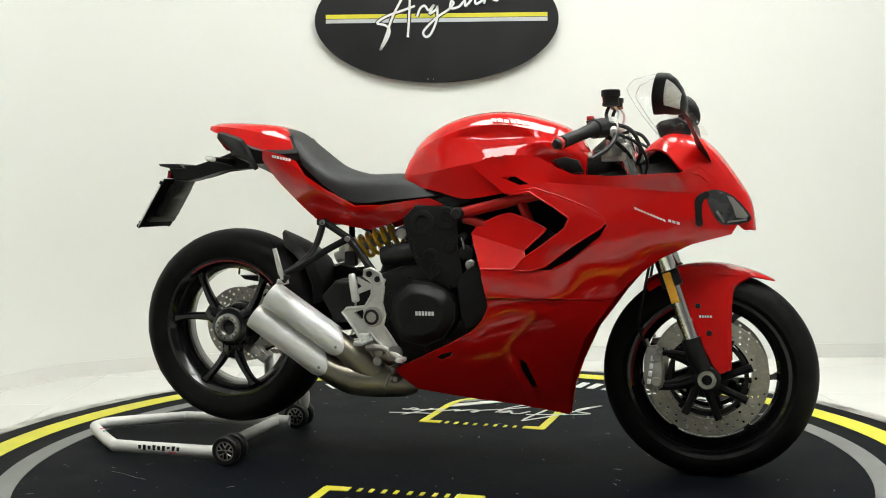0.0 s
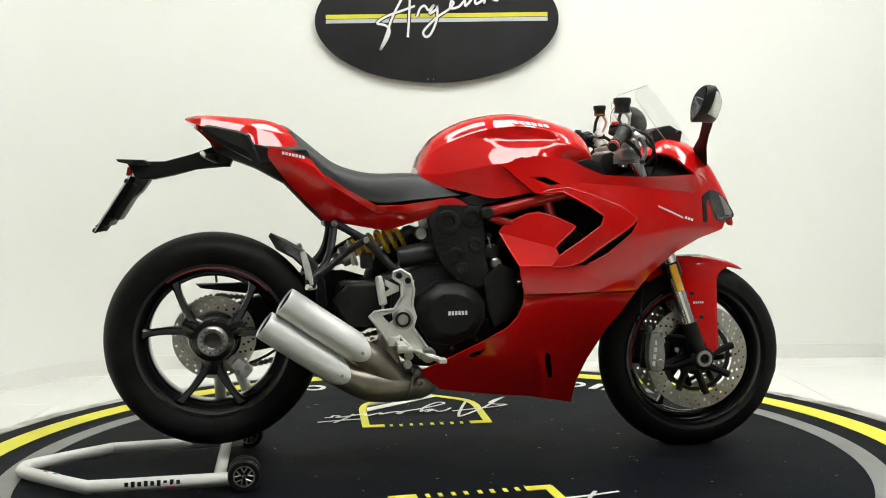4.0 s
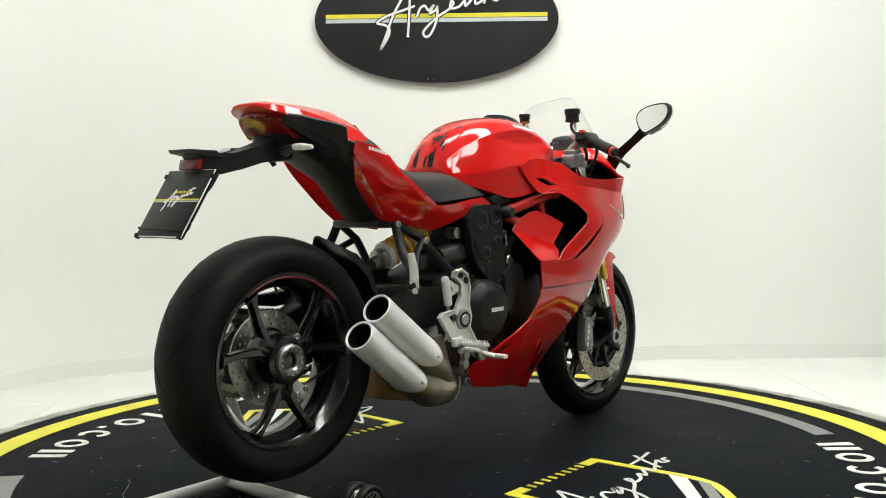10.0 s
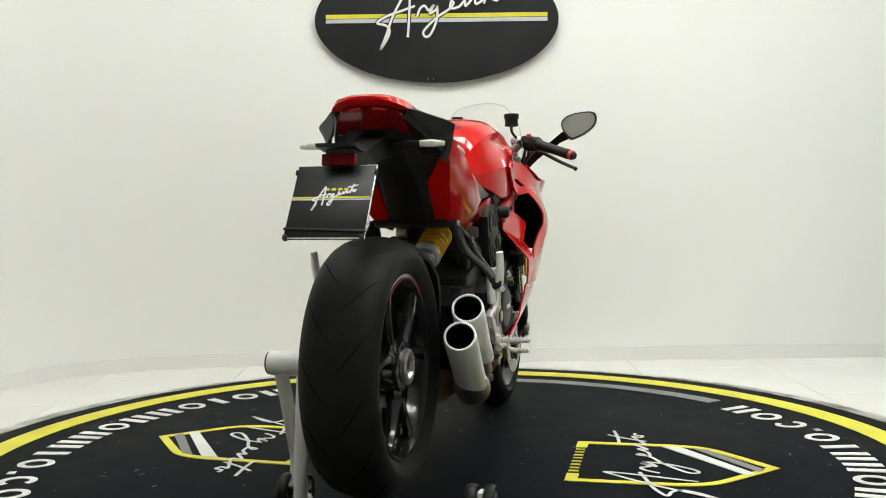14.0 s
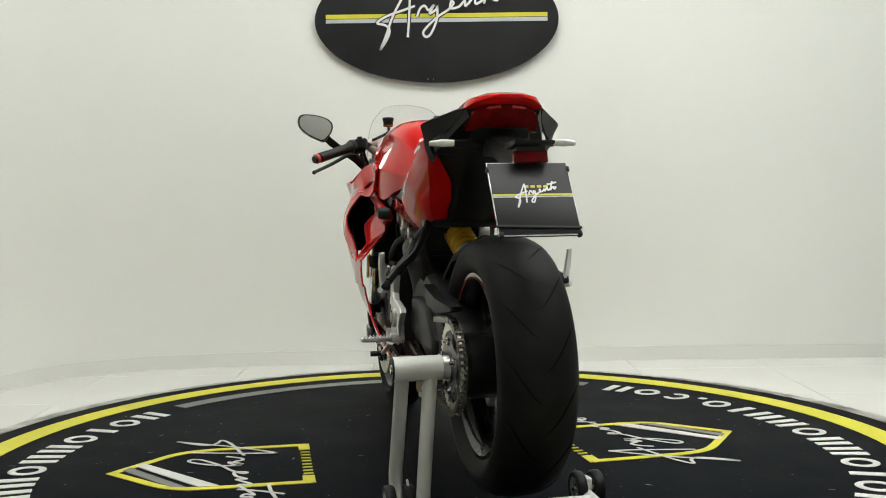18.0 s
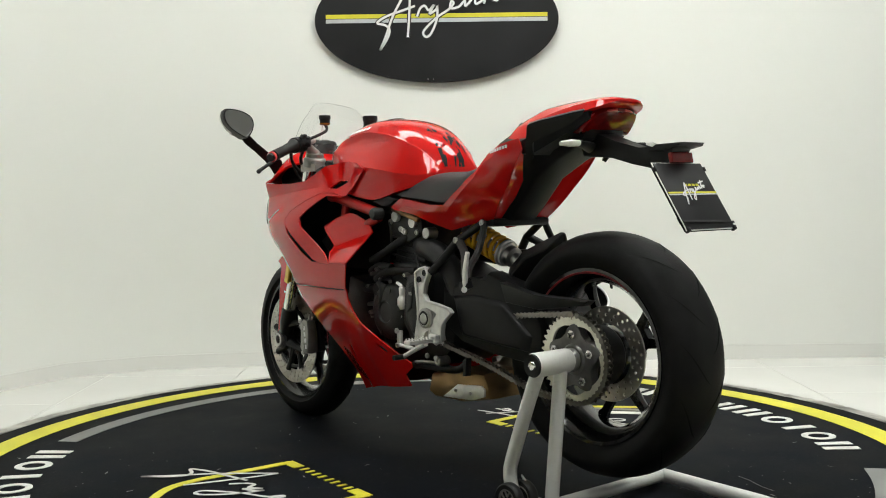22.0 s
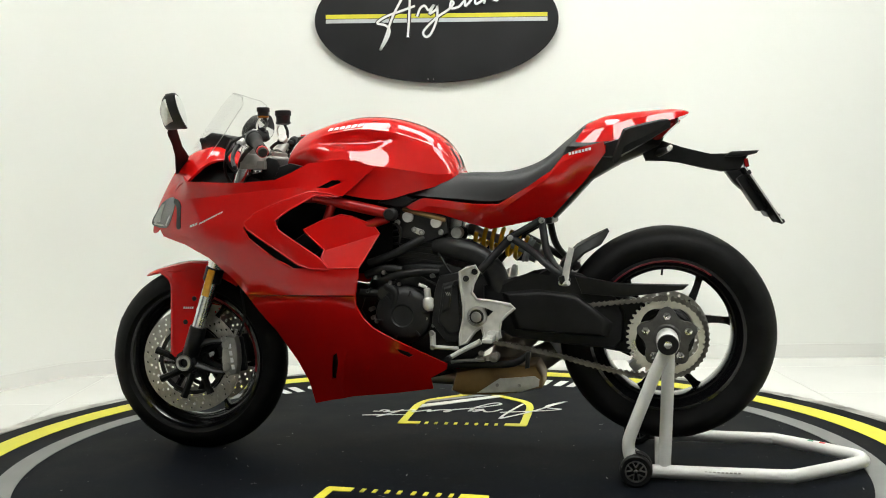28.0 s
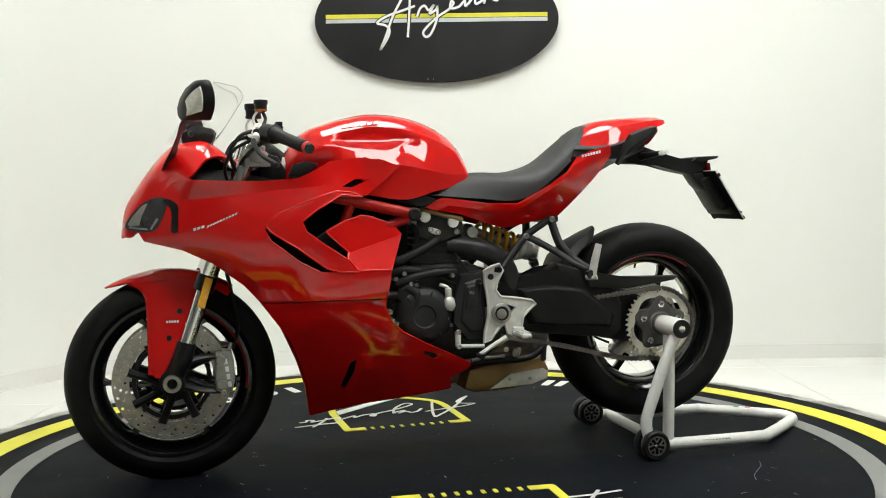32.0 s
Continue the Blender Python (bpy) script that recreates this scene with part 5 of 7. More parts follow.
# mirrors
HEAD_SHAPE = rounded([(-0.064, 0.015), (-0.049, 0.033), (-0.012, 0.046), (0.035, 0.050), (0.058, 0.044), (0.066, 0.024), (0.060, 0.0), (0.036, -0.023), (0.004, -0.040), (-0.024, -0.049), (-0.047, -0.032), (-0.062, -0.008)], 3)
for s, cx, cy, cz in ((-1, 0.703, -0.335, 1.046), (1, 0.707, 0.318, 1.052)):
    def ring(x, f, inward=0.0, drop=0.0):
        return [(cx + x - (0.12 if s < 0 else 0.28) * u * f + 0.24 * v * f, cy + s * (u * f - inward), cz + v * f - drop) for u, v in HEAD_SHAPE]
    mirror = on_bike("mirror", loft([ring(-0.016, 0.955), ring(-0.019, 0.985), ring(-0.012, 1.0), ring(0.008, 0.97, 0.001, 0.001), ring(0.024, 0.86, 0.007, 0.008), ring(0.038, 0.66, 0.016, 0.018), ring(0.048, 0.42, 0.026, 0.028), ring(0.052, 0.22, 0.033, 0.034)]), PLASTIC, "black rear-view mirror on a raked stem")
    part("mirror_glass", loft([ring(-0.0205, 0.90), ring(-0.0175, 0.90)]), MIRROR, mirror, "reflecting mirror glass", 20)
    blade = []
    for px, py, pz, a, b in ((0.728, cy + s * -0.030, cz - 0.020, 0.026, 0.016), (0.748, s * 0.262, 1.006, 0.021, 0.012), (0.757, s * 0.222, 0.978, 0.018, 0.010), (0.772, s * 0.170, 0.945, 0.020, 0.010), (0.783, s * 0.135, 0.922, 0.030, 0.012), (0.788, s * 0.116, 0.906, 0.036, 0.013)):
        blade.append([(px + 0.62 * a * math.cos(q), py + s * b * math.sin(q) * 0.8, pz - 0.76 * a * math.cos(q) + 0.5 * b * math.sin(q)) for q in (2 * math.pi * i / 14 for i in range(14))])
    part("mirror_stem", loft(blade), PLASTIC, mirror, smooth=50)
    shell = [ring(0.010, 0.965, 0.001, 0.001), ring(0.024, 0.86, 0.007, 0.008), ring(0.034, 0.73, 0.013, 0.015), ring(0.041, 0.58, 0.020, 0.022)]
    arc = [i for i, (u, v) in enumerate(HEAD_SHAPE) if u > 0.022 and v < 0.032]
    part("indicator_lens", loft([[(x + 0.003, y + s * 0.003, z) for x, y, z in (r[i] for r in shell)] + [(x - 0.002, y - s * 0.002, z) for x, y, z in (r[i] for r in shell[::-1])] for i in arc]), LENS_CLEAR, mirror, "clear indicator lens")


# ---- bars and controls ----
def rod(p0, p1, profile, segs=20, caps=True):
    """A turned part along the line from p0 to p1; profile of (radius, share of the length)."""
    p0, p1 = Vector(p0), Vector(p1)
    d = p1 - p0
    b = lathe([(r, u * d.length) for r, u in profile], (0, 0, 0), "Z", segs, caps=caps)
    b.transform(Matrix.Translation(p0) @ d.to_track_quat("Z", "Y").to_matrix().to_4x4())
    return b


on_bike("top_yoke", sheet([(0.515, -0.12), (0.585, -0.145), (0.610, -0.10), (0.600, -0.04), (0.615, 0.0), (0.600, 0.04), (0.610, 0.10), (0.585, 0.145), (0.515, 0.13), (0.53, 0.05), (0.515, 0.0), (0.53, -0.05)], 0.888, 0.912), CALIPER, "cast grey aluminium top yoke")
# Added block that closes the dark gap between fork clamps and tank.
on_bike("yoke_filler", slab([(0.470, 0.850), (0.535, 0.850), (0.545, 0.905), (0.520, 0.925), (0.490, 0.918), (0.468, 0.880)], -0.085, 0.085, 0.006), PLASTIC, "black filler block in the dark gap behind the top yoke")
on_bike("steering_nut", lathe([(0.0, 0.912), (0.022, 0.912), (0.022, 0.926), (0.016, 0.930), (0.0, 0.930)], (0.56, 0, 0), "Z", 20), STEEL)
for s in (-1, 1):
    e, q = Vector((0.436, s * 0.340, 0.930)), Vector((0.508, s * 0.215, 0.972))
    h = Vector((0.556, s * 0.118, 0.985))
    bar = on_bike("handlebar", rod(q, h, [(0.011, -0.2), (0.011, 1.0)]), BLACK, "black clip-on handlebar")
    part("bar_clamp", rod((0.562, s * 0.105, 0.900), (0.555, s * 0.105, 0.950), [(0.030, 0.0), (0.039, 0.04), (0.039, 0.58), (0.035, 0.68), (0.030, 0.70), (0.030, 0.94), (0.026, 1.0), (0.018, 1.0), (0.015, 0.85), (0.0, 0.85)], 32), CALIPER, bar, "grey fork-top clamp")
    part("clamp_arm", tube([(0.556, s * 0.105, 0.944), (0.552, s * 0.125, 0.962), (0.545, s * 0.150, 0.980)], [0.020, 0.016, 0.014], 12, 4), CALIPER, bar)
    part("clamp_bolt", lathe([(0.0, 0.957), (0.006, 0.957), (0.009, 0.953), (0.009, 0.944), (0.0, 0.944)], (0.555, s * 0.105, 0), "Z", 6), CHROME, bar)
    part("grip", rod(e, q, [(0.014, 0.07), (0.0175, 0.09), (0.0165, 0.5), (0.0175, 0.92), (0.022, 0.96), (0.022, 1.0)]), HOSE, bar, "black rubber grip")
    part("bar_end", rod(e - (q - e).normalized() * 0.014, q, [(0.004, 0), (0.012, 0.005), (0.0145, 0.04), (0.0145, 0.14), (0.012, 0.15)]), BLACK, bar, "black bar end")
    part("bar_end_ring", rod(e - (q - e).normalized() * 0.014, q, [(0.0140, 0.055), (0.0165, 0.06), (0.0165, 0.125), (0.0140, 0.13)]), DECAL_RED, bar, "red anodised ring")
    part("switchgear", rod(q - (h - q) * 0.05, h, [(0.019, 0), (0.026, 0.05), (0.027, 0.45), (0.020, 0.52)]), PLASTIC, bar, "black switch housing")
    part("switch", box((0.495, s * 0.185, 1.003), (0.020, 0.016, 0.012), 0.003), DECAL_RED if s < 0 else PLASTIC, bar)
    part("lever", tube([(0.556, s * 0.165, 0.972), (0.566, s * 0.215, 0.950), (0.552, s * 0.280, 0.915), (0.520, s * 0.340, 0.888)], [0.009, 0.007, 0.006, 0.006], 8, 5), BLACK, bar, "black hand lever")
    part("lever_ball", lathe([(0.0, -0.008), (0.006, -0.005), (0.008, 0.0), (0.006, 0.005), (0.0, 0.008)], (0.518, s * 0.343, 0.886), "Y", 12), BLACK, bar)
    part("master_cylinder", rod((0.545, s * 0.115, 0.998), (0.560, s * 0.205, 0.962), [(0.013, 0), (0.015, 0.05), (0.015, 0.6), (0.010, 0.7), (0.010, 1.0)]), ALU, bar, "silver master cylinder")
    r, hh = (0.0245, 0.044) if s < 0 else (0.0185, 0.032)
    px_, py_, pz_ = (0.541, -0.116, 1.040) if s < 0 else (0.534, 0.077, 1.046)
    res = on_bike("fluid_reservoir", lathe([(0.0, 0), (r * 0.9, 0), (r * 0.95, hh * 0.55), (r, hh * 0.6), (r * 1.08, hh * 0.62), (r * 1.08, hh * 0.95), (r, hh), (0.0, hh)], (px_, py_, pz_), "Z", 24), PLASTIC, "black brake fluid reservoir with ribbed cap")
    part("reservoir_glass", lathe([(r * 0.6, -0.002), (r * 0.98, 0.001), (r * 0.98, hh * 0.18), (r * 0.6, hh * 0.2)], (px_, py_, pz_), "Z", 20), HOSE if s < 0 else FLUID, res)
    part("reservoir_bracket", tube([(px_ + 0.01, py_, pz_), (px_ + 0.022, py_ - s * 0.0, pz_ - 0.022), (px_ + 0.012, py_ + s * 0.012, pz_ - 0.052)], 0.0045, 8, 4, flat=0.6), ALU, res, "silver bracket")
    part("reservoir_hose", tube([(px_ - 0.004, py_, pz_), (px_ - 0.012, py_ + s * 0.004, pz_ - 0.022), (0.535, s * 0.135, 0.998)], 0.005, 8, 5), HOSE, res)
    part("switch_plate", box((0.500, s * 0.178, 0.985), (0.026, 0.040, 0.034), 0.006, (0, 15, s * -28)), PLASTIC, bar)
    for dx, dz in ((0.0, 0.010), (-0.003, -0.004), (0.004, -0.014)):
        part("switch", box((0.486 + dx, s * 0.176, 0.985 + dz), (0.006, 0.012, 0.006), 0.0015, (0, 15, s * -28)), PLASTIC if dz else DECAL_RED, bar)
    part("lever_perch", box((0.545, s * 0.172, 0.978), (0.030, 0.036, 0.024), 0.006, (0, 0, s * -30)), BLACK, bar)
    part("lever_bolt", lathe([(0.0, 0.994), (0.005, 0.994), (0.006, 0.991), (0.006, 0.985), (0.0, 0.985)], (0.552, s * 0.172, 0), "Z", 8), STEEL, bar)
    on_bike("cable", tube([(0.545, s * 0.130, 0.990), (0.600, s * 0.165, 0.970), (0.625, s * 0.150, 0.915), (0.60, s * 0.10, 0.86)], 0.0055, 8, 6), HOSE)
    on_bike("cable", tube([(0.52, s * 0.17, 0.965), (0.575, s * 0.15, 0.925), (0.60, s * 0.11, 0.88), (0.58, s * 0.07, 0.82)], 0.006, 8, 5), HOSE, "black control cable")
    on_bike("cable", tube([(0.555, s * 0.20, 0.965), (0.62, s * 0.16, 0.93), (0.64, s * 0.12, 0.87), (0.60, s * 0.08, 0.80)], 0.0045, 8, 5), HOSE)

# ---- front fork and brakes ----
for s in (-1, 1):
    y = s * 0.103
    fork = on_bike("fork", rod((0.566, y, 0.955), (0.706, y, 0.545), [(0.024, 0), (0.0265, 0.02), (0.0265, 0.98), (0.022, 1.0)], 24), CHROME, "steel upside-down fork leg")
    part("fork_slider", rod((0.700, y, 0.565), (0.768, y, 0.360), [(0.0215, 0), (0.0215, 1.0)], 24), CHROME, fork, "polished fork slider")
    part("fork_guard", rod((0.692, y, 0.586), (0.707, y, 0.542), [(0.027, 0), (0.0285, 0.05), (0.0285, 0.95), (0.026, 1.0)], 24), BLACK, fork, "black fork seal collar")
    part("fork_foot", tube([(0.755, y, 0.400), (0.769, y, 0.352), (0.788, y * 0.95, 0.310), (0.802, y * 0.92, 0.285)], [0.026, 0.028, 0.025, 0.024], 14, 5), BLACK, fork, "black fork foot")
    part("caliper_bracket", tube([(0.758, y, 0.345), (0.710, s * 0.092, 0.355), (0.665, s * 0.085, 0.352)], [0.016, 0.011, 0.010], 8, 4, flat=0.6), BLACK, fork)
    part("caliper_bracket", tube([(0.780, y, 0.285), (0.720, s * 0.092, 0.262), (0.660, s * 0.085, 0.255)], [0.018, 0.012, 0.010], 8, 4, flat=0.6), BLACK, fork)
    part("axle_boss", lathe([(0.0, s * 0.070), (0.036, s * 0.072), (0.036, s * 0.112), (0.030, s * 0.116), (0.0, s * 0.116)], (FX, 0, FZ), "Y", 24), BLACK, fork)
    part("axle_nut", lathe([(0.014, s * 0.100), (0.014, s * 0.122), (0.015, s * 0.128), (0.024, s * 0.128), (0.0255, s * 0.122), (0.0255, s * 0.108)], (FX, 0, FZ), "Y", 24, caps=False), STEEL, fork, "steel axle ring")
    shape = [(0.634, 0.372), (0.660, 0.376), (0.676, 0.360), (0.682, 0.300), (0.678, 0.256), (0.660, 0.244), (0.632, 0.250), (0.624, 0.286), (0.626, 0.340)]
    cal = on_bike("brake_caliper", slab(shape, s * 0.070, s * 0.106, 0.006, taper=0.93), CALIPER, "grey cast brake caliper")
    for z, dx in ((0.345, 0.0), (0.275, -0.002)):
        part("piston_boss", lathe([(0.0, s * 0.109), (0.012, s * 0.109), (0.015, s * 0.104), (0.015, s * 0.090), (0.0, s * 0.090)], (0.664 + dx, 0, z), "Y", 18), CALIPER, cal, "round piston boss")
    part("bleed_nipple", tube([(0.640, s * 0.090, 0.372), (0.634, s * 0.092, 0.392)], 0.005, 8), STEEL, cal)
    part("caliper_rear", box((0.645, s * 0.048, 0.308), (0.042, 0.022, 0.11), 0.006, (0, 8, 0)), BLACK, cal)
    for k in (-0.036, -0.012, 0.012, 0.036):
        part("caliper_bar", box((0.646 + k * 0.14, s * 0.1065, 0.308 + k * 0.9), (0.010, 0.002, 0.015), 0.0008, (0, 8, 0)), WHITE, cal)
    for k in (-0.05, 0.05):
        part("bolt", bolt((0.665 + k * 0.14, s * 0.104, 0.308 + k * 1.1), 0.008, 0.008, sign=s), STEEL, cal)
    on_bike("reflector", box((0.7035, s * 0.134, 0.540), (0.023, 0.010, 0.086), 0.003, (0, -17.6, 0)), AMBER, "amber side reflector")
    on_bike("brake_hose", tube([(0.630, s * 0.080, 0.370), (0.612, s * 0.075, 0.43), (0.625, s * 0.07, 0.52), (0.640, s * 0.06, 0.60)], 0.004, 8, 5), HOSE, "black brake hose")
on_bike("bottom_yoke", box((0.655, 0, 0.660), (0.075, 0.25, 0.045), 0.010, (0, -17.6, 0)), BLACK, "black bottom yoke")
on_bike("radiator", box((0.430, 0, 0.500), (0.045, 0.22, 0.28), 0.008, (0, 12, 0)), BLACK, "black radiator behind the front wheel")
on_bike("belly_liner", slab([(0.38, 0.175), (0.395, 0.28), (0.36, 0.36), (0.10, 0.30), (-0.05, 0.26), (0.10, 0.22), (0.30, 0.19)], -0.028, 0.028, 0.006), PLASTIC, "black keel inside the fairing")

# ---- plate holder ----
HANG = [(-0.912, 0.913), (-0.892, 0.909), (-0.801, 0.903), (-0.726, 0.929), (-0.640, 0.960), (-0.600, 0.940), (-0.620, 0.893), (-0.718, 0.893), (-0.785, 0.869), (-0.836, 0.858), (-0.885, 0.862)]
hanger = on_bike("plate_holder", slab(HANG, -0.034, 0.034, 0.006), PLASTIC, "long black plate holder arm")
part("plate_light_cover", slab([(-0.935, 0.916), (-0.930, 0.908), (-0.880, 0.898), (-0.84, 0.90), (-0.86, 0.914)], -0.046, 0.046, 0.003), PLASTIC, hanger)
part("plate_bracket", slab([(-0.884, 0.862), (-0.845, 0.858), (-0.868, 0.825), (-0.902, 0.795), (-0.922, 0.792)], -0.035, 0.035, 0.004), PLASTIC, hanger)
part("rear_reflector", box((-0.902, 0.002, 0.881), (0.012, 0.078, 0.025), 0.002, (0, 12, 0)), LENS_RED, hanger, "red rear reflector")


def plate():
    """The display plate: u to its left, v up the slope, out of its face."""
    top, low = Vector((-0.893, 0.008, 0.868)), Vector((-0.993, 0.008, 0.714))
    v = (top - low).normalized()
    u = Vector((0, -1, 0))
    n = u.cross(v)
    if n.x > 0:
        n = -n
    m = Matrix((( *u, 0), (*v, 0), (*n, 0), (0, 0, 0, 1))).transposed()
    m.translation = (top + low) / 2
    h = (top - low).length / 2
    def lay(bm):
        bm.transform(m)
        return bm
    root = on_bike("display_plate", lay(box((0, 0, -0.005), (0.181, 2 * h, 0.007), 0.002)), GROOVE, "black display plate at the rear")
    part("plate_edge", lay(box((0, 0, -0.0005), (0.1835, 2 * h + 0.002, 0.0024), 0.0008)), LENS_CLEAR, root, "clear acrylic edge")
    part("plate_face", lay(box((0, 0, 0.001), (0.179, 2 * h - 0.003, 0.0026), 0.0006)), SIGN_BLACK, root, "black plate face")
    part("stripe", lay(box((0, 0.008, 0.0026), (0.178, 0.0042, 0.0012), 0)), MAT_YELLOW, root, "yellow stripe", 0)
    part("stripe", lay(box((0, 0.003, 0.0026), (0.178, 0.003, 0.0010), 0)), GREY_BAR, root, "grey stripe", 0)
    part("plate_bracket", lay(box((0, 0.02, -0.022), (0.105, 0.115, 0.026), 0.006)), PLASTIC, root, "black bracket behind the plate")
    part("plate_bracket", lay(box((0, -0.055, -0.014), (0.150, 0.020, 0.014), 0.003)), PLASTIC, root)
    for c in SWASH:
        part("flourish", lay(ribbon([(x * 0.10 + 0.005, y * 0.125 + 0.004) for x, y in c], 0.0034, 0.0034, 0.0042)), WHITE, root, "white flourish stroke", 0)
    for i in range(4):
        part("bar", lay(box((-0.012 + i * 0.0145, 0.029, 0.0026), (0.010, 0.006, 0.001), 0)), MAT_YELLOW, root, "yellow bar", 0)
    part("strap", lay(box((0, -h + 0.018, 0.0042), (0.186, 0.006, 0.003), 0.0012, (0, 0, -2))), HOSE, root, "black rubber strap")
    for k in (-1, 1):
        part("clip", lay(box((k * 0.086, -h + 0.001, 0.0), (0.010, 0.012, 0.014), 0.003)), HOSE, root)
        part("clip", lay(box((k * 0.091, h - 0.018, 0.0), (0.006, 0.012, 0.012), 0.002)), HOSE, root)


plate()
for s in (-1, 1):
    ind = on_bike("indicator", tube([(-0.660, s * 0.050, 0.915), (-0.680, s * 0.095, 0.920), (-0.688, s * 0.128, 0.923)], [0.016, 0.011, 0.009], 10, 4, flat=0.7), PLASTIC, "rear indicator on a black stalk")
    part("indicator_lens", tube([(-0.688, s * 0.122, 0.923), (-0.686, s * 0.152, 0.923), (-0.682, s * 0.181, 0.922)], [0.009, 0.0105, 0.006], 10, 5, flat=0.75), LENS_CLEAR, ind, "clear indicator lens")

# ---- frame ----
for s in (-1, 1):
    y = s * 0.155
    on_bike("frame_tube", tube([(0.115, y, 0.748), (0.345, y * 1.02, 0.800)], 0.0165, 12), RED_FRAME, "red trellis frame tube")
    on_bike("frame_tube", tube([(0.290, y, 0.788), (0.318, y * 0.95, 0.715), (0.335, y * 0.9, 0.66)], 0.014, 12), RED_FRAME)
    on_bike("frame_tube", tube([(0.125, y * 0.95, 0.735), (0.25, y * 0.92, 0.695), (0.345, y * 0.9, 0.66)], 0.014, 12), RED_FRAME)
    on_bike("frame_tube", tube([(0.345, y, 0.80), (0.45, s * 0.11, 0.80), (0.55, s * 0.05, 0.81)], 0.016, 12), RED_FRAME)
    on_bike("frame_cap", lathe([(0.0, s * 0.185), (0.014, s * 0.184), (0.019, s * 0.178), (0.020, s * 0.150), (0.0, s * 0.150)], (0.112, 0, 0.747), "Y", 20), HOSE, "black rubber frame cap")
    # rear hanger of the passenger footrest
    hang = on_bike("footrest_hanger", tube([(-0.326, s * 0.112, 0.726), (-0.340, s * 0.150, 0.650), (-0.365, s * 0.205, 0.605), (-0.398, s * 0.238, 0.575)], [0.013, 0.013, 0.012, 0.013], 10, 5, flat=0.75), PLASTIC, "black passenger footrest hanger")
    part("hanger_arm", tube([(-0.237, s * 0.132, 0.676), (-0.300, s * 0.165, 0.640), (-0.360, s * 0.215, 0.595), (-0.398, s * 0.238, 0.575)], 0.012, 10, 5, flat=0.75), PLASTIC, hang)
    part("hanger_arm", tube([(-0.326, s * 0.112, 0.726), (-0.237, s * 0.132, 0.676)], 0.011, 10), PLASTIC, hang)
    part("hanger_arm", tube([(-0.237, s * 0.132, 0.676), (-0.195, s * 0.145, 0.630), (-0.150, s * 0.165, 0.580)], 0.012, 10, 4), PLASTIC, hang)
    for x, z, yy in ((-0.326, 0.724, 0.122), (-0.237, 0.675, 0.142)):
        part("bolt", bolt((x, s * yy, z), 0.009, 0.006, sign=s), STEEL, hang)
    peg = on_bike("passenger_footrest", box((-0.400, s * 0.246, 0.565), (0.030, 0.026, 0.024), 0.005, (0, 20, 0)), BLACK, "folded passenger footrest")
    part("footrest_bar", tube([(-0.402, s * 0.250, 0.562), (-0.409, s * 0.256, 0.605), (-0.421, s * 0.257, 0.652)], [0.013, 0.012, 0.010], 10, 4, flat=0.6), ALU, peg, "silver folded footrest bar")
    part("footrest_clevis", tube([(-0.388, s * 0.240, 0.555), (-0.400, s * 0.252, 0.553), (-0.412, s * 0.262, 0.556)], 0.008, 8, 3), ALU, peg)
on_bike("subframe_bridge", box((-0.330, 0, 0.724), (0.050, 0.214, 0.022), 0.007), BLACK, "black subframe bridge under the tail")
on_bike("airbox", slab([(-0.05, 0.735), (0.10, 0.745), (0.40, 0.76), (0.46, 0.86), (0.10, 0.86), (-0.05, 0.80), (-0.30, 0.79), (-0.31, 0.745)], -0.112, 0.112, 0.01), PLASTIC, "black airbox under the tank")

# ---- engine ----
case = on_bike("crankcase", slab([(-0.175, 0.560), (-0.06, 0.600), (0.10, 0.600), (0.19, 0.560), (0.225, 0.460), (0.160, 0.350), (0.04, 0.290), (-0.10, 0.300), (-0.185, 0.360), (-0.200, 0.470)], -0.115, 0.115, 0.015), ENGINE, "black engine crankcase")
on_bike("cylinder", box((0.030, 0, 0.660), (0.150, 0.200, 0.200), 0.012, (0, -8, 0)), ENGINE, "black upright engine cylinder")
for i in range(7):
    on_bike("cooling_fin", box((0.030 + 0.0025 * i, 0, 0.590 + i * 0.019), (0.168, 0.215, 0.005), 0.001, (0, -8, 0)), ENGINE)
on_bike("cylinder", box((0.290, 0, 0.440), (0.20, 0.20, 0.170), 0.012, (0, -12, 0)), ENGINE, "black forward engine cylinder")

# right side
COVER = [(0.026, 0.551), (-0.039, 0.552), (-0.095, 0.512), (-0.106, 0.440), (-0.070, 0.376), (0.007, 0.362), (0.070, 0.386), (0.102, 0.435), (0.106, 0.490), (0.075, 0.530)]
clutch = on_bike("clutch_cover", slab(COVER, -0.110, -0.172, 0.004, taper=0.97), PLASTIC, "angular black clutch cover")
cx0, cz0 = 0.0, 0.458
part("cover_face", slab([(cx0 + (x - cx0) * 0.95, cz0 + (z - cz0) * 0.95) for x, z in COVER], -0.170, -0.196, 0.004, taper=0.66), PLASTIC, clutch, "raised faceted cover face")
for i, (x, z) in enumerate(COVER):
    part("bolt", bolt((cx0 + (x - cx0) * 1.09, -0.150, cz0 + (z - cz0) * 1.09), 0.006, 0.008, sign=-1), BLACK, clutch)
for a, b in bar_row(-0.010, 0.048, 6):
    part("decal_bar", box(((a + b) / 2, -0.1968, 0.463), (b - a, 0.0012, 0.012), 0), WHITE, clutch, "white lettering bar", 0)
BELT = [(-0.062, 0.735), (-0.020, 0.775), (0.030, 0.765), (0.098, 0.772), (0.110, 0.740), (0.102, 0.650), (0.128, 0.548), (0.090, 0.530), (0.028, 0.549), (-0.020, 0.600), (-0.036, 0.640)]
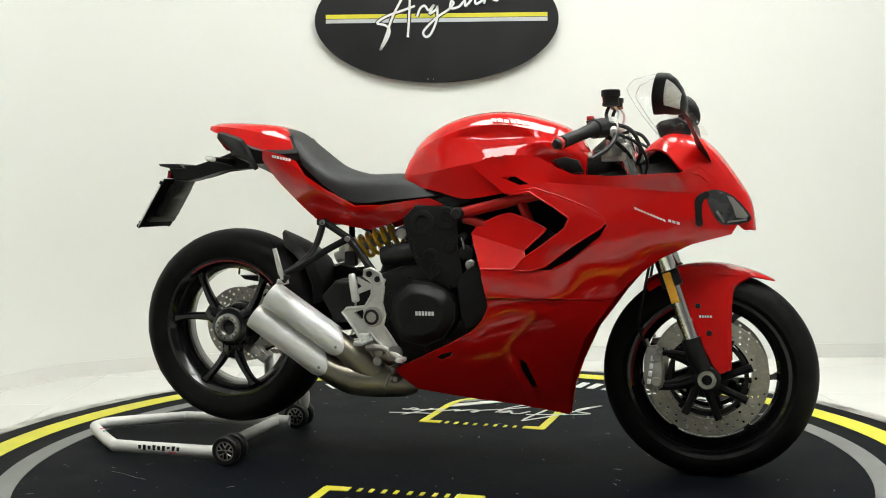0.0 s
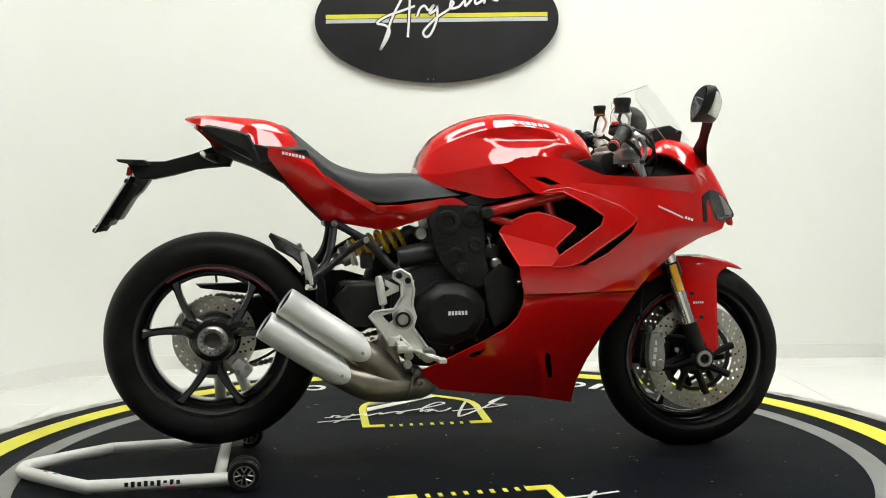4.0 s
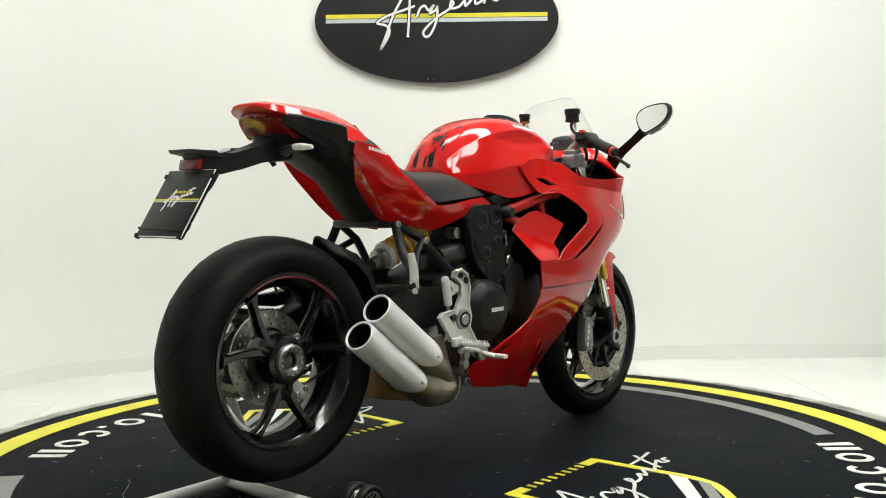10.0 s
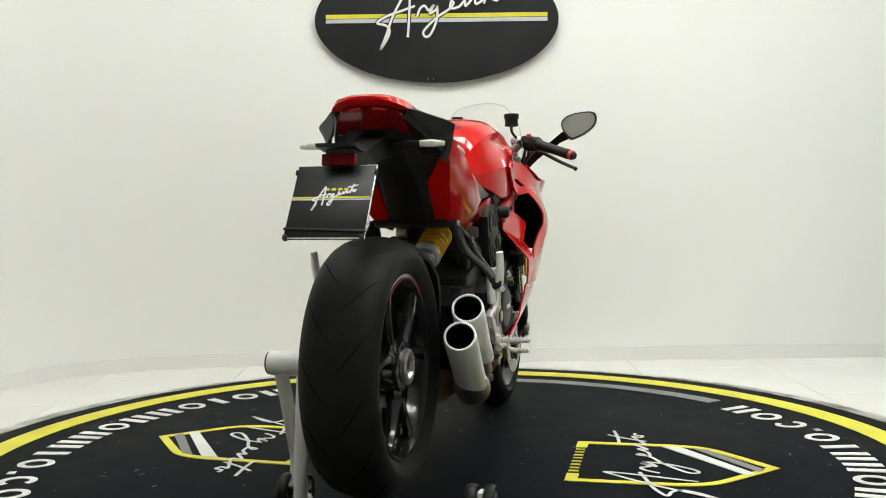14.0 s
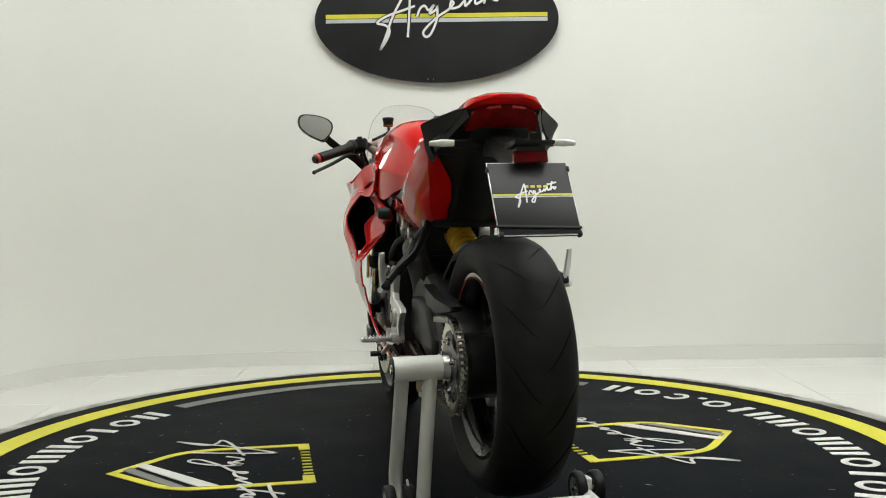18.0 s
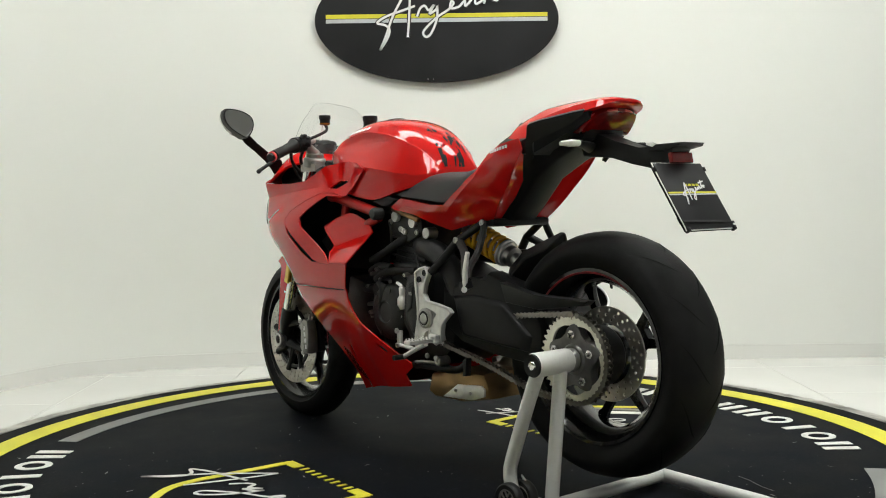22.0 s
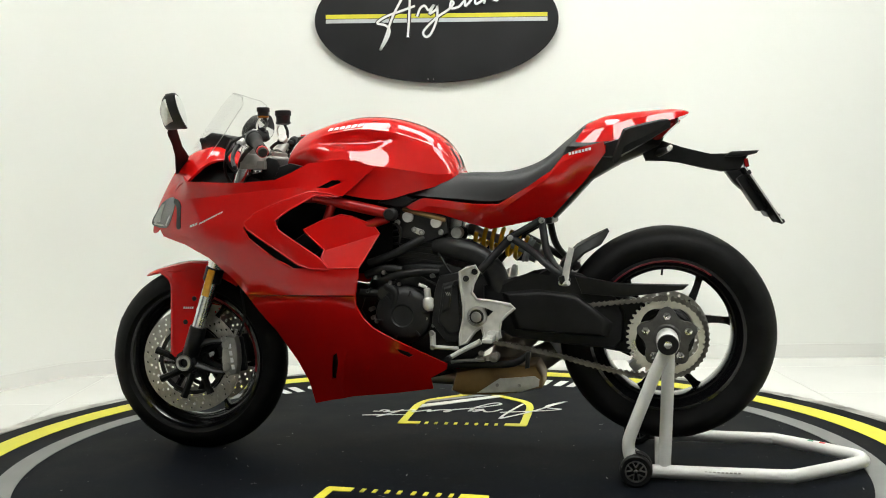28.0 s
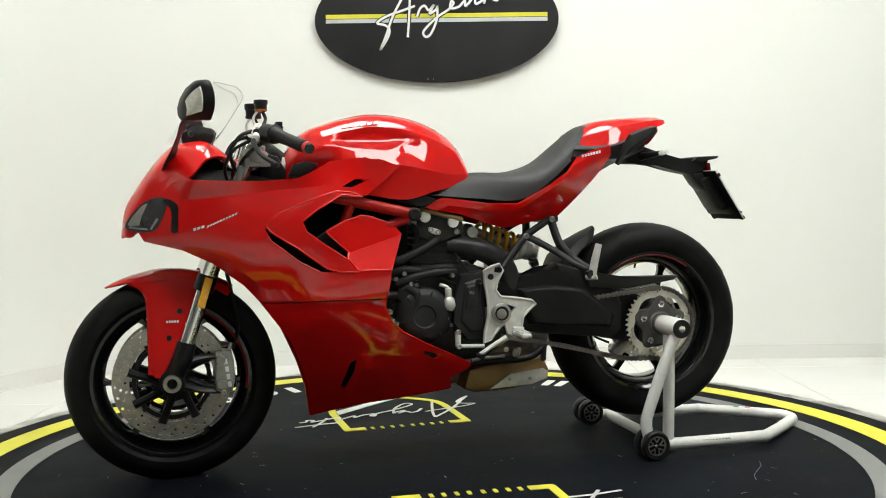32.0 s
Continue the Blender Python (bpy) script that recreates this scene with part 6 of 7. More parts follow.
belt = on_bike("belt_cover", slab(BELT, -0.100, -0.150, 0.006), PLASTIC, "black timing belt cover")
for x, z, r in ((0.000, 0.722, 0.036), (0.072, 0.735, 0.032), (0.022, 0.625, 0.024), (0.080, 0.655, 0.022), (0.040, 0.585, 0.020)):
    part("pulley_boss", lathe([(0.0, -0.148), (r, -0.148), (r, -0.152), (r * 0.9, -0.154), (r * 0.55, -0.154), (r * 0.5, -0.151), (0.0, -0.151)], (x, 0, z), "Y", 28), PLASTIC, belt)
for i in range(7):
    part("cover_rib", box((-0.030 + 0.003 * i, -0.151, 0.668 - i * 0.008), (0.022, 0.005, 0.003), 0.001, (0, 25, 0)), BLACK, belt)
LOWER = [(0.100, 0.560), (0.150, 0.600), (0.200, 0.580), (0.212, 0.490), (0.190, 0.440), (0.130, 0.410), (0.110, 0.470)]
on_bike("cylinder_cover", slab(LOWER, -0.090, -0.160, 0.012), PLASTIC, "black forward belt cover")
for i, (x, z, r) in enumerate(((0.130, 0.635, 0.022), (0.142, 0.600, 0.016), (0.160, 0.660, 0.012), (0.120, 0.680, 0.012))):
    on_bike("engine_fitting", lathe([(0.0, -0.100), (r, -0.100), (r, -0.148), (r * 0.7, -0.152), (0.0, -0.150)], (x, 0, z), "Y", 16), STEEL if i == 1 else BLACK)
on_bike("hose_clip", tube([(0.095, -0.135, 0.690), (0.118, -0.150, 0.675), (0.125, -0.150, 0.645)], 0.003, 6, 4), STEEL, "bright hose clip")
PLATE_R = [(-0.165, 0.586), (-0.145, 0.592), (-0.118, 0.576), (-0.108, 0.535), (-0.114, 0.490), (-0.104, 0.455), (-0.112, 0.425), (-0.066, 0.358), (-0.070, 0.337), (-0.092, 0.338), (-0.150, 0.402), (-0.185, 0.388),
           (-0.205, 0.420), (-0.237, 0.462), (-0.222, 0.474), (-0.165, 0.480), (-0.143, 0.515), (-0.144, 0.552), (-0.168, 0.570)]
heel = on_bike("heel_plate", panel(PLATE_R, lambda x, z: 0.194 - 0.004 * smooth_step(abs(z - 0.46) / 0.12), -1, [[(-0.172, 0.470), (-0.200, 0.462), (-0.180, 0.440), (-0.168, 0.448)]], step=0.01, thick=0.014), ALU, "cast silver heel plate")
part("pivot_ring", lathe([(0.010, -0.190), (0.012, -0.200), (0.022, -0.203), (0.029, -0.200), (0.030, -0.190)], (-0.141, 0, 0.450), "Y", 28), STEEL, heel)
part("pivot_bolt", bolt((-0.141, -0.193, 0.450), 0.011, 0.008, sign=-1), STEEL, heel)
for x, z in ((-0.150, 0.575), (-0.125, 0.560)):
    part("bolt", bolt((x, -0.194, z), 0.009, 0.005, sign=-1), BLACK, heel)
part("plate_rib", tube([(x, -0.194, z) for x, z in PLATE_R], 0.0042, 8, 1, smooth=False, closed=True), ALU, heel)
# Raised black disc whose colour stands in for the shaded groove round the cap.
part("pivot_groove_shade", lathe([(0.0, -0.194 * 1.050), (0.0225, -0.194 * 1.050), (0.0225, -0.194 * 1.06), (0.0, -0.194 * 1.06)], (-0.142, 0, 0.450), "Y", 28), HOSE, heel)
part("pivot_cap", lathe([(0.0, -0.194 * 1.075), (0.010, -0.194 * 1.075), (0.014, -0.194 * 1.07), (0.0165, -0.194 * 1.05), (0.0, -0.194 * 1.05)], (-0.142, 0, 0.450), "Y", 24), STEEL, heel)
part("rear_master_cylinder", rod((-0.208, -0.188, 0.575), (-0.196, -0.188, 0.495), [(0.007, 0), (0.010, 0.05), (0.012, 0.3), (0.012, 1.0), (0.006, 1.05)]), ALU, heel, "silver rear brake cylinder")
part("cylinder_bracket", slab([(-0.190, 0.565), (-0.150, 0.545), (-0.150, 0.530), (-0.195, 0.512), (-0.198, 0.525), (-0.172, 0.538), (-0.190, 0.548)], -0.180, -0.190, 0.002), ALU, heel)
part("pushrod", tube([(-0.196, -0.188, 0.495), (-0.205, -0.188, 0.420), (-0.212, -0.188, 0.395)], 0.004, 8, 3), STEEL, heel)
on_bike("brake_fluid_pot", box((-0.235, -0.120, 0.615), (0.036, 0.030, 0.045), 0.006), BLACK, "dark rear brake fluid pot")


def footrest(s, x, y, z, tip):
    root = on_bike("footrest", box((x, s * y, z), (0.034, 0.022, 0.026), 0.005), ALU, "serrated silver footrest")
    part("footrest_bar", box((x + tip / 2, s * (y + 0.050), z - 0.004), (0.030, 0.088, 0.012), 0.004), ALU, root)
    for i in range(8):
        for k in (-1, 1):
            part("tooth", box((x + tip / 2 + k * 0.011, s * (y + 0.016 + i * 0.010), z + 0.004), (0.005, 0.004, 0.006), 0.001), ALU, root)
    return root


footrest(-1, -0.168, 0.196, 0.388, 0.03)
footrest(1, -0.192, 0.190, 0.398, 0.01)
pedal = on_bike("brake_pedal", tube([(-0.160, -0.200, 0.362), (-0.110, -0.205, 0.362), (-0.070, -0.212, 0.345), (-0.040, -0.232, 0.335)], [0.010, 0.007, 0.008, 0.008], 8, 5), ALU, "silver rear brake pedal")
part("pedal_pad", box((-0.038, -0.248, 0.336), (0.022, 0.040, 0.012), 0.003), ALU, pedal)
part("pivot_bolt", lathe([(0.0, -0.196), (0.022, -0.196), (0.022, -0.212), (0.014, -0.216), (0.0, -0.214)], (-0.072, 0, 0.347), "Y", 20), STEEL, pedal)
for x, z in ((-0.125, 0.345), (-0.130, 0.320)):
    part("pivot_bolt", lathe([(0.0, -0.180), (0.013, -0.180), (0.013, -0.196), (0.007, -0.198), (0.0, -0.196)], (x, 0, z), "Y", 16), STEEL, pedal)

# exhaust
for p0, p1 in (((-0.474, -0.182, 0.512), (-0.262, -0.160, 0.362)), ((-0.531, -0.174, 0.447), (-0.320, -0.152, 0.298))):
    q0, q1 = Vector(p0), Vector(p1)
    sleeve_bm = rod(p0, p1, [(0.0360, 0.030), (0.0360, 0.004), (0.0385, 0.0), (0.0415, 0.006), (0.0425, 0.05), (0.0425, 0.70), (0.0430, 0.86), (0.0432, 0.90), (0.0420, 0.915), (0.030, 0.915), (0.0, 0.915)], 40, False)
    along = (q1 - q0).normalized()
    for v in sleeve_bm.verts:
        u = (v.co - q0).dot(along) / (q1 - q0).length
        if u > 0.75:
            radial = v.co - q0 - along * (v.co - q0).dot(along)
            v.co += along * 0.050 * max(0.0, radial.y / -0.0425) ** 1.5 * min(1.0, (u - 0.75) / 0.12)
    can = on_bike("silencer", sleeve_bm, SATIN, "satin silver exhaust silencer")
    part("silencer_bore", rod(q0 + (q1 - q0) * 0.02, q1, [(0.0, 0.60), (0.030, 0.60), (0.0352, 0.58), (0.0355, 0.0), (0.0359, 0.0), (0.0359, 0.62), (0.0, 0.62)], 32), HOSE, can, "black silencer bore")
    part("rivet", lathe([(0.0, -0.003), (0.004, -0.002), (0.005, 0.0)], tuple(q0 + (q1 - q0) * 1.02 + Vector((0, -0.0435, 0.0))), "Y", 10), STEEL, can)
on_bike("collector_pipe", tube([(-0.345, -0.155, 0.316), (-0.300, -0.150, 0.285), (-0.230, -0.138, 0.258), (-0.150, -0.115, 0.248), (-0.080, -0.090, 0.236), (-0.045, -0.075, 0.228)], [0.037, 0.041, 0.051, 0.050, 0.038, 0.018], 28, 6), PIPE, "heat-stained steel exhaust collector")
on_bike("collector_pipe", tube([(-0.285, -0.162, 0.378), (-0.250, -0.158, 0.352), (-0.205, -0.145, 0.315), (-0.170, -0.125, 0.275), (-0.150, -0.11, 0.255)], [0.034, 0.037, 0.043, 0.042, 0.036], 28, 6), PIPE)
on_bike("collector_pipe", tube([(-0.178, -0.120, 0.400), (-0.172, -0.130, 0.350), (-0.165, -0.128, 0.300), (-0.155, -0.12, 0.265)], [0.022, 0.024, 0.026, 0.026], 18, 6), PIPE, "stained bend of the exhaust header")
band = on_bike("exhaust_clamp", tube([(-0.128, -0.150, 0.215), (-0.118, -0.158, 0.245), (-0.108, -0.150, 0.278)], 0.004, 8, 5), STEEL, "thin steel clamp seam")
for x, z in ((-0.098, 0.290), (-0.090, 0.262)):
    part("bolt", lathe([(0.0, -0.160), (0.006, -0.160), (0.007, -0.168), (0.011, -0.166), (0.0125, -0.158), (0.0125, -0.120), (0.0, -0.120)], (x, 0, z), "Y", 16), STEEL, band)
on_bike("collector_box", slab([(-0.048, 0.218), (-0.065, 0.275), (-0.180, 0.300), (-0.303, 0.300), (-0.323, 0.264), (-0.320, 0.230), (-0.200, 0.206), (-0.081, 0.204)], -0.055, 0.105, 0.016), PIPE_GOLD, "heat-browned steel exhaust box")
shield_plate = on_bike("heat_shield", slab([(-0.128, 0.214), (-0.195, 0.258), (-0.300, 0.268), (-0.314, 0.258), (-0.312, 0.238), (-0.262, 0.221)], 0.104, 0.111, 0.002), ALU, "pale metal heat shield plate")
for x in (-0.19, -0.255):
    part("bolt", bolt((x, 0.111, 0.240), 0.005, 0.004), STEEL, shield_plate)
on_bike("header_pipe", tube([(-0.200, -0.110, 0.350), (-0.175, -0.100, 0.400), (-0.170, -0.080, 0.46)], 0.024, 16, 5), PIPE, "stained exhaust header pipe")
on_bike("header_pipe", tube([(-0.06, 0.0, 0.24), (0.10, 0.0, 0.25), (0.30, 0.0, 0.28), (0.38, 0.0, 0.36)], 0.024, 14, 5), PIPE)

# left side
alt = on_bike("alternator_cover", lathe([(0.0, 0.158), (0.030, 0.158), (0.034, 0.162), (0.060, 0.160), (0.080, 0.150), (0.086, 0.140), (0.086, 0.105)], (0.083, 0, 0.448), "Y", 40), ENGINE, "round black alternator cover")
for i in range(6):
    a = radians(20 + 60 * i)
    part("bolt", bolt((0.083 + 0.092 * math.cos(a), 0.125, 0.448 + 0.092 * math.sin(a)), 0.006, 0.008), STEEL if i % 2 else BLACK, alt)
    part("cover_rib", box((0.083 + 0.058 * math.cos(a + 0.5), 0.158, 0.448 + 0.058 * math.sin(a + 0.5)), (0.040, 0.004, 0.006), 0.001, (0, -math.degrees(a + 0.5), 0)), ENGINE, alt)
sprk = on_bike("sprocket_cover", slab([(-0.028, 0.565), (-0.100, 0.578), (-0.098, 0.480), (-0.108, 0.375), (-0.047, 0.372), (-0.004, 0.425), (-0.012, 0.514)], 0.105, 0.158, 0.006), ENGINE, "black front sprocket cover")
part("cover_facet", slab([(-0.038, 0.545), (-0.090, 0.560), (-0.088, 0.480), (-0.096, 0.395), (-0.055, 0.390), (-0.022, 0.43)], 0.157, 0.166, 0.004, taper=0.85), ENGINE, sprk)
for x, z in ((0.190, 0.520), (0.165, 0.560), (0.140, 0.575), (0.105, 0.560), (0.182, 0.465), (0.176, 0.440), (0.165, 0.430), (0.120, 0.545), (-0.005, 0.565), (0.015, 0.440)):
    on_bike("engine_bolt", lathe([(0.0, 0.150), (0.0030, 0.150), (0.0035, 0.154), (0.0060, 0.154), (0.0068, 0.150), (0.0068, 0.112), (0.0, 0.112)], (x, 0, z), "Y", 14), STEEL)
part("cover_facet", lathe([(0.0, 0.172), (0.007, 0.172), (0.009, 0.168), (0.009, 0.160), (0.0, 0.160)], (-0.080, 0, 0.545), "Y", 12), BLACK, sprk)
part("cover_facet", slab([(-0.045, 0.535), (-0.070, 0.540), (-0.060, 0.47), (-0.035, 0.455)], 0.165, 0.170, 0.002, taper=0.8), ENGINE, sprk)
for i in range(3):
    part("cover_mark", box((-0.052 - i * 0.005, 0.1705, 0.515), (0.0025, 0.001, 0.010), 0, (0, 20, 0)), STEEL, sprk)
cyl = on_bike("clutch_slave", rod((0.010, 0.150, 0.530), (0.004, 0.150, 0.462), [(0.006, 0), (0.010, 0.05), (0.010, 0.4), (0.016, 0.5), (0.018, 0.8), (0.010, 1.0)]), ALU, "small silver slave cylinder")
part("pipe_end", tube([(0.010, 0.150, 0.530), (0.020, 0.150, 0.535), (0.034, 0.150, 0.540)], 0.005, 8, 3), ALU, cyl)
pump = on_bike("water_pump", lathe([(0.0, 0.150), (0.020, 0.150), (0.028, 0.140), (0.032, 0.105)], (0.140, 0, 0.512), "Y", 24), ENGINE, "black water pump")
part("pump_spigot", tube([(0.150, 0.135, 0.512), (0.190, 0.140, 0.512), (0.215, 0.140, 0.515)], 0.014, 12, 3), HOSE, pump)
for p in ([(0.19, 0.13, 0.60), (0.12, 0.135, 0.625), (0.06, 0.13, 0.655), (0.02, 0.10, 0.68)], [(0.16, 0.135, 0.545), (0.10, 0.145, 0.565), (0.04, 0.14, 0.575), (-0.02, 0.12, 0.575)],
          [(0.20, 0.125, 0.565), (0.14, 0.135, 0.585), (0.09, 0.13, 0.580)], [(0.135, 0.14, 0.535), (0.105, 0.150, 0.515), (0.112, 0.150, 0.475), (0.150, 0.140, 0.455)]):
    on_bike("coolant_hose", tube(p, 0.013, 12, 6), HOSE, "thick black coolant hose")
for p in ([(0.11, 0.12, 0.72), (0.09, 0.13, 0.70), (0.10, 0.12, 0.66)], [(0.06, 0.125, 0.57), (0.0, 0.135, 0.545), (-0.03, 0.14, 0.53)], [(-0.02, 0.12, 0.63), (-0.06, 0.13, 0.57), (-0.09, 0.13, 0.555)]):
    on_bike("wire", tube(p, 0.004, 6, 5), HOSE, "thin black wire")
head = on_bike("cylinder_head", slab([(-0.050, 0.690), (-0.045, 0.745), (0.095, 0.760), (0.110, 0.715), (0.100, 0.680), (0.02, 0.660)], 0.070, 0.118, 0.006), ENGINE, "black cylinder head")
for x, z in ((0.103, 0.722), (0.052, 0.700), (0.030, 0.692), (-0.028, 0.692)):
    part("bolt", bolt((x, 0.118, z), 0.0085, 0.006), STEEL, head)
part("head_plate", slab([(0.052, 0.708), (0.028, 0.700), (0.024, 0.686), (0.036, 0.684), (0.058, 0.694)], 0.118, 0.122, 0.001), ALU, head)
for x in (0.07, -0.015):
    part("lug", lathe([(0.0, 0.130), (0.016, 0.130), (0.016, 0.118), (0.0, 0.118)], (x, 0, 0.738 - (0.07 - x) * 0.2), "Y", 16), ALU, head)
on_bike("fuel_rail", rod((0.085, 0.125, 0.762), (-0.045, 0.125, 0.728), [(0.006, 0), (0.008, 0.02), (0.008, 0.98), (0.006, 1.0)]), PIPE_GOLD, "brassy pipe under the tank")
on_bike("exhaust_pipe_cover", tube([(-0.010, 0.085, 0.650), (-0.060, 0.105, 0.645), (-0.130, 0.110, 0.625), (-0.185, 0.105, 0.570), (-0.205, 0.090, 0.48)], [0.030, 0.033, 0.034, 0.034, 0.034], 18, 5), ENGINE, "fat black pipe beside the shock")
on_bike("exhaust_pipe_cover", tube([(0.00, -0.080, 0.640), (-0.070, -0.100, 0.630), (-0.140, -0.100, 0.620)], [0.030, 0.034, 0.030], 18, 5), ENGINE)
for s in (-1, 1):
    on_bike("hanger_bolt", lathe([(0.0, s * 0.125), (0.008, s * 0.125), (0.016, s * 0.124), (0.018, s * 0.110), (0.018, s * 0.09)], (-0.075, 0, 0.690), "Y", 18), STEEL)
    on_bike("throttle_duct", tube([(-0.06, s * 0.09, 0.70), (-0.04, s * 0.09, 0.66), (-0.01, s * 0.08, 0.62)], 0.022, 12, 4), HOSE, "black rubber duct")
PLATE_L = [(-0.094, 0.579), (-0.114, 0.590), (-0.139, 0.597), (-0.150, 0.578), (-0.133, 0.545), (-0.128, 0.520), (-0.143, 0.500), (-0.188, 0.495), (-0.239, 0.486), (-0.252, 0.475), (-0.230, 0.457), (-0.212, 0.439),
           (-0.207, 0.410), (-0.211, 0.393), (-0.187, 0.380), (-0.164, 0.390), (-0.156, 0.418), (-0.139, 0.410), (-0.111, 0.374), (-0.091, 0.366), (-0.093, 0.397), (-0.104, 0.446), (-0.104, 0.479), (-0.100, 0.512), (-0.094, 0.546)]
heel2 = on_bike("heel_plate", panel(PLATE_L, lambda x, z: 0.178 - 0.004 * smooth_step(abs(z - 0.46) / 0.12), 1, [[(-0.162, 0.478), (-0.190, 0.466), (-0.172, 0.448)], [(-0.128, 0.588), (-0.140, 0.584), (-0.138, 0.570), (-0.124, 0.574)]], step=0.01, thick=0.014), ALU, "cast silver heel plate")
part("pivot_ring", lathe([(0.010, 0.176), (0.012, 0.186), (0.022, 0.189), (0.029, 0.186), (0.030, 0.176)], (-0.143, 0, 0.451), "Y", 28), STEEL, heel2)
part("pivot_bolt", bolt((-0.143, 0.179, 0.451), 0.011, 0.008), STEEL, heel2)
for x, z in ((-0.138, 0.580), (-0.112, 0.560)):
    part("bolt", bolt((x, 0.178, z), 0.009, 0.005), BLACK, heel2)
part("plate_rib", tube([(x, 0.178, z) for x, z in PLATE_L], 0.0042, 8, 1, smooth=False, closed=True), ALU, heel2)
# Same raised black disc in place of a shaded groove, left side.
part("pivot_groove_shade", lathe([(0.0, 0.178 * 1.050), (0.0225, 0.178 * 1.050), (0.0225, 0.178 * 1.06), (0.0, 0.178 * 1.06)], (-0.142, 0, 0.450), "Y", 28), HOSE, heel2)
part("pivot_cap", lathe([(0.0, 0.178 * 1.075), (0.010, 0.178 * 1.075), (0.014, 0.178 * 1.07), (0.0165, 0.178 * 1.05), (0.0, 0.178 * 1.05)], (-0.142, 0, 0.450), "Y", 24), STEEL, heel2)
shift = on_bike("gear_lever", tube([(-0.155, 0.192, 0.380), (-0.110, 0.196, 0.358), (-0.068, 0.205, 0.335)], [0.009, 0.007, 0.007], 8, 4), ALU, "silver gear lever")
part("lever_rubber", tube([(-0.066, 0.200, 0.334), (-0.066, 0.240, 0.334)], 0.008, 10), HOSE, shift)
part("link_rod", tube([(-0.010, 0.178, 0.360), (-0.088, 0.186, 0.358)], 0.006, 8), ALU, shift)
part("link_arm", tube([(-0.010, 0.175, 0.402), (-0.012, 0.176, 0.360)], 0.009, 8), ALU, shift)
for x, z in ((-0.010, 0.402), (-0.012, 0.360), (-0.155, 0.345), (-0.195, 0.342)):
    part("bolt", bolt((x, 0.184, z), 0.008, 0.006), STEEL, shift)

stand_leg = on_bike("side_stand", tube([(-0.020, 0.120, 0.296), (-0.060, 0.132, 0.302), (-0.160, 0.142, 0.305), (-0.245, 0.146, 0.312), (-0.288, 0.148, 0.340)], [0.014, 0.012, 0.011, 0.011, 0.009], 10, 5), BLACK, "black folded side stand")
part("stand_foot", slab([(-0.280, 0.345), (-0.294, 0.350), (-0.290, 0.300), (-0.278, 0.298)], 0.138, 0.160, 0.002), BLACK, stand_leg)
part("stand_spring", tube([(-0.060, 0.152, 0.312), (-0.10, 0.155, 0.318), (-0.16, 0.155, 0.320)], 0.005, 8, 3), STEEL, stand_leg)
part("bolt", lathe([(0.0, 0.176), (0.006, 0.176), (0.008, 0.180), (0.013, 0.178), (0.014, 0.168), (0.014, 0.140), (0.0, 0.140)], (-0.190, 0, 0.331), "Y", 18), STEEL, stand_leg)
# swingarm, hub, sprocket, chain
ARM = [(-0.150, 0.540), (-0.300, 0.552), (-0.344, 0.590), (-0.436, 0.566), (-0.525, 0.520), (-0.560, 0.455), (-0.556, 0.375), (-0.530, 0.352), (-0.367, 0.370), (-0.235, 0.383), (-0.150, 0.430)]
arm = on_bike("swingarm", slab(ARM, 0.045, 0.130, 0.022), PLASTIC, "black single-sided swingarm")
part("swingarm_facet", slab([(-0.20, 0.520), (-0.31, 0.530), (-0.43, 0.515), (-0.535, 0.43), (-0.52, 0.385), (-0.36, 0.395), (-0.24, 0.405)], 0.124, 0.146, 0.008, taper=0.82), PLASTIC, arm)
part("swingarm_end", slab([(-0.48, 0.53), (-0.60, 0.49), (-0.69, 0.45), (-0.72, 0.39), (-0.68, 0.32), (-0.50, 0.35)], 0.030, 0.106, 0.015), PLASTIC, arm)
part("swingarm_cross", box((-0.235, -0.015, 0.480), (0.17, 0.17, 0.13), 0.025, (0, 4, 0)), PLASTIC, arm)
part("swingarm_cross", slab([(-0.16, 0.54), (-0.29, 0.545), (-0.335, 0.50), (-0.29, 0.42), (-0.17, 0.43)], -0.135, -0.07, 0.016), PLASTIC, arm)
part("eccentric_hub", lathe([(0.0, 0.020), (0.070, 0.022), (0.078, 0.035), (0.078, 0.100), (0.070, 0.108), (0.0, 0.108)], (RX, 0, RZ), "Y", 36), BLACK, arm)
guard = on_bike("chain_guard", slab([(-0.420, 0.568), (-0.552, 0.539), (-0.738, 0.541), (-0.722, 0.527), (-0.56, 0.505), (-0.44, 0.515)], 0.116, 0.146, 0.004), PLASTIC, "black pointed chain guard")


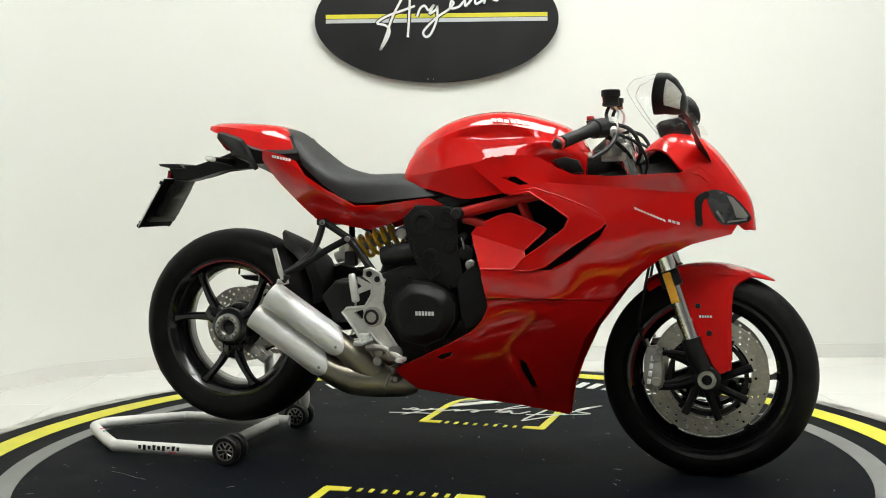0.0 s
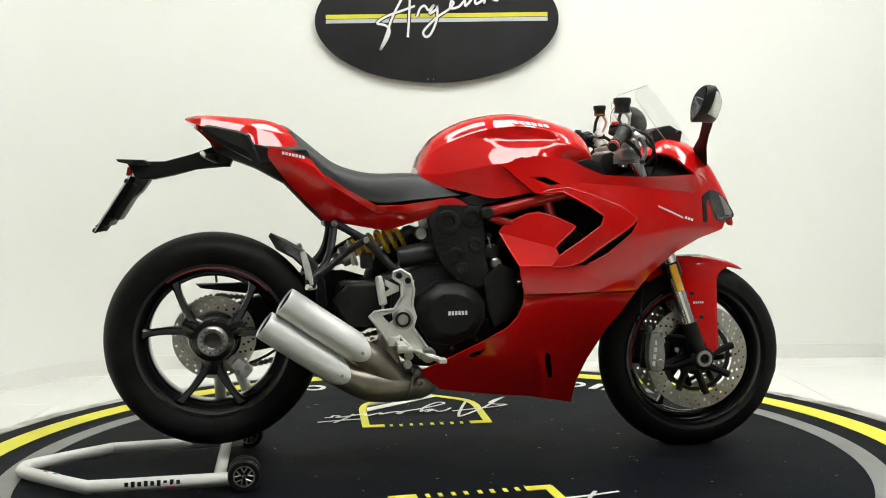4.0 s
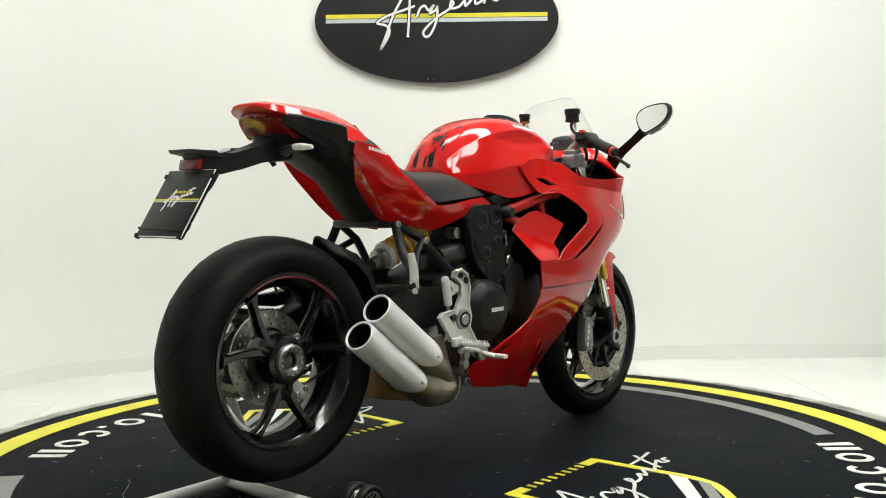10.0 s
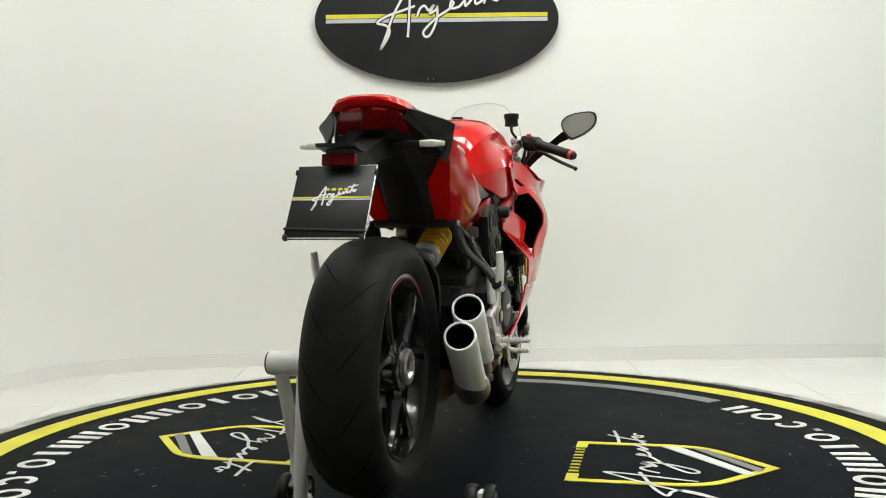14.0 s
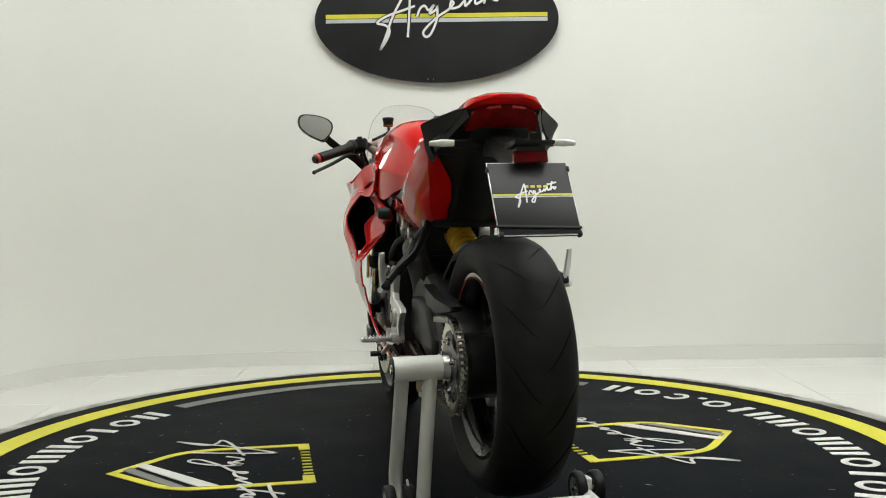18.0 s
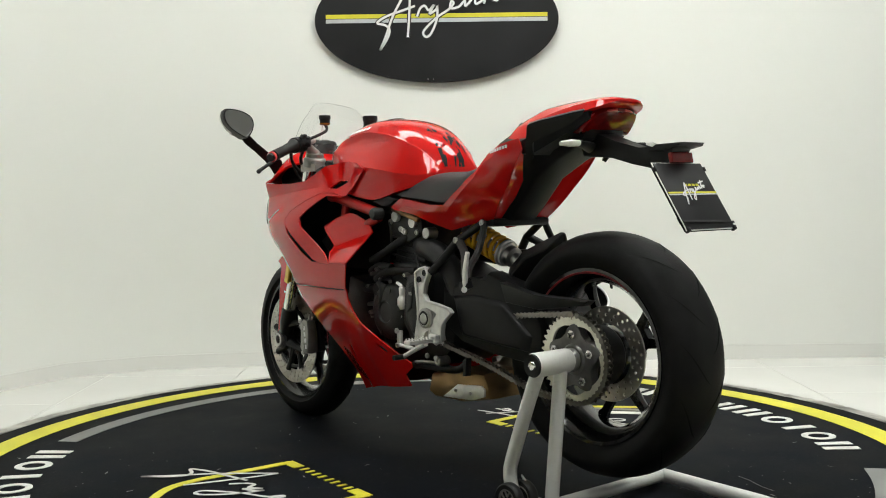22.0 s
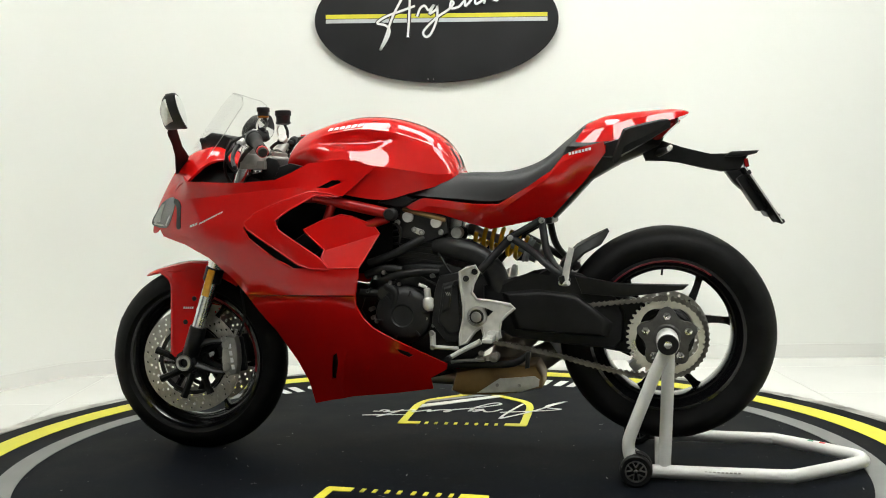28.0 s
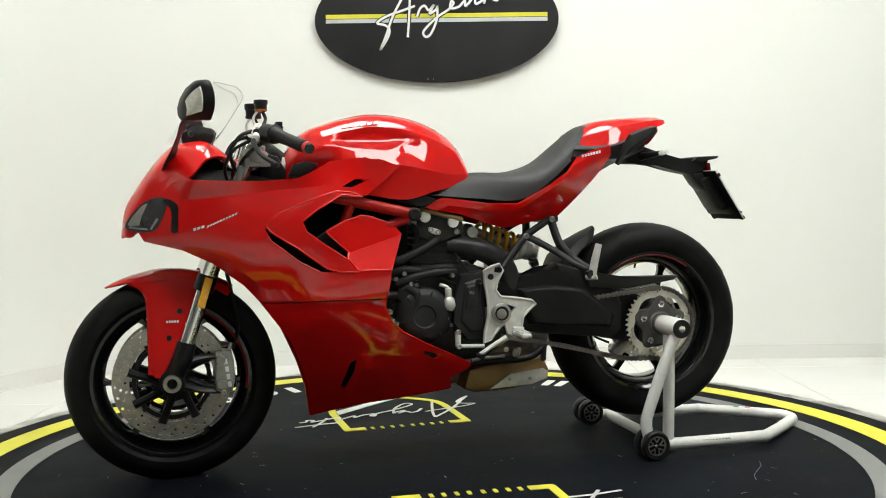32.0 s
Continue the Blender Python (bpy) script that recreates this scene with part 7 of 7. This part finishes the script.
def sprocket():
    R, k = 0.112, 43
    ring = []
    for i in range(k):
        a = 2 * math.pi * i / k
        for da, r in ((-0.045, R - 0.006), (-0.018, R + 0.002), (0.018, R + 0.002), (0.045, R - 0.006)):
            ring.append((RX + r * math.cos(a + da), RZ + r * math.sin(a + da)))
    holes = [[(RX + (0.086 - 0.004 * math.cos(5 * t - radians(90))) * math.cos(t), RZ + (0.086 - 0.004 * math.cos(5 * t - radians(90))) * math.sin(t)) for t in (2 * math.pi * i / 60 for i in range(60))]]
    ob = on_bike("rear_sprocket", panel(ring, lambda x, z: 0.134, 1, holes, step=0.02, thick=0.006), GOLD, "pale toothed rear sprocket", smooth=20)
    star = []
    for i in range(60):
        a = 2 * math.pi * i / 60
        r = 0.074 + 0.014 * math.cos(5 * (a - radians(18)))
        star.append((RX + r * math.cos(a), RZ + r * math.sin(a)))
    part("sprocket_carrier", slab(star, 0.112, 0.137, 0.003), DARK_STEEL, ob, "dark steel five-lobed carrier")
    part("sprocket_carrier", lathe([(0.0, 0.136), (0.034, 0.142), (0.040, 0.136), (0.042, 0.130)], (RX, 0, RZ), "Y", 36), DARK_STEEL, ob)
    for i in range(5):
        a = radians(72 * i + 18)
        part("nut", lathe([(0.0, 0.146), (0.005, 0.152), (0.006, 0.146), (0.0115, 0.145), (0.0125, 0.134), (0.0, 0.134)], (RX + 0.062 * math.cos(a), 0, RZ + 0.062 * math.sin(a)), "Y", 6), CHROME, ob)
    part("axle_nut", lathe([(0.014, 0.160), (0.024, 0.160), (0.028, 0.155), (0.029, 0.134)], (RX, 0, RZ), "Y", 24, caps=False), STEEL, ob)


sprocket()


def chain():
    ob = on_bike("chain", rod((-0.12, 0.100, 0.43), (-0.12, 0.126, 0.43), [(0.0, 0), (0.034, 0.1), (0.034, 0.9), (0.0, 1)], 24), STEEL, "dark drive chain")
    low = spline([(-0.150, 0.131, 0.378), (-0.284, 0.131, 0.352), (-0.37, 0.131, 0.334), (-0.47, 0.131, 0.308), (-0.56, 0.131, 0.288), (-0.640, 0.131, 0.284)], 20)
    back = [Vector((RX + 0.110 * math.cos(radians(a)), 0.131, RZ + 0.110 * math.sin(radians(a)))) for a in range(-70, -266, -4)]
    top = spline([(RX + 0.01, 0.131, RZ + 0.111), (-0.56, 0.131, 0.492), (-0.40, 0.118, 0.475), (-0.15, 0.118, 0.462)], 20)
    path = low + back + top
    me = bpy.data.meshes.new("chain_link")
    bm = bmesh.new()
    for y in (-0.008, 0.008):
        slab([(-0.0125, -0.004), (-0.009, -0.008), (-0.006, -0.007), (-0.0015, -0.0045), (0.0015, -0.0045), (0.006, -0.007), (0.009, -0.008), (0.0125, -0.004), (0.0125, 0.004), (0.009, 0.008), (0.006, 0.007), (0.0015, 0.0045), (-0.0015, 0.0045), (-0.006, 0.007), (-0.009, 0.008), (-0.0125, 0.004)],
             y - 0.0012, y + 0.0012, 0, bm)
    box((0.0, 0, 0), (0.006, 0.014, 0.008), 0, bm=bm)
    bmesh.ops.recalc_face_normals(bm, faces=bm.faces)
    bm.to_mesh(me)
    bm.free()
    me.materials.append(CHAIN)
    step, acc = 0.0159, 0.0
    for a, b in zip(path, path[1:]):
        acc += (b - a).length
        if acc >= step:
            acc -= step
            d = (b - a)
            link = new("chain_link", me)
            link.parent = ob
            link.matrix_basis = Matrix.Translation(b) @ Matrix.Rotation(-math.atan2(d.z, d.x), 4, "Y")


chain()

# rear brake, shock and hugger
rd = brake_disc("brake_disc", (RX, 0, RZ), 0.078, 0.122, 0.012, bike, 22, "drilled rear brake disc")
rd.matrix_basis = ON_TABLE
rc = on_bike("brake_caliper", box((-0.600, 0.000, 0.300), (0.060, 0.050, 0.036), 0.008, (0, 40, 0)), ALU, "small silver rear brake caliper")
for dx, dz in ((0.016, 0.0), (-0.012, -0.012)):
    part("bolt", bolt((-0.600 + dx, -0.025, 0.302 + dz), 0.008, 0.006, sign=-1), STEEL, rc)
on_bike("brake_hose", tube([(-0.575, -0.02, 0.315), (-0.53, -0.03, 0.335), (-0.47, -0.04, 0.37), (-0.36, -0.05, 0.42)], 0.004, 8, 5), HOSE)
S0, S1 = Vector((-0.085, -0.018, 0.700)), Vector((-0.325, -0.018, 0.611))
shock = on_bike("shock_absorber", rod(S0, S1, [(0.010, 0), (0.016, 0.02), (0.018, 0.10), (0.014, 0.12), (0.014, 0.80), (0.030, 0.82), (0.030, 0.90), (0.018, 0.92), (0.018, 1.0)], 20), STEEL, "steel rear shock absorber")
d = (S1 - S0).normalized()
side_v = Vector((0, 1, 0))
up_v = d.cross(side_v)
coil = [S0 + d * (0.035 + 0.155 * i / 90) + (side_v * math.cos(2 * math.pi * 6 * i / 90) + up_v * math.sin(2 * math.pi * 6 * i / 90)) * 0.035 for i in range(91)]
part("spring", tube(coil, 0.0068, 8, smooth=False), YELLOW, shock, "bright yellow coil spring")
part("spring_collar", rod(S0 + d * 0.190, S1, [(0.020, 0), (0.041, 0.02), (0.041, 0.12), (0.036, 0.16), (0.036, 0.28), (0.020, 0.30)], 24), ALU, shock, "notched silver collar")


def hugger():
    rows = [(-0.508, 0.697, 0.012), (-0.470, 0.678, 0.050), (-0.420, 0.650, 0.080), (-0.375, 0.605, 0.088), (-0.350, 0.545, 0.088), (-0.345, 0.480, 0.085)]
    secs = []
    for x, z, w in rows:
        prof = [(-1, -0.030), (-0.8, -0.006), (-0.4, 0.0), (0, 0.002), (0.4, 0.0), (0.8, -0.006), (1, -0.030)]
        out = Vector((x - RX, 0, z - RZ)).normalized()
        ring = [Vector((x, u * w, z)) + out * (dd if w > 0.03 else dd * 0.2) for u, dd in prof]
        ring += [Vector((x, u * w * 0.96, z)) + out * ((dd if w > 0.03 else dd * 0.2) - 0.006) for u, dd in prof[::-1]]
        secs.append(ring)
    return loft(secs)


on_bike("hugger", hugger(), PLASTIC, "black rear wheel hugger")


# ---- the rear stand ----
stand = empty("paddock_stand")
tagged(stand, "white tubular single-sided paddock stand on small black wheels", "paddock stand")


def on_stand(name, bm, material, label="", parent=None, smooth=40.0):
    return part(name, bm, material, parent or stand, label, smooth, None if parent else ON_TABLE)


BASE = [(-0.610, 0.215, 0.030), (-0.80, 0.212, 0.028), (-0.985, 0.205, 0.027), (-1.03, 0.188, 0.027), (-1.20, 0.052, 0.030), (-1.225, 0.0, 0.030), (-1.20, -0.052, 0.030), (-1.03, -0.205, 0.027), (-0.985, -0.222, 0.027), (-0.80, -0.226, 0.028), (-0.600, -0.230, 0.030)]
on_stand("base_tube", tube(BASE, 0.0185, 16, 6), STAND_WHITE, "bent white base tube")
on_stand("cross_tube", tube([(-0.660, 0.210, 0.030), (-0.662, -0.222, 0.030)], 0.017, 14), STAND_WHITE)
on_stand("leg", tube([(-0.672, 0.252, 0.372), (-0.640, 0.252, 0.300), (-0.582, 0.254, 0.150), (-0.572, 0.255, 0.110), (-0.578, 0.256, 0.075), (-0.596, 0.258, 0.050)], 0.0175, 16, 6), STAND_WHITE, "bent white front leg")
on_stand("leg", tube([(-0.682, 0.185, 0.380), (-0.676, 0.198, 0.200), (-0.668, 0.208, 0.025)], 0.0175, 16, 5), STAND_WHITE, "straight white leg")
on_stand("gusset", slab([(-0.585, 0.10), (-0.600, 0.09), (-0.640, 0.045), (-0.620, 0.045)], 0.226, 0.232, 0.001), STAND_WHITE)
sleeve = on_stand("pin_sleeve", lathe([(0.014, 0.158), (0.029, 0.158), (0.030, 0.162), (0.030, 0.272), (0.028, 0.276), (0.014, 0.276)], (-0.678, 0, 0.391), "Y", 32, caps=False), STAND_WHITE, "white sleeve of the hub pin")
part("end_cap", lathe([(0.013, 0.268), (0.013, 0.278), (0.027, 0.280), (0.0285, 0.276), (0.0285, 0.272)], (-0.678, 0, 0.391), "Y", 28, caps=False), HOSE, sleeve, "black rubber end cap")
part("hub_pin", lathe([(0.0, 0.279), (0.010, 0.281), (0.013, 0.277), (0.013, 0.060), (0.0, 0.060)], (-0.678, 0, 0.391), "Y", 20), CHROME, sleeve, "polished steel hub pin")


def stand_wheel(y, side):
    c = (-0.592, y, 0.045)
    w = on_stand("wheel", lathe([(0.030, -0.012), (0.040, -0.013), (0.0435, -0.009), (0.0445, 0.0), (0.0435, 0.009), (0.040, 0.013), (0.030, 0.012)], c, "Y", 32, closed=True), HOSE, "small black stand wheel")
    part("wheel_disc", lathe([(0.0, -0.006), (0.031, -0.006), (0.031, 0.006), (0.0, 0.006)], c, "Y", 28), BLACK, w)
    part("wheel_ring", lathe([(0.026, -0.0115), (0.030, -0.0115), (0.030, 0.0115), (0.026, 0.0115)], c, "Y", 28, closed=True), STEEL, w)
    for k in range(5):
        a = 2 * math.pi * k / 5 + 0.3
        for da in (-0.35, 0.35):
            p0 = (c[0] + 0.010 * math.cos(a), y + side * 0.009, c[2] + 0.010 * math.sin(a))
            p1 = (c[0] + 0.027 * math.cos(a + da), y + side * 0.009, c[2] + 0.027 * math.sin(a + da))
            part("wheel_spoke", tube([p0, p1], 0.0022, 6), STEEL, w)
    part("hub_nut", lathe([(0.0, side * 0.016), (0.005, side * 0.015), (0.008, side * 0.010), (0.008, 0.0), (0.0, 0.0)], c, "Y", 6), CHROME, w)


for y, side in ((0.275, 1), (0.228, -1), (-0.262, -1), (-0.215, 1)):
    stand_wheel(y, side)
for s in (0.251, -0.2385):
    on_stand("wheel_axle", lathe([(0.0, -0.026), (0.007, -0.026), (0.007, 0.026), (0.0, 0.026)], (-0.592, s, 0.045), "Y", 12), STEEL)
on_stand("wheel_fork", box((-0.596, -0.2385, 0.052), (0.040, 0.014, 0.046), 0.004), STAND_WHITE)


def band(p0, p1, r, material, label=""):
    """A sticker over the outer upper half of the tube."""
    bm = tube([p0, p1], r, 24)
    mid = (Vector(p0) + Vector(p1)) / 2
    bmesh.ops.delete(bm, geom=[f for f in bm.faces if len(f.verts) > 4 or (f.calc_center_median() - mid).dot(Vector((-0.45, -0.65, 0.45))) < 0.002], context="FACES")
    on_stand("decal_band", bm, material, label)


u0, u1 = Vector(BASE[7]), Vector(BASE[6])
for k, mt in enumerate((DECAL_GREEN, WHITE, DECAL_RED)):
    band(u0.lerp(u1, 0.42 + 0.085 * k), u0.lerp(u1, 0.50 + 0.085 * k), 0.0189, mt, "flag-coloured band")
for i in range(9):
    x = -0.905 + i * 0.017
    on_stand("decal_bar", box((x, -0.2415 - 0.0015 * abs(math.sin(i)), 0.033), (0.010, 0.004, 0.012 + 0.004 * (i % 2)), 0.001), HOSE, "black lettering bar")
    on_stand("decal_bar", box((-0.78 - i * 0.011, 0.2275, 0.036), (0.007, 0.0035, 0.004), 0.0005), MARK, "faded grey lettering bar")
on_stand("decal_bar", box((-0.790, -0.2435, 0.022), (0.026, 0.003, 0.003), 0.0005), DECAL_RED, "red underline bar")


# ---- movement: everything on the deck turns with it ----
def motions():
    rows = []
    for i in range(33):
        t = float(i)
        u = (t - 16.0) / 16.0
        a = 6.66416 * (t - 16.0) - 0.0961 * u * u - 0.8408 * u ** 3
        rows.append((t, pose(0, 0, 0, 0, 0, a)))
    for thing in (table, bike, stand):
        walk(thing, rows)


floor_tiles()
rim_pieces()
motions()
